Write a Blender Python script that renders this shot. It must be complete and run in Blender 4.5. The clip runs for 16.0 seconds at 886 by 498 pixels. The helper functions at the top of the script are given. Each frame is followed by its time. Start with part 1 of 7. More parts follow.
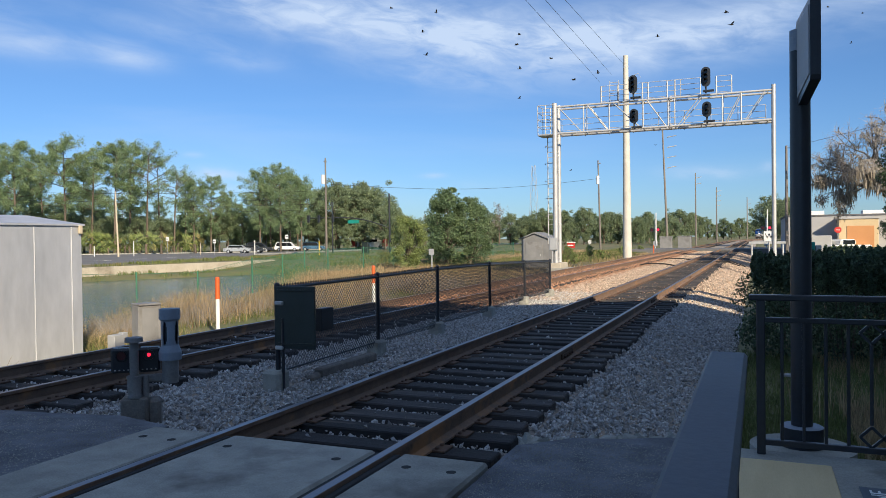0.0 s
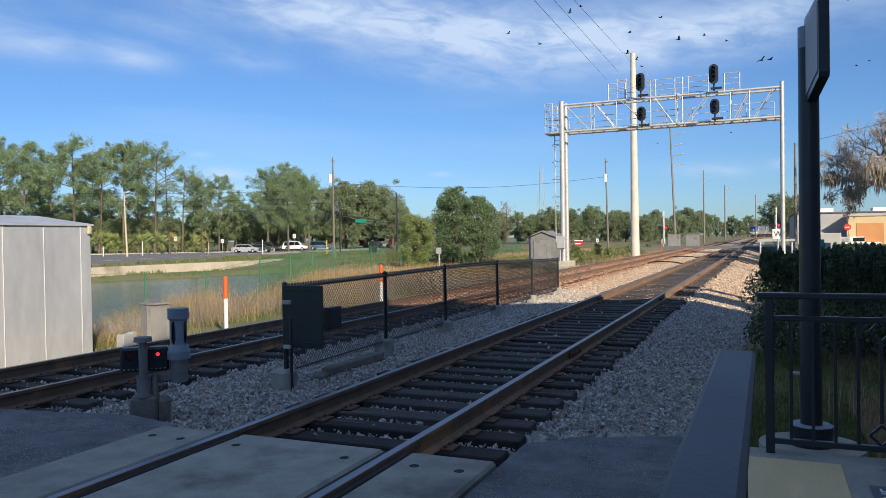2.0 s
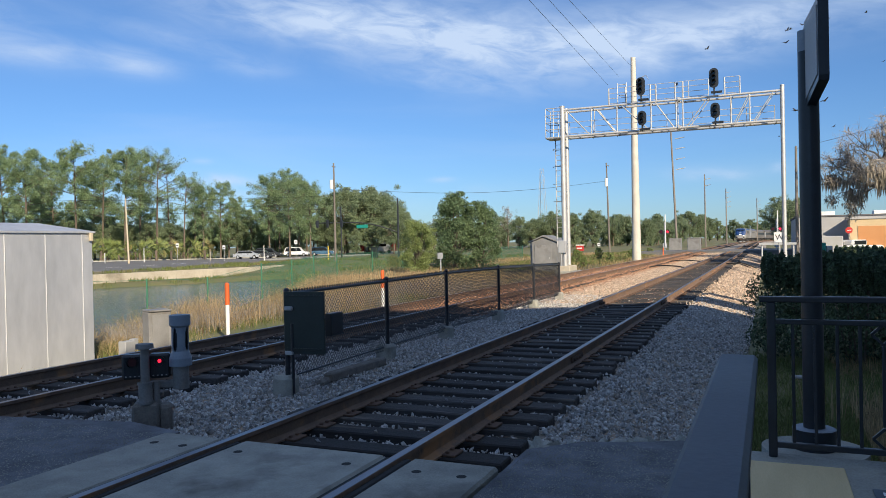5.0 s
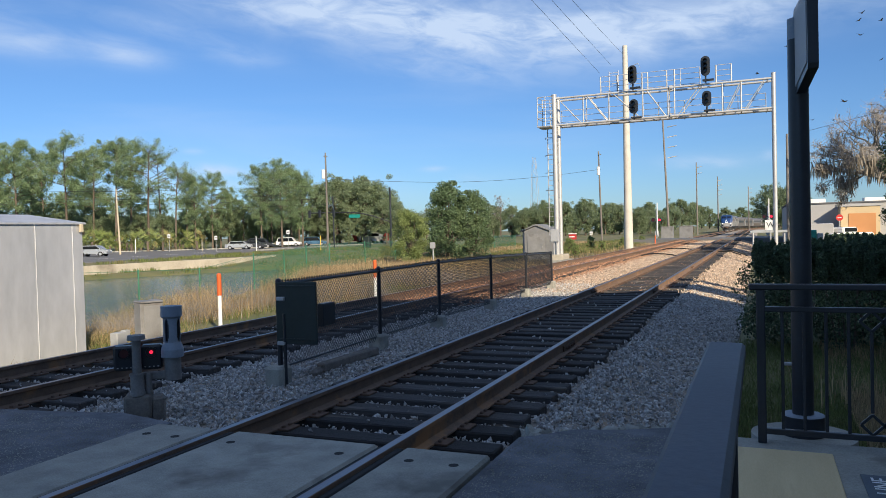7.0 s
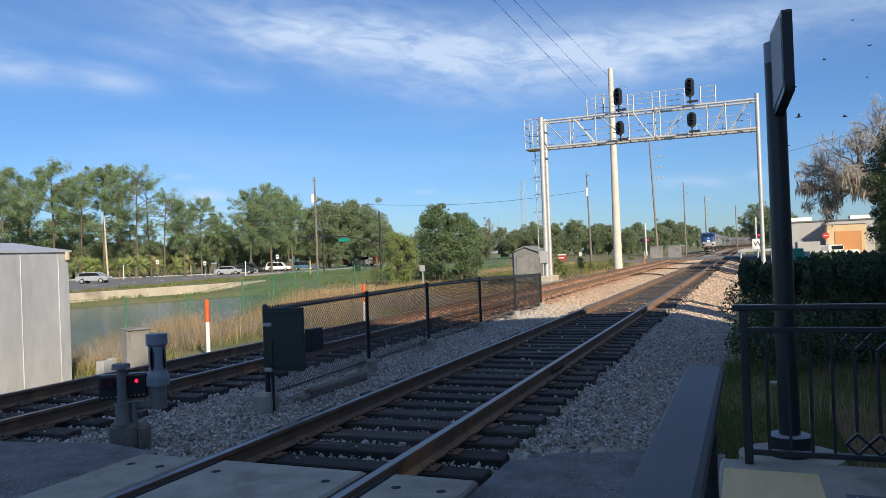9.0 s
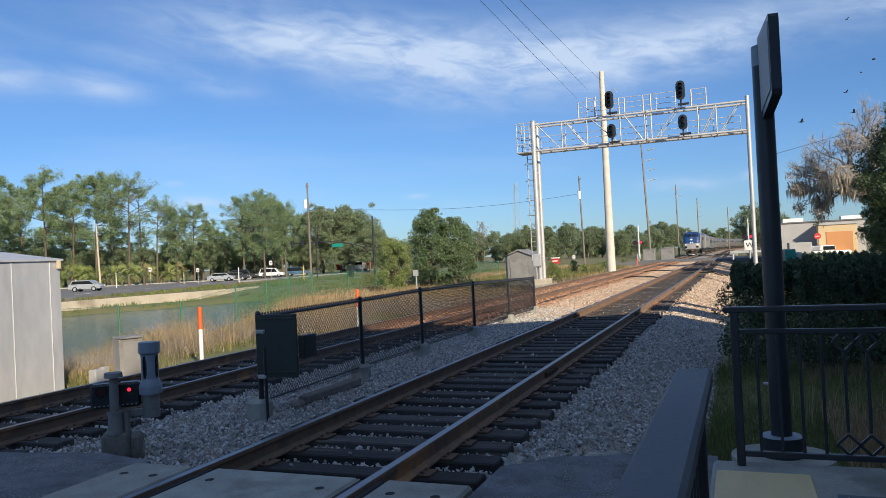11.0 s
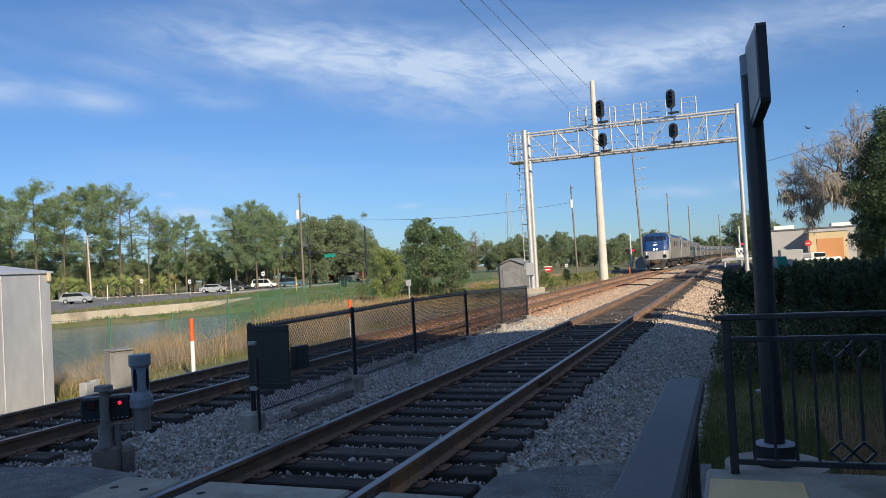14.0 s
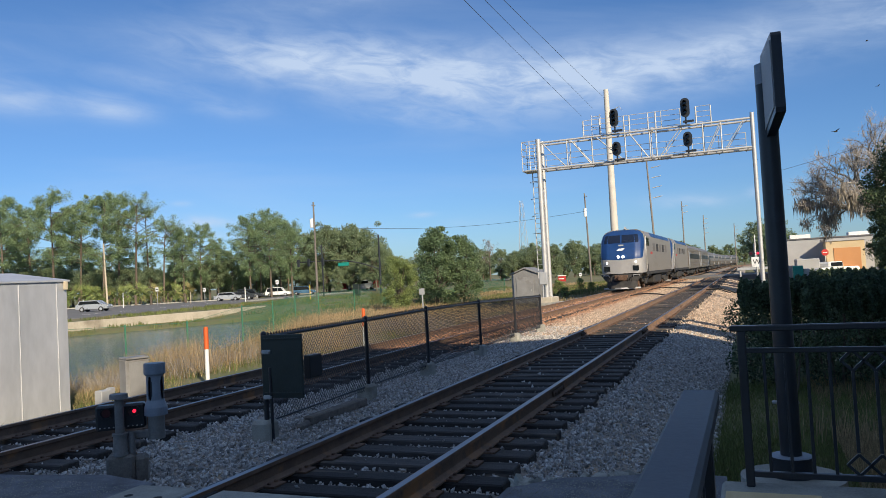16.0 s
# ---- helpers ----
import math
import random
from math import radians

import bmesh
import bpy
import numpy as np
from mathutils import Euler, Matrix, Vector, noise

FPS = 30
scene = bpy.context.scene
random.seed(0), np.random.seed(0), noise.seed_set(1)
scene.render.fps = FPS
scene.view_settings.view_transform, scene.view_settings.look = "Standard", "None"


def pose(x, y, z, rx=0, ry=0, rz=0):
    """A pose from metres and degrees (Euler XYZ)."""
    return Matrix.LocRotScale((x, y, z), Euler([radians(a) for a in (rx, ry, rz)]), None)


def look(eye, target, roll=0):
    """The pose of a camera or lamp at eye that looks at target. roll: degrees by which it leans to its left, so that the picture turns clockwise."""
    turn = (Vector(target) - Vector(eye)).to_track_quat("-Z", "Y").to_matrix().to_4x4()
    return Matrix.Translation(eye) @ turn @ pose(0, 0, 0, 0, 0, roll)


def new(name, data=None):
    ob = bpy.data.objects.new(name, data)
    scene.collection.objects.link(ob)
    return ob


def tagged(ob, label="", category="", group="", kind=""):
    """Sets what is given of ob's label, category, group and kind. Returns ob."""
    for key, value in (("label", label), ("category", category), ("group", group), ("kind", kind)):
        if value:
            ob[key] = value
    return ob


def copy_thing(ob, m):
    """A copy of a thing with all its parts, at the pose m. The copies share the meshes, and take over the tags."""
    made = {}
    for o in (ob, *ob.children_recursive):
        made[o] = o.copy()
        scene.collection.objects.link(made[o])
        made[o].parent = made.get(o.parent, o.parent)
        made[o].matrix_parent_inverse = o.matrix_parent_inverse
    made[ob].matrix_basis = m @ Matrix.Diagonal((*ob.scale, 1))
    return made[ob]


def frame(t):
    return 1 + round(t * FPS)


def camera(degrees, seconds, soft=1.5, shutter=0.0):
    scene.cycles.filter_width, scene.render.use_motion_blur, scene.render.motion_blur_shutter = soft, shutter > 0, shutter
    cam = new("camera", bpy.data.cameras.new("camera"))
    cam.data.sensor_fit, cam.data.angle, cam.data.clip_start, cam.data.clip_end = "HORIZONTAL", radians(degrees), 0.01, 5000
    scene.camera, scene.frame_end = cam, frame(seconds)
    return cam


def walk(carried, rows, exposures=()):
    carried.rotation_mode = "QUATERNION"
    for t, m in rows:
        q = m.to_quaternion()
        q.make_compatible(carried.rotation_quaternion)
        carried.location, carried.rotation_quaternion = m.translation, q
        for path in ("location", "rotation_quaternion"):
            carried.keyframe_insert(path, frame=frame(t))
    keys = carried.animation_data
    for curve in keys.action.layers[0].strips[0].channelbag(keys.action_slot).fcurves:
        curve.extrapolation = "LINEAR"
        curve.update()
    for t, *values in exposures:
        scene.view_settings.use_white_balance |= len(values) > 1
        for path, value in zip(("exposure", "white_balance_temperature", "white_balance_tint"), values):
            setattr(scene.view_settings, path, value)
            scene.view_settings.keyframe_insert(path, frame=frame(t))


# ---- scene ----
cam = camera(61.0, 16.0, soft=0.85)
PATH = [
    (0, (0.007, 0.229, 1.533), (-0.765, 2.074, 1.507), -0.7),
    (0.5, (0.007, 0.229, 1.534), (-0.768, 2.073, 1.51), -0.7),
    (1, (0.009, 0.231, 1.534), (-0.771, 2.072, 1.513), -0.8),
    (1.5, (0.009, 0.233, 1.533), (-0.777, 2.072, 1.509), -0.9),
    (2, (0.008, 0.228, 1.534), (-0.782, 2.065, 1.505), -0.9),
    (2.5, (0.007, 0.226, 1.532), (-0.788, 2.061, 1.505), -1.0),
    (3, (0.007, 0.228, 1.534), (-0.791, 2.062, 1.511), -1.0),
    (3.5, (0.011, 0.224, 1.535), (-0.786, 2.058, 1.517), -1.1),
    (4, (0.009, 0.225, 1.535), (-0.784, 2.061, 1.521), -1.2),
    (6.5, (0.016, 0.231, 1.535), (-0.778, 2.066, 1.503), -1.3),
    (7, (0.021, 0.231, 1.537), (-0.755, 2.074, 1.493), -1.5),
    (7.5, (0.038, 0.231, 1.541), (-0.723, 2.08, 1.507), -1.9),
    (8, (0.051, 0.23, 1.548), (-0.699, 2.084, 1.534), -2.1),
    (8.5, (0.054, 0.233, 1.551), (-0.695, 2.087, 1.554), -2.1),
    (9, (0.059, 0.236, 1.55), (-0.691, 2.09, 1.565), -2.2),
    (11.5, (0.077, 0.232, 1.557), (-0.651, 2.094, 1.585), -3.0),
    (12, (0.078, 0.235, 1.557), (-0.645, 2.1, 1.589), -3.2),
    (12.5, (0.08, 0.234, 1.559), (-0.635, 2.101, 1.598), -3.2),
    (13, (0.081, 0.236, 1.56), (-0.631, 2.105, 1.606), -3.2),
    (13.5, (0.08, 0.244, 1.559), (-0.633, 2.112, 1.606), -3.2),
    (14, (0.08, 0.242, 1.559), (-0.634, 2.109, 1.609), -3.2),
    (14.5, (0.08, 0.247, 1.561), (-0.636, 2.113, 1.618), -3.4),
    (15, (0.083, 0.243, 1.562), (-0.639, 2.107, 1.629), -3.3),
    (15.5, (0.085, 0.242, 1.565), (-0.646, 2.102, 1.637), -3.1),
    (16, (0.083, 0.241, 1.566), (-0.663, 2.095, 1.641), -3.1),
]
walk(cam, [(t, look(eye, target, roll)) for t, eye, target, roll in PATH], exposures=((0.0, 0.38), (9.0, 0.36), (16.0, 0.25)))
# light
SUN_AZ, SUN_EL = 135.0, 26.0
sun_to = Vector((math.sin(radians(SUN_AZ)) * math.cos(radians(SUN_EL)), math.cos(radians(SUN_AZ)) * math.cos(radians(SUN_EL)), math.sin(radians(SUN_EL))))
sun_data = bpy.data.lights.new("sun", "SUN")
sun_data.energy, sun_data.angle, sun_data.color = 5.0, radians(0.53), (1.0, 0.85, 0.64)
sun = new("sun", sun_data)
sun.matrix_world = look((0, 0, 50), Vector((0, 0, 50)) - sun_to)


def build_world():
    w = bpy.data.worlds.new("sky")
    scene.world = w
    w.use_nodes = True
    nt = w.node_tree
    N, L = nt.nodes, nt.links
    for n in list(N):
        N.remove(n)
    out, bg = N.new("ShaderNodeOutputWorld"), N.new("ShaderNodeBackground")
    sky = N.new("ShaderNodeTexSky")
    sky.sky_type, sky.sun_disc = "NISHITA", False
    sky.sun_elevation, sky.sun_rotation = radians(SUN_EL), radians(SUN_AZ)
    sky.air_density, sky.dust_density, sky.ozone_density = 1.0, 0.3, 2.4
    co = N.new("ShaderNodeTexCoord")
    sep = N.new("ShaderNodeSeparateXYZ")
    L.new(co.outputs["Generated"], sep.inputs[0])

    def m(op, a, b=None, c=None):
        n = N.new("ShaderNodeMath")
        n.operation = op
        for i, v in enumerate((a, b, c)):
            if v is None:
                continue
            if isinstance(v, (int, float)):
                n.inputs[i].default_value = v
            else:
                L.new(v, n.inputs[i])
        return n.outputs[0]

    # azimuth and elevation in degrees
    az = m("MULTIPLY", m("ARCTAN2", sep.outputs[0], sep.outputs[1]), 57.29578)
    el = m("MULTIPLY", m("ARCSINE", sep.outputs[2]), 57.29578)

    def streaks(su, sv, shear, seed, detail, rough, warp, lo, hi):
        """Wind-drawn noise, long in azimuth."""
        comb = N.new("ShaderNodeCombineXYZ")
        L.new(m("MULTIPLY", az, su), comb.inputs[0])
        L.new(m("MULTIPLY", m("ADD", el, m("MULTIPLY", az, shear)), sv), comb.inputs[1])
        comb.inputs[2].default_value = seed
        t = N.new("ShaderNodeTexNoise")
        t.inputs["Scale"].default_value, t.inputs["Detail"].default_value, t.inputs["Roughness"].default_value, t.inputs["Distortion"].default_value = 1.0, detail, rough, warp
        L.new(comb.outputs[0], t.inputs["Vector"])
        r = N.new("ShaderNodeMapRange")
        r.interpolation_type = "SMOOTHSTEP"
        r.inputs["From Min"].default_value, r.inputs["From Max"].default_value = lo, hi
        L.new(t.outputs[0], r.inputs["Value"])
        return r.outputs[0]

    def cloud(a, e, wa, we, tilt, strength):
        """A soft bank at azimuth a and elevation e, with half sizes wa and we."""
        da = m("SUBTRACT", az, a)
        de = m("SUBTRACT", m("SUBTRACT", el, e), m("MULTIPLY", da, tilt))
        q = m("ADD", m("POWER", m("ABSOLUTE", m("DIVIDE", da, wa)), 2.0), m("POWER", m("ABSOLUTE", m("DIVIDE", de, we)), 2.0))
        return m("MULTIPLY", m("EXPONENT", m("MULTIPLY", q, -1.0)), strength)

    def total(rows):
        out_ = None
        for row in rows:
            c = cloud(*row)
            out_ = c if out_ is None else m("ADD", out_, c)
        return out_

    wisps = streaks(0.060, 0.26, 0.10, 3.3, 9, 0.56, 0.8, 0.30, 0.72)
    fleece = streaks(0.26, 0.80, 0.12, 7.9, 9, 0.60, 0.6, 0.28, 0.72)
    bank = m("MULTIPLY", total(HIGH_CLOUDS), m("ADD", m("ADD", m("MULTIPLY", wisps, 0.50), m("MULTIPLY", fleece, 0.50)), 0.12))
    puffs = m("MULTIPLY", total(LOW_CLOUDS), m("ADD", 0.2, m("MULTIPLY", fleece, 0.9)))
    # a thin veil thickens overhead, added above the view to brighten the shade
    over = N.new("ShaderNodeMapRange")
    over.interpolation_type = "SMOOTHSTEP"
    for key, val in (("From Min", 21.0), ("From Max", 60.0), ("To Min", 0.0), ("To Max", 0.30)):
        over.inputs[key].default_value = val
    L.new(el, over.inputs["Value"])
    veil = m("ADD", over.outputs[0], m("MULTIPLY", streaks(0.028, 0.16, 0.05, 11.7, 6, 0.55, 0.6, 0.45, 0.80), 0.16))
    amount = m("MINIMUM", m("ADD", m("ADD", bank, puffs), veil), 0.9)
    mix = N.new("ShaderNodeMix")
    mix.data_type = "RGBA"
    L.new(amount, mix.inputs["Factor"])
    # haze whitens and cools the sky towards the horizon
    low = N.new("ShaderNodeMapRange")
    low.interpolation_type = "SMOOTHSTEP"
    low.inputs["From Min"].default_value, low.inputs["From Max"].default_value = 0.0, 20.0
    L.new(el, low.inputs["Value"])
    hue = N.new("ShaderNodeMix")
    hue.data_type = "RGBA"
    L.new(low.outputs[0], hue.inputs["Factor"])
    hue.inputs["A"].default_value, hue.inputs["B"].default_value = HAZE_TINT, SKY_TINT
    tint = N.new("ShaderNodeMix")
    tint.data_type, tint.blend_type = "RGBA", "MULTIPLY"
    tint.inputs["Factor"].default_value = 1.0
    L.new(sky.outputs[0], tint.inputs["A"])
    L.new(hue.outputs["Result"], tint.inputs["B"])
    L.new(tint.outputs["Result"], mix.inputs["A"])
    mix.inputs["B"].default_value = CLOUD_COLOUR
    L.new(mix.outputs["Result"], bg.inputs["Color"])
    bg.inputs["Strength"].default_value = SKY_STRENGTH
    L.new(bg.outputs[0], out.inputs[0])


SKY_STRENGTH, SKY_TINT, HAZE_TINT, CLOUD_COLOUR = 0.100, (0.450, 0.655, 0.92, 1), (0.42, 0.61, 0.92, 1), (4.78, 5.82, 7.45, 1)
# azimuth, elevation, half width, half height, tilt, strength
HIGH_CLOUDS = [
    (-33.0, 16.7, 9.0, 1.7, -0.06, 0.85), (-24.0, 15.3, 8.0, 2.2, -0.10, 1.0), (-16.5, 14.2, 6.5, 2.1, -0.05, 0.85), (-8.5, 14.2, 6.5, 2.1, 0.0, 1.0), (-1.0, 14.2, 5.0, 1.5, 0.05, 0.85),
    (-22.0, 12.0, 5.0, 0.7, -0.14, 0.55), (-45.5, 13.0, 2.6, 0.8, -0.10, 0.75), (-51.5, 13.2, 3.2, 0.9, -0.05, 0.55), (-37.5, 13.2, 3.0, 0.8, -0.15, 0.40), (-43.0, 14.8, 4.0, 0.7, -0.12, 0.30),
    (-30.0, 20.5, 9.0, 1.1, 0.10, 0.25), (-62.0, 15.0, 9.0, 2.2, 0.0, 0.7), (12.0, 16.0, 9.0, 2.2, 0.0, 0.7),
]
LOW_CLOUDS = [
    (-39.4, 4.9, 2.3, 0.45, -0.05, 0.60), (-38.4, 3.9, 2.8, 0.35, 0.0, 0.40), (-23.4, 4.85, 0.9, 0.20, 0.0, 0.45), (-3.4, 4.5, 2.6, 0.45, -0.04, 0.45), (0.7, 4.8, 0.5, 0.3, 0.0, 0.40), (-45.8, 3.5, 2.4, 0.5, 0.0, 0.40),
    (-19.5, 4.1, 2.4, 0.5, 0.0, 0.16), (-41.0, 6.3, 0.7, 0.2, 0.0, 0.35),
]
build_world()


# ---- materials ----
def material(name, c1, c2, scale=6.0, rough=0.75, metal=0.0, bump=0.25, fine=60.0, c3=None, spots=0.0, stretch=(1, 1, 1), vary=0.12, island=False, glow=None, spec=0.5, trans=0.0):
    """Two colours mixed by coarse and fine noise, optional blotches of a third, relief, and a shift from piece to piece."""
    mt = bpy.data.materials.new(name)
    mt.use_nodes = True
    nt = mt.node_tree
    N, L = nt.nodes, nt.links
    bs = N["Principled BSDF"]
    bs.inputs["Roughness"].default_value, bs.inputs["Metallic"].default_value = rough, metal
    bs.inputs["Specular IOR Level"].default_value = spec
    co, info = N.new("ShaderNodeTexCoord"), N.new("ShaderNodeObjectInfo")
    mp = N.new("ShaderNodeMapping")
    mp.inputs["Scale"].default_value = stretch
    L.new(co.outputs["Object"], mp.inputs[0])
    off = N.new("ShaderNodeVectorMath")
    off.operation = "MULTIPLY_ADD"
    L.new(info.outputs["Random"], off.inputs[0])
    off.inputs[1].default_value = (31, 17, 23)
    L.new(mp.outputs[0], off.inputs[2])

    def nz(s, detail):
        t = N.new("ShaderNodeTexNoise")
        t.inputs["Scale"].default_value, t.inputs["Detail"].default_value, t.inputs["Roughness"].default_value = s, detail, 0.6
        L.new(off.outputs[0], t.inputs["Vector"])
        return t.outputs[0]

    def ramp(v, lo, hi):
        r = N.new("ShaderNodeMapRange")
        r.inputs["From Min"].default_value, r.inputs["From Max"].default_value = lo, hi
        L.new(v, r.inputs["Value"])
        return r.outputs[0]

    def mixc(f, a, b, mode="MIX"):
        x = N.new("ShaderNodeMix")
        x.data_type, x.blend_type = "RGBA", mode
        for sock, v in ((x.inputs["Factor"], f), (x.inputs["A"], a), (x.inputs["B"], b)):
            if isinstance(v, (tuple, float, int)):
                sock.default_value = v
            else:
                L.new(v, sock)
        return x.outputs["Result"]

    coarse, small = nz(scale, 4), nz(fine, 3)
    both = N.new("ShaderNodeMath")
    both.operation = "MULTIPLY_ADD"
    L.new(coarse, both.inputs[0])
    both.inputs[1].default_value = 0.6
    half = N.new("ShaderNodeMath")
    half.operation = "MULTIPLY"
    half.inputs[1].default_value = 0.4
    L.new(small, half.inputs[0])
    L.new(half.outputs[0], both.inputs[2])
    col = mixc(ramp(both.outputs[0], 0.36, 0.64), (*c1, 1), (*c2, 1))
    if c3:
        col = mixc(ramp(nz(scale * 0.37, 5), 0.62 - spots * 0.3, 0.72 - spots * 0.2), col, (*c3, 1))
    if vary:
        src = N.new("ShaderNodeNewGeometry").outputs["Random Per Island"] if island else info.outputs["Random"]
        hsv = N.new("ShaderNodeHueSaturation")
        r = N.new("ShaderNodeMapRange")
        r.inputs["To Min"].default_value, r.inputs["To Max"].default_value = 1 - vary * 2, 1 + vary * 2
        L.new(src, r.inputs["Value"])
        L.new(r.outputs[0], hsv.inputs["Value"])
        L.new(col, hsv.inputs["Color"])
        col = hsv.outputs[0]
    L.new(col, bs.inputs["Base Color"])
    rr = N.new("ShaderNodeMapRange")
    rr.inputs["To Min"].default_value, rr.inputs["To Max"].default_value = max(0.03, rough - 0.12), min(1, rough + 0.12)
    L.new(coarse, rr.inputs["Value"])
    L.new(rr.outputs[0], bs.inputs["Roughness"])
    if bump:
        b = N.new("ShaderNodeBump")
        b.inputs["Strength"].default_value, b.inputs["Distance"].default_value = bump, 0.02
        L.new(both.outputs[0], b.inputs["Height"])
        L.new(b.outputs[0], bs.inputs["Normal"])
    if glow:
        bs.inputs["Emission Color"].default_value, bs.inputs["Emission Strength"].default_value = (*glow[:3], 1), glow[3]
    if trans:
        t = N.new("ShaderNodeBsdfTranslucent")
        L.new(col, t.inputs["Color"])
        ms = N.new("ShaderNodeMixShader")
        ms.inputs[0].default_value = trans
        L.new(bs.outputs[0], ms.inputs[1])
        L.new(t.outputs[0], ms.inputs[2])
        L.new(ms.outputs[0], N["Material Output"].inputs[0])
    return mt


MATS = {}


def M(name):
    return MATS[name]


def define(name, *a, **k):
    MATS[name] = material(name, *a, **k)


# bed colour is darkened to hold the shade in gaps between the stones
define("ballast", (0.17, 0.15, 0.128), (0.42, 0.37, 0.31), 9, 0.9, bump=0.9, fine=22, c3=(0.42, 0.32, 0.22), spots=0.25, vary=0)
define("stone", (0.30, 0.293, 0.285), (0.57, 0.553, 0.525), 14, 0.88, bump=0.3, fine=60, c3=(0.30, 0.245, 0.19), spots=0.18, vary=0.26, island=True)
# copy of the ballast stone with rust and warm sunlight put into its colour
define("sunlit_rusty_stone", (0.285, 0.215, 0.158), (0.55, 0.435, 0.335), 14, 0.85, bump=0.3, fine=60, c3=(0.44, 0.28, 0.175), spots=0.25, vary=0.30, island=True)
define("rust_stone", (0.25, 0.135, 0.084), (0.41, 0.24, 0.148), 14, 0.9, bump=0.3, fine=60, c3=(0.36, 0.19, 0.11), spots=0.25, vary=0.28, island=True)
define("rail_side", (0.14, 0.092, 0.066), (0.245, 0.158, 0.106), 5, 0.8, bump=0.25, fine=70, c3=(0.36, 0.185, 0.085), spots=0.2, vary=0.05)
define("rail_top", (0.20, 0.20, 0.22), (0.32, 0.32, 0.34), 3, 0.42, metal=1.0, bump=0.03, stretch=(8, 0.4, 1), vary=0)
define("tie_wood", (0.022, 0.0205, 0.020), (0.070, 0.063, 0.058), 3, 0.85, bump=0.7, fine=26, stretch=(0.5, 5, 5), c3=(0.17, 0.145, 0.12), spots=0.08, vary=0.2)
define("rust_iron", (0.09, 0.055, 0.04), (0.16, 0.095, 0.06), 12, 0.85, bump=0.3, vary=0.1)
define("concrete", (0.235, 0.235, 0.205), (0.42, 0.415, 0.365), 3, 0.88, bump=0.7, fine=90, c3=(0.17, 0.165, 0.145), spots=0.25, vary=0.06)
define("asphalt", (0.075, 0.081, 0.092), (0.215, 0.226, 0.248), 4, 0.9, bump=1.0, fine=110, c3=(0.20, 0.208, 0.222), spots=0.05, vary=0)
define("road_asphalt", (0.13, 0.13, 0.13), (0.19, 0.188, 0.182), 0.4, 0.85, bump=0.2, fine=30, vary=0)
define("ground", (0.13, 0.12, 0.055), (0.23, 0.20, 0.10), 0.35, 0.95, bump=0.5, fine=9, c3=(0.115, 0.135, 0.045), spots=0.6, vary=0)
# black is lifted a little: veiling haze is put into the colour
define("black_paint", (0.017, 0.020, 0.025), (0.026, 0.030, 0.037), 5, 0.34, bump=0.05, vary=0.05)
define("green_black", (0.015, 0.024, 0.021), (0.025, 0.036, 0.032), 5, 0.45, bump=0.06, vary=0.05)
define("beam_paint", (0.040, 0.048, 0.066), (0.062, 0.072, 0.095), 3, 0.5, bump=0.08, fine=60, vary=0, spec=0.4)
define("galvanised", (0.44, 0.44, 0.44), (0.56, 0.56, 0.55), 4, 0.5, metal=0.35, bump=0.06, vary=0.05)
define("pole_concrete", (0.52, 0.48, 0.42), (0.64, 0.60, 0.53), 1.2, 0.85, bump=0.1, vary=0)
define("pole_wood", (0.14, 0.125, 0.11), (0.22, 0.195, 0.172), 2, 0.9, bump=0.3, stretch=(6, 6, 0.6), vary=0.1)
define("pale_wood", (0.42, 0.36, 0.26), (0.55, 0.47, 0.35), 2, 0.9, bump=0.2, stretch=(6, 6, 0.6), vary=0.05)
define("aluminium", (0.45, 0.468, 0.495), (0.59, 0.607, 0.635), 0.9, 0.5, metal=0.45, bump=0.08, fine=7, c3=(0.60, 0.60, 0.59), spots=0.2, stretch=(1, 1, 0.3), vary=0.02)
define("grey_steel", (0.36, 0.37, 0.38), (0.45, 0.46, 0.46), 2, 0.5, metal=0.2, bump=0.06, vary=0.06)
define("cabinet_grey", (0.20, 0.20, 0.197), (0.28, 0.28, 0.275), 2, 0.55, metal=0.1, bump=0.06, c3=(0.16, 0.15, 0.14), spots=0.15, vary=0.05)
define("shed_grey", (0.34, 0.345, 0.35), (0.43, 0.435, 0.44), 2, 0.6, bump=0.06, c3=(0.28, 0.27, 0.26), spots=0.12, vary=0.05)
define("blue_grey", (0.20, 0.24, 0.29), (0.27, 0.31, 0.36), 4, 0.5, bump=0.08, vary=0)
define("white_paint", (0.72, 0.72, 0.70), (0.82, 0.82, 0.80), 3, 0.55, bump=0.05, vary=0.03)
define("orange", (0.62, 0.10, 0.02), (0.72, 0.14, 0.03), 3, 0.5, bump=0.03, vary=0.03)
define("yellow_paint", (0.60, 0.46, 0.24), (0.70, 0.55, 0.31), 2, 0.75, bump=0.15, fine=60, c3=(0.50, 0.37, 0.18), spots=0.1, stretch=(4, 0.6, 1), vary=0)
define("yellow", (0.70, 0.48, 0.04), (0.78, 0.55, 0.06), 3, 0.6, vary=0.03)
define("green_wire", (0.03, 0.14, 0.08), (0.05, 0.19, 0.11), 3, 0.6, bump=0, vary=0)
define("dry_grass", (0.27, 0.19, 0.10), (0.48, 0.36, 0.205), 0.5, 0.9, bump=0, fine=3, c3=(0.22, 0.20, 0.08), spots=0.35, vary=0.28, island=True, trans=0.3)
define("green_grass", (0.095, 0.128, 0.038), (0.185, 0.21, 0.068), 0.7, 0.9, bump=0, fine=4, c3=(0.23, 0.19, 0.085), spots=0.2, vary=0.22, island=True, trans=0.25)
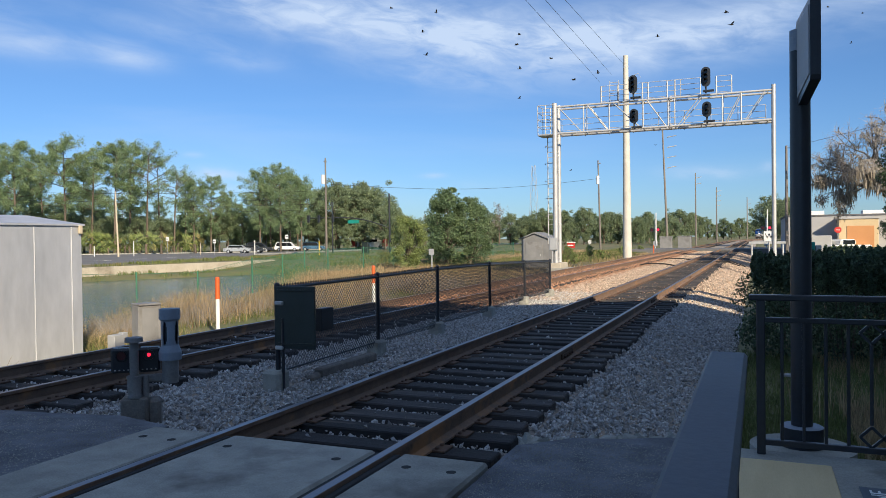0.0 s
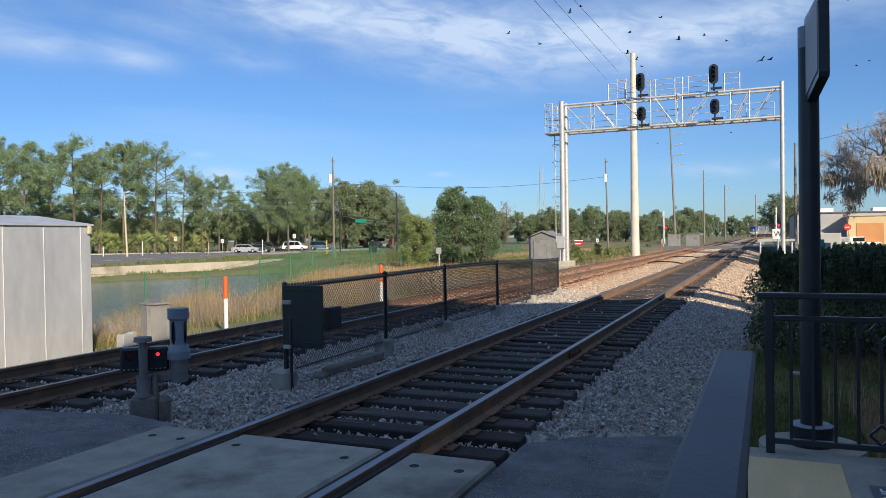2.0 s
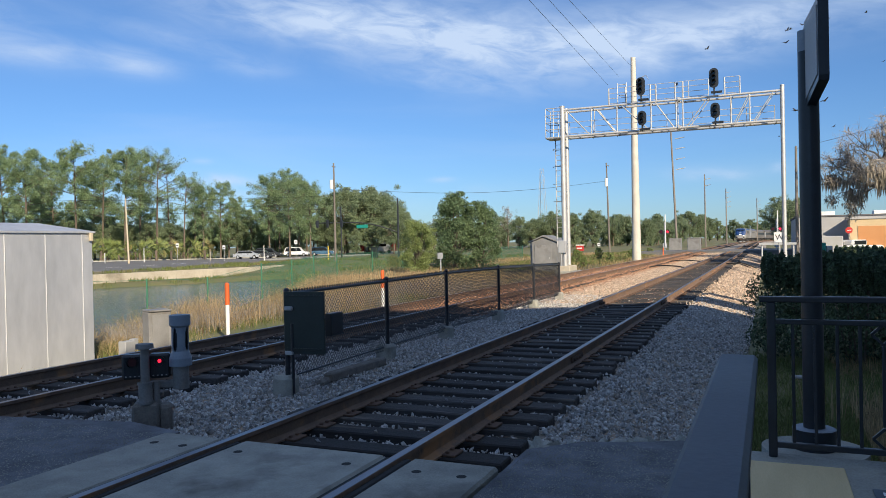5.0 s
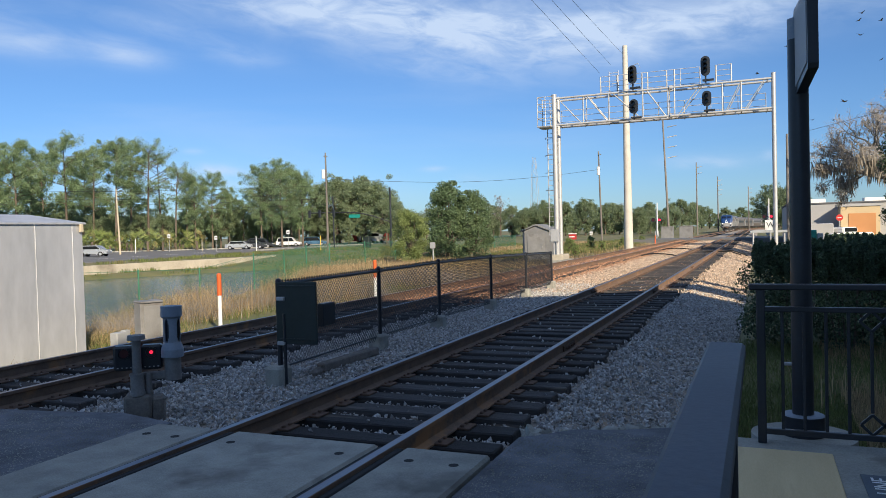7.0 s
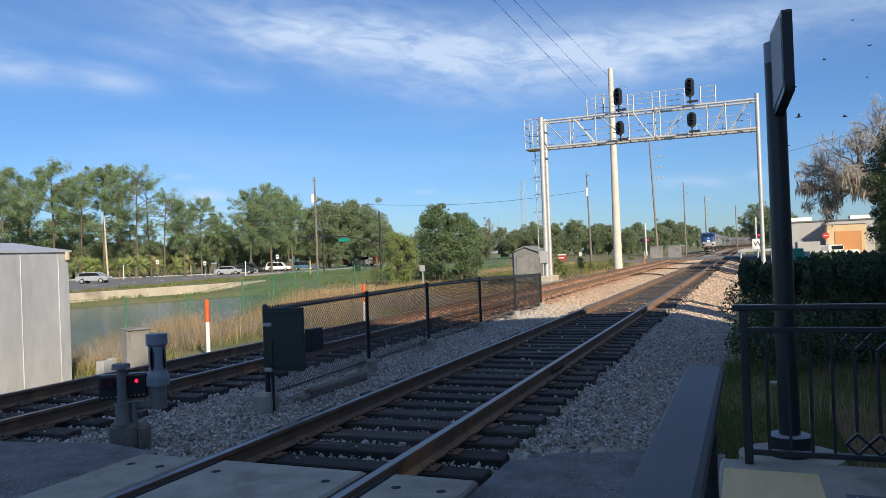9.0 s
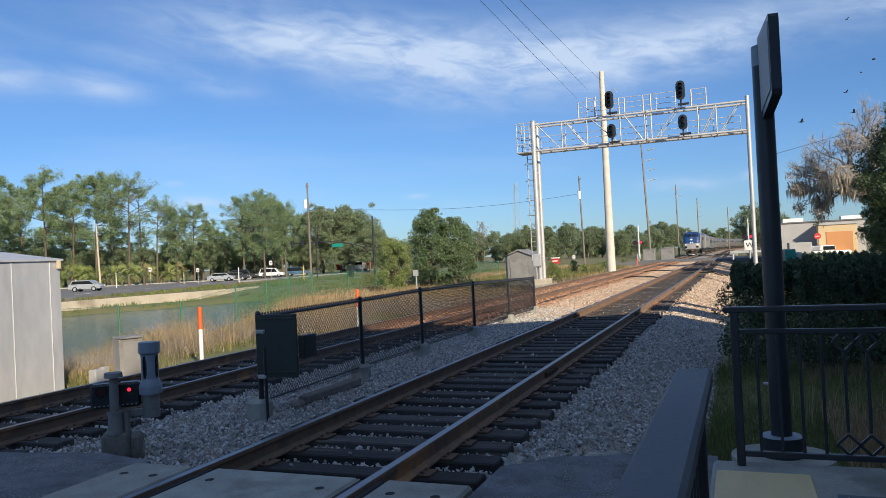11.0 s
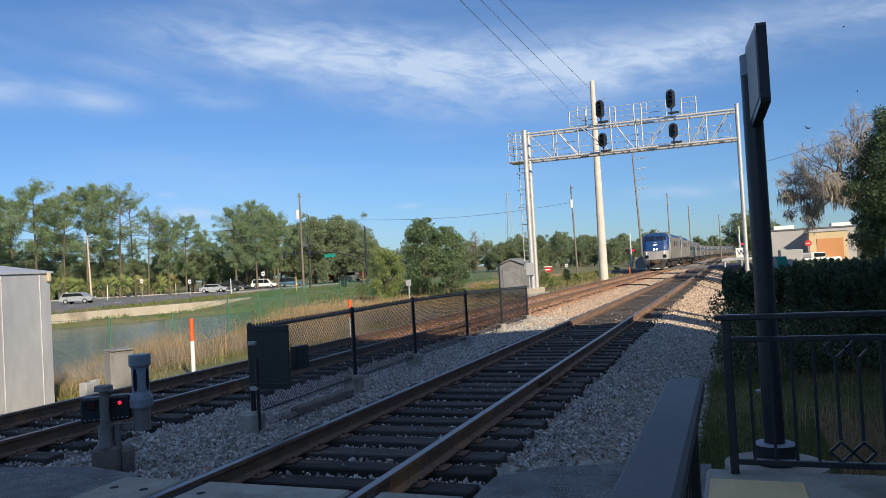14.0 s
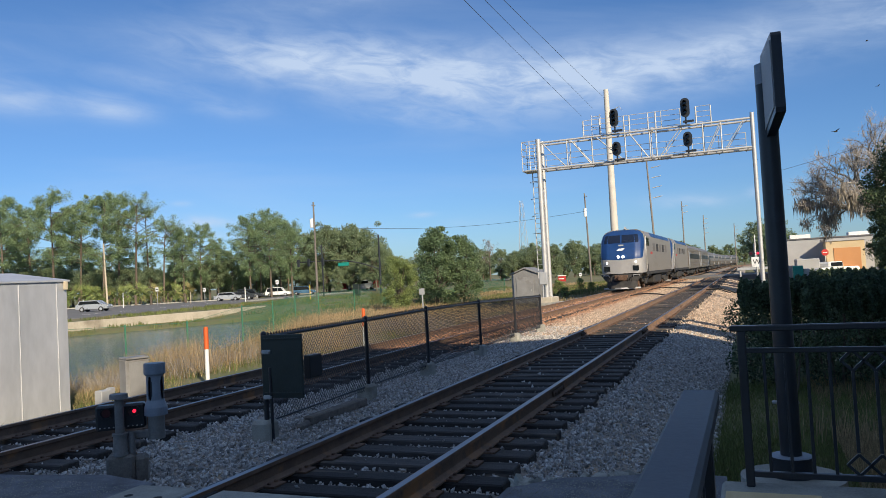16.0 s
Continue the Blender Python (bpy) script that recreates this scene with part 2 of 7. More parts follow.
define("pine_leaf", (0.175, 0.262, 0.13), (0.315, 0.41, 0.222), 0.4, 0.8, bump=0, fine=3, vary=0.2, island=True, trans=0.45)
# far trees' leaf, with distance haze put into its lighter, greyer green
define("oak_leaf", (0.155, 0.215, 0.118), (0.285, 0.345, 0.20), 0.4, 0.8, bump=0, fine=3, vary=0.2, island=True, trans=0.42)
define("bush_leaf", (0.095, 0.155, 0.078), (0.20, 0.275, 0.135), 0.6, 0.7, bump=0, fine=3, vary=0.26, island=True, trans=0.38)
define("lime_leaf", (0.19, 0.25, 0.085), (0.33, 0.39, 0.15), 0.6, 0.7, bump=0, fine=3, vary=0.24, island=True, trans=0.4)
define("dark_leaf", (0.050, 0.085, 0.040), (0.105, 0.15, 0.07), 0.8, 0.75, bump=0, fine=3, vary=0.28, island=True, trans=0.25)
define("hedge_leaf", (0.050, 0.082, 0.045), (0.115, 0.155, 0.075), 1.2, 0.75, bump=0, fine=3, vary=0.26, island=True, trans=0.15)
define("bare_twig", (0.21, 0.19, 0.17), (0.32, 0.295, 0.265), 0.5, 0.9, bump=0, fine=3, vary=0.2, island=True)
define("moss", (0.25, 0.22, 0.18), (0.40, 0.36, 0.29), 0.8, 0.95, bump=0, fine=3, vary=0.2, island=True, trans=0.3)
define("bark", (0.09, 0.068, 0.052), (0.17, 0.135, 0.10), 3, 0.95, bump=0.8, fine=20, stretch=(3, 3, 0.5), vary=0.08)
define("train_silver", (0.26, 0.24, 0.215), (0.34, 0.315, 0.28), 0.8, 0.45, metal=0.3, bump=0.04, fine=20, c3=(0.21, 0.19, 0.165), spots=0.15, stretch=(0.5, 0.5, 2), vary=0.03)
# ribbed silver, the ground's brown reflection put into its colour
define("train_ribbed", (0.15, 0.13, 0.11), (0.22, 0.195, 0.17), 0.8, 0.45, metal=0.35, bump=0.03, fine=20, vary=0.06)
define("train_blue", (0.008, 0.040, 0.145), (0.011, 0.050, 0.175), 1, 0.4, bump=0.02, vary=0)
define("train_dark", (0.022, 0.022, 0.023), (0.05, 0.047, 0.044), 3, 0.7, bump=0.2, vary=0.1)
define("train_white", (0.28, 0.275, 0.275), (0.36, 0.355, 0.35), 1, 0.4, bump=0.02, c3=(0.22, 0.21, 0.20), spots=0.15, vary=0)
define("tinted_glass", (0.006, 0.008, 0.010), (0.010, 0.012, 0.015), 2, 0.08, bump=0, vary=0)
# windscreen glass, a faint sky reflection put into its navy colour
define("cab_glass", (0.007, 0.013, 0.032), (0.010, 0.018, 0.042), 2, 0.25, bump=0, vary=0)
define("band_glass", (0.010, 0.011, 0.012), (0.018, 0.019, 0.020), 2, 0.4, bump=0, vary=0)
define("headlight", (0.9, 0.9, 0.85), (0.95, 0.95, 0.9), 2, 0.2, bump=0, vary=0, glow=(1, 0.90, 0.74, 5))
define("red_lamp", (0.5, 0.01, 0.02), (0.6, 0.015, 0.03), 2, 0.3, bump=0, vary=0, glow=(1, 0.02, 0.06, 1.3))
define("red_lamp_off", (0.045, 0.006, 0.008), (0.06, 0.008, 0.010), 2, 0.3, bump=0, vary=0)
define("red_paint", (0.45, 0.03, 0.025), (0.52, 0.04, 0.03), 2, 0.5, vary=0.04)
define("teal_sign", (0.01, 0.22, 0.18), (0.015, 0.26, 0.21), 2, 0.5, vary=0)
# white greyed down: the warehouse wall's shade is put into the colour
define("wall_white", (0.34, 0.34, 0.345), (0.42, 0.42, 0.42), 0.6, 0.85, bump=0.1, vary=0)
define("wall_cream", (0.52, 0.40, 0.24), (0.60, 0.47, 0.29), 0.6, 0.85, bump=0.1, vary=0)
define("door_orange", (0.48, 0.22, 0.085), (0.54, 0.26, 0.105), 0.6, 0.7, bump=0.1, vary=0)
define("wall_stucco", (0.50, 0.46, 0.40), (0.58, 0.53, 0.46), 0.6, 0.9, bump=0.2, vary=0)
define("roof_dark", (0.10, 0.10, 0.105), (0.15, 0.15, 0.155), 1, 0.8, bump=0.2, vary=0)
define("foundation", (0.13, 0.115, 0.10), (0.24, 0.215, 0.185), 6, 0.9, bump=0.6, c3=(0.07, 0.062, 0.056), spots=0.25, vary=0)
define("dark_steel", (0.17, 0.165, 0.16), (0.27, 0.26, 0.25), 4, 0.6, metal=0.15, bump=0.15, c3=(0.12, 0.10, 0.085), spots=0.15, vary=0.05)
define("palm_leaf", (0.15, 0.22, 0.06), (0.32, 0.36, 0.12), 0.6, 0.7, bump=0, fine=3, c3=(0.42, 0.34, 0.14), spots=0.2, vary=0.25, island=True, trans=0.35)
define("bird_black", (0.012, 0.011, 0.011), (0.03, 0.028, 0.026), 3, 0.8, bump=0, vary=0)
define("car_silver", (0.45, 0.47, 0.48), (0.52, 0.54, 0.55), 1, 0.28, metal=0.5, bump=0, vary=0)
define("car_white", (0.70, 0.70, 0.69), (0.76, 0.76, 0.75), 1, 0.3, bump=0, vary=0)
define("car_dark", (0.03, 0.035, 0.04), (0.045, 0.05, 0.055), 1, 0.28, bump=0, vary=0)
define("car_blue", (0.06, 0.14, 0.22), (0.08, 0.17, 0.26), 1, 0.28, metal=0.3, bump=0, vary=0)
define("rubber", (0.012, 0.012, 0.012), (0.022, 0.022, 0.022), 4, 0.85, bump=0.1, vary=0)
define("retaining", (0.36, 0.32, 0.25), (0.50, 0.45, 0.36), 0.8, 0.9, bump=0.4, fine=8, c3=(0.22, 0.19, 0.14), spots=0.2, vary=0)


def water_material():
    mt = bpy.data.materials.new("pond_water")
    mt.use_nodes = True
    N, L = mt.node_tree.nodes, mt.node_tree.links
    bs = N["Principled BSDF"]
    bs.inputs["Base Color"].default_value, bs.inputs["Roughness"].default_value, bs.inputs["IOR"].default_value = (0.030, 0.095, 0.135, 1), 0.09, 1.33
    co, t, b = N.new("ShaderNodeTexCoord"), N.new("ShaderNodeTexNoise"), N.new("ShaderNodeBump")
    L.new(co.outputs["Object"], t.inputs["Vector"])
    t.inputs["Scale"].default_value, t.inputs["Detail"].default_value = 1.6, 4
    b.inputs["Strength"].default_value, b.inputs["Distance"].default_value = 0.8, 0.08
    L.new(t.outputs[0], b.inputs["Height"])
    L.new(b.outputs[0], bs.inputs["Normal"])
    MATS["pond_water"] = mt


water_material()


# ---- mesh helpers ----
class Geo:
    """Collects shapes and links them as one mesh."""

    def __init__(self):
        self.v, self.f, self.s = [], [], []

    def add(self, verts, faces, smooth=False):
        o = len(self.v)
        self.v += [tuple(p) for p in verts]
        self.f += [tuple(i + o for i in f) for f in faces]
        self.s += [smooth] * len(faces)
        return self

    def box(self, c, size, b=0.0, m=None):
        """A box with chamfered edges."""
        hx, hy, hz = (d / 2 for d in size)
        b = min(b, hx * 0.9, hy * 0.9, hz * 0.9)
        c = Vector(c)
        tr = (lambda p: c + m @ Vector(p)) if m else (lambda p: c + Vector(p))
        if b <= 0:
            vs = [tr((x, y, z)) for x in (-hx, hx) for y in (-hy, hy) for z in (-hz, hz)]
            return self.add(vs, [(0, 1, 3, 2), (4, 6, 7, 5), (0, 4, 5, 1), (2, 3, 7, 6), (0, 2, 6, 4), (1, 5, 7, 3)])
        vs, idx = [], {}
        for sx in (-1, 1):
            for sy in (-1, 1):
                for sz in (-1, 1):
                    for ax in range(3):
                        p = [sx * (hx - b), sy * (hy - b), sz * (hz - b)]
                        p[ax] = (sx * hx, sy * hy, sz * hz)[ax]
                        idx[sx, sy, sz, ax] = len(vs)
                        vs.append(tr(p))
        fs = []
        for ax in range(3):
            u, w = (ax + 1) % 3, (ax + 2) % 3
            for s in (-1, 1):
                q = []
                for a, d in ((-1, -1), (1, -1), (1, 1), (-1, 1)):
                    k = [0, 0, 0]
                    k[ax], k[u], k[w] = s, a, d
                    q.append(idx[(*k, ax)])
                fs.append(q if s > 0 else q[::-1])
            for a in (-1, 1):
                for d in (-1, 1):
                    lo, hi = [0, 0, 0], [0, 0, 0]
                    lo[ax], hi[ax] = -1, 1
                    lo[u] = hi[u] = a
                    lo[w] = hi[w] = d
                    q = [idx[(*lo, u)], idx[(*hi, u)], idx[(*hi, w)], idx[(*lo, w)]]
                    fs.append(q if a * d < 0 else q[::-1])
        for sx in (-1, 1):
            for sy in (-1, 1):
                for sz in (-1, 1):
                    q = [idx[sx, sy, sz, i] for i in range(3)]
                    fs.append(q if sx * sy * sz > 0 else q[::-1])
        return self.add(vs, fs)

    def cyl(self, p0, p1, r0, r1=None, n=12, caps=True):
        p0, p1 = Vector(p0), Vector(p1)
        r1 = r0 if r1 is None else r1
        ax = (p1 - p0).normalized()
        u = ax.orthogonal().normalized()
        w = ax.cross(u)
        ring = [u * math.cos(2 * math.pi * i / n) + w * math.sin(2 * math.pi * i / n) for i in range(n)]
        a, b = [p0 + d * r0 for d in ring], [p1 + d * r1 for d in ring]
        self.add(a + b, [(i, (i + 1) % n, n + (i + 1) % n, n + i) for i in range(n)], True)
        if caps:
            self.add(a, [tuple(range(n - 1, -1, -1))])
            self.add(b, [tuple(range(n))])
        return self

    def tube(self, pts, r, n=6):
        for a, b in zip(pts, pts[1:]):
            self.cyl(a, b, r, r, n, True)
        return self

    def ball(self, c, r, n=10, k=6):
        c, r = Vector(c), Vector(r) if not isinstance(r, (int, float)) else Vector((r, r, r))
        vs = [c + Vector((r.x * math.sin(math.pi * j / k) * math.cos(2 * math.pi * i / n), r.y * math.sin(math.pi * j / k) * math.sin(2 * math.pi * i / n), r.z * math.cos(math.pi * j / k))) for j in range(k + 1) for i in range(n)]
        fs = [(j * n + i, (j + 1) * n + i, (j + 1) * n + (i + 1) % n, j * n + (i + 1) % n) for j in range(k) for i in range(n)]
        return self.add(vs, fs, True)

    def prism(self, prof, a, b, axis="y", smooth=False):
        """A closed outline of (u, w) drawn from a to b along an axis; y: u is x, w is z. x: u is y, w is z. z: u is x, w is y."""
        put = {"y": lambda u, w, t: (u, t, w), "x": lambda u, w, t: (t, u, w), "z": lambda u, w, t: (u, w, t)}[axis]
        n = len(prof)
        lo, hi = [put(u, w, a) for u, w in prof], [put(u, w, b) for u, w in prof]
        self.add(lo + hi, [(i, (i + 1) % n, n + (i + 1) % n, n + i) for i in range(n)], smooth)
        self.add(lo, [tuple(range(n - 1, -1, -1))])
        return self.add(hi, [tuple(range(n))])

    def mesh(self, name):
        me = bpy.data.meshes.new(name)
        me.from_pydata(self.v, [], self.f)
        me.polygons.foreach_set("use_smooth", self.s)
        bm = bmesh.new()
        bm.from_mesh(me)
        bmesh.ops.recalc_face_normals(bm, faces=bm.faces)
        bm.to_mesh(me)
        bm.free()
        return me


def hang(ob, parent):
    ob.parent = parent
    return ob


def part(name, geo, mat, parent=None, label="", at=None):
    """One mesh object, under a thing or a part where one is given. Part shapes are in their thing's space."""
    me = geo if isinstance(geo, bpy.types.Mesh) else geo.mesh(name)
    if not me.materials:
        me.materials.append(M(mat))
    ob = new(name, me)
    if parent:
        ob.parent = parent
    if at is not None:
        ob.matrix_basis = at
    if label:
        ob["label"] = label
    return ob


def thing(name, at, label, category, group="", kind=""):
    ob = new(name)
    ob.empty_display_size = 0.1
    ob.matrix_basis = at if isinstance(at, Matrix) else pose(*at)
    return tagged(ob, label, category, group, kind)


def solid(name, geo, mat, label, category="", group="", kind="", at=None):
    return tagged(part(name, geo, mat, at=at), label, category, group, kind)


def fast_mesh(name, verts, faces, mat, smooth=False):
    """A mesh from arrays: verts (n, 3), faces (m, 3 or 4)."""
    me = bpy.data.meshes.new(name)
    k = faces.shape[1]
    me.vertices.add(len(verts))
    me.vertices.foreach_set("co", np.ascontiguousarray(verts, dtype=np.float32).ravel())
    me.loops.add(faces.size)
    me.loops.foreach_set("vertex_index", np.ascontiguousarray(faces, dtype=np.int32).ravel())
    me.polygons.add(len(faces))
    me.polygons.foreach_set("loop_start", np.arange(0, faces.size, k, dtype=np.int32))
    me.polygons.foreach_set("loop_total", np.full(len(faces), k, dtype=np.int32))
    me.polygons.foreach_set("use_smooth", np.full(len(faces), smooth))
    me.update(calc_edges=True)
    me.validate()
    me.materials.append(M(mat))
    return me


def leaf_mesh(name, centres, radii, counts, size, mat, rng, flat=0.0, long=1.6, shell=0.45):
    """Many small bent leaves or needle clumps in blobs about the centres."""
    idx = np.repeat(np.arange(len(centres)), counts)
    n = len(idx)
    d = rng.normal(size=(n, 3))
    d /= np.linalg.norm(d, axis=1)[:, None]
    r = (shell + (1 - shell) * rng.random(n)) ** 0.7
    p = np.asarray(centres)[idx] + d * r[:, None] * np.asarray(radii)[idx]
    a = rng.normal(size=(n, 3))
    a[:, 2] *= 1 - flat
    a /= np.linalg.norm(a, axis=1)[:, None]
    b = np.cross(a, rng.normal(size=(n, 3)))
    b /= np.linalg.norm(b, axis=1)[:, None]
    s = size * (0.6 + 0.8 * rng.random(n))[:, None]
    v = np.stack([p - a * s * long / 2, p + b * s / 2, p + a * s * long / 2, p - b * s / 2], 1).reshape(-1, 3)
    return fast_mesh(name, v, np.arange(n * 4).reshape(-1, 4), mat)


def blade_mesh(name, xy, z, height, width, mat, rng, lean=0.35):
    """Upright grass blades, each a bent strip of two faces."""
    n = len(xy)
    ang = rng.random(n) * 2 * np.pi
    h = height * (0.5 + 0.8 * rng.random(n)) if np.isscalar(height) else height * (0.5 + 0.8 * rng.random(n))
    dx, dy = np.cos(ang), np.sin(ang)
    tilt = lean * rng.random(n) * h
    ta = rng.random(n) * 2 * np.pi
    w = width * (0.6 + 0.8 * rng.random(n))
    base = np.column_stack([xy, z])
    side = np.column_stack([dx * w / 2, dy * w / 2, np.zeros(n)])
    mid = base + np.column_stack([np.cos(ta) * tilt * 0.35, np.sin(ta) * tilt * 0.35, h * 0.55])
    tip = base + np.column_stack([np.cos(ta) * tilt, np.sin(ta) * tilt, h])
    v = np.stack([base - side, base + side, mid + side * 0.7, mid - side * 0.7, tip], 1).reshape(-1, 3)
    o = np.arange(n)[:, None] * 5
    f = np.concatenate([o + [[0, 1, 2]], o + [[0, 2, 3]], o + [[3, 2, 4]]])
    return fast_mesh(name, v, f, mat)


def stones_mesh(name, centres, sizes, mat, rng, faces=20):
    """Angular broken stones, of twenty or eight faces each."""
    bm = bmesh.new()
    if faces == 20:
        bmesh.ops.create_icosphere(bm, subdivisions=1, radius=1.0)
    else:
        ring = [bm.verts.new(c) for c in ((1, 0, 0), (0, 1, 0), (-1, 0, 0), (0, -1, 0))]
        ends = [bm.verts.new((0, 0, 1)), bm.verts.new((0, 0, -1))]
        for a in range(4):
            bm.faces.new((ring[a], ring[(a + 1) % 4], ends[0]))
            bm.faces.new((ring[(a + 1) % 4], ring[a], ends[1]))
        bm.verts.index_update()
    bv = np.array([v.co[:] for v in bm.verts])
    bf = np.array([[v.index for v in f.verts] for f in bm.faces])
    bm.free()
    n = len(centres)
    shapes = bv[None] * (0.55 + 0.75 * rng.random((n, len(bv), 1)))
    q = rng.normal(size=(n, 4))
    q /= np.linalg.norm(q, axis=1)[:, None]
    w, x, y, z = q.T
    R = np.stack([1 - 2 * (y * y + z * z), 2 * (x * y - z * w), 2 * (x * z + y * w), 2 * (x * y + z * w), 1 - 2 * (x * x + z * z), 2 * (y * z - x * w), 2 * (x * z - y * w), 2 * (y * z + x * w), 1 - 2 * (x * x + y * y)], 1).reshape(n, 3, 3)
    shapes = shapes * np.stack([np.ones(n), 0.6 + 0.4 * rng.random(n), 0.5 + 0.35 * rng.random(n)], 1)[:, None]
    v = np.einsum("nij,nkj->nki", R, shapes) * np.asarray(sizes)[:, None, None] + np.asarray(centres)[:, None]
    f = (np.arange(n)[:, None, None] * len(bv) + bf[None]).reshape(-1, 3)
    return fast_mesh(name, v.reshape(-1, 3), f, mat)


def smooth01(a):
    a = np.clip(a, 0, 1)
    return a * a * (3 - 2 * a)


# ---- the plan ----
TRACK_NEAR, TRACK_FAR, GAUGE = -3.2325, -7.9725, 1.505
CURVE_AT, CURVE_R = 232.0, 680.0


def along(s, x0):
    """Place and heading (degrees, clockwise from +y) at s metres along a track whose straight lies at x0."""
    if s <= CURVE_AT:
        return x0, s, 0.0
    r = CURVE_R - x0
    a = (s - CURVE_AT) / r
    return x0 + r * (1 - math.cos(a)), CURVE_AT + r * math.sin(a), math.degrees(a)


def ground_z(x, y):
    """Height of the earth: bank by the tracks, pond basin, verge."""
    x, y = np.asarray(x, float), np.asarray(y, float)
    near = np.interp(y, [0, 14, 26, 45, 60, 64], [-14, -17, -22.5, -31.5, -41, -46])
    far = np.interp(y, [0, 30, 47.5, 54, 60, 64], [-66, -58.5, -52.8, -49.4, -46.8, -45])
    inside = np.minimum(np.minimum(near - x, x - far), (63 - y) * 0.8)
    z = -0.55 - 0.03 * smooth01((-9 - x) / 3)
    z = z - 1.75 * smooth01((inside + 4.5) / 8)
    wall = np.interp(y, [0, 20, 40, 48, 55, 62, 67, 73], [-66, -60.3, -56.3, -54.5, -53.5, -52.1, -51.5, -51.8])
    shelf = (x > wall) & (x < -40) & (y < 73) & (y > 0)
    z = np.where(shelf, np.minimum(z, -1.4 + 0.75 * smooth01((y - 60) / 13)), z)
    z = z + 0.05 * np.sin(x * 0.9 + 1.3 * np.sin(y * 0.31)) * smooth01((-10.5 - x) / 2)
    under = smooth01((x + 10.2) / 0.8) * smooth01((-0.2 - x) / 0.5)
    return z - 0.12 * under


def build_ground():
    xs = np.unique(np.concatenate([-np.geomspace(90, 2600, 16), np.arange(-90, -62, 2.0), np.arange(-62, -44, 0.5), np.arange(-44, -24, 2.0), np.arange(-24, 12, 0.5), np.arange(12, 60, 4), np.geomspace(60, 2600, 14)]))
    ys = np.unique(np.concatenate([-np.geomspace(30, 2600, 12), np.arange(-30, 0, 3), np.arange(0, 70, 1.0), np.arange(70, 200, 5), np.geomspace(200, 3500, 18)]))
    X, Yg = np.meshgrid(xs, ys, indexing="ij")
    v = np.stack([X, Yg, ground_z(X, Yg)], -1).reshape(-1, 3)
    a = np.arange(len(xs) * len(ys)).reshape(len(xs), len(ys))
    f = np.stack([a[:-1, :-1], a[1:, :-1], a[1:, 1:], a[:-1, 1:]], -1).reshape(-1, 4)
    g = new("ground", fast_mesh("ground", v, f, "ground", True))
    tagged(g, "dry grassy earth with green patches, reaching the horizon", "ground", kind="structure")
    me = fast_mesh("water", np.array([(-75, -12, -1.72), (-10, -12, -1.72), (-28, 70, -1.72), (-75, 70, -1.72)], float), np.array([[0, 1, 2, 3]]), "pond_water")
    tagged(new("water", me), "still blue-grey pond water in a grassy basin", "pond", kind="structure")


build_ground()


def bed_profile(x):
    """Top of the ballast across both tracks and the shoulders."""
    return np.interp(x, [-10.9, -9.55, -9.2, -6.7, -6.3, -4.9, -4.5, -1.98, -1.7, -0.55, -0.1], [-0.62, -0.27, -0.26, -0.26, -0.24, -0.24, -0.27, -0.27, -0.25, -0.56, -0.68])


def build_bed():
    xs = np.concatenate([[-10.9, -10.2], np.arange(-9.6, -0.05, 0.25), [-0.1]])
    ys = np.concatenate([np.arange(-40, 5, 5), np.arange(5, 60, 0.5), np.arange(60, 232, 4), np.arange(232, 700, 8)])
    v = []
    for y in ys:
        for x in xs:
            px, py, _ = along(y, x)
            v.append((px, py, bed_profile(x) + (0.02 * noise.noise((x * 2.1, y * 2.3, 0)))))
    a = np.arange(len(xs) * len(ys)).reshape(len(ys), len(xs))
    f = np.stack([a[:-1, :-1], a[:-1, 1:], a[1:, 1:], a[1:, :-1]], -1).reshape(-1, 4)
    tagged(new("ballast_bed", fast_mesh("ballast_bed", np.array(v), f, "ballast", True)), "grey crushed-stone bed under both railway tracks", "track bed", kind="structure")


build_bed()

TIE_STEP = 0.495


def rail_outline(x):
    h = [(-0.036, 0), (-0.036, -0.03), (-0.012, -0.045), (-0.009, -0.13), (-0.07, -0.155), (-0.07, -0.17), (0.07, -0.17), (0.07, -0.155), (0.009, -0.13), (0.012, -0.045), (0.036, -0.03), (0.036, 0)]
    return [(x + u, w) for u, w in h]


def sweep(prof, stations, x0):
    g = Geo()
    n = len(prof)
    vs = []
    for s in stations:
        px, py, h = along(s, x0)
        c, d = math.cos(radians(h)), math.sin(radians(h))
        vs += [(px + u * c, py - u * d, w) for u, w in prof]
    g.add(vs, [(k * n + i, k * n + (i + 1) % n, (k + 1) * n + (i + 1) % n, (k + 1) * n + i) for k in range(len(stations) - 1) for i in range(n)])
    return g


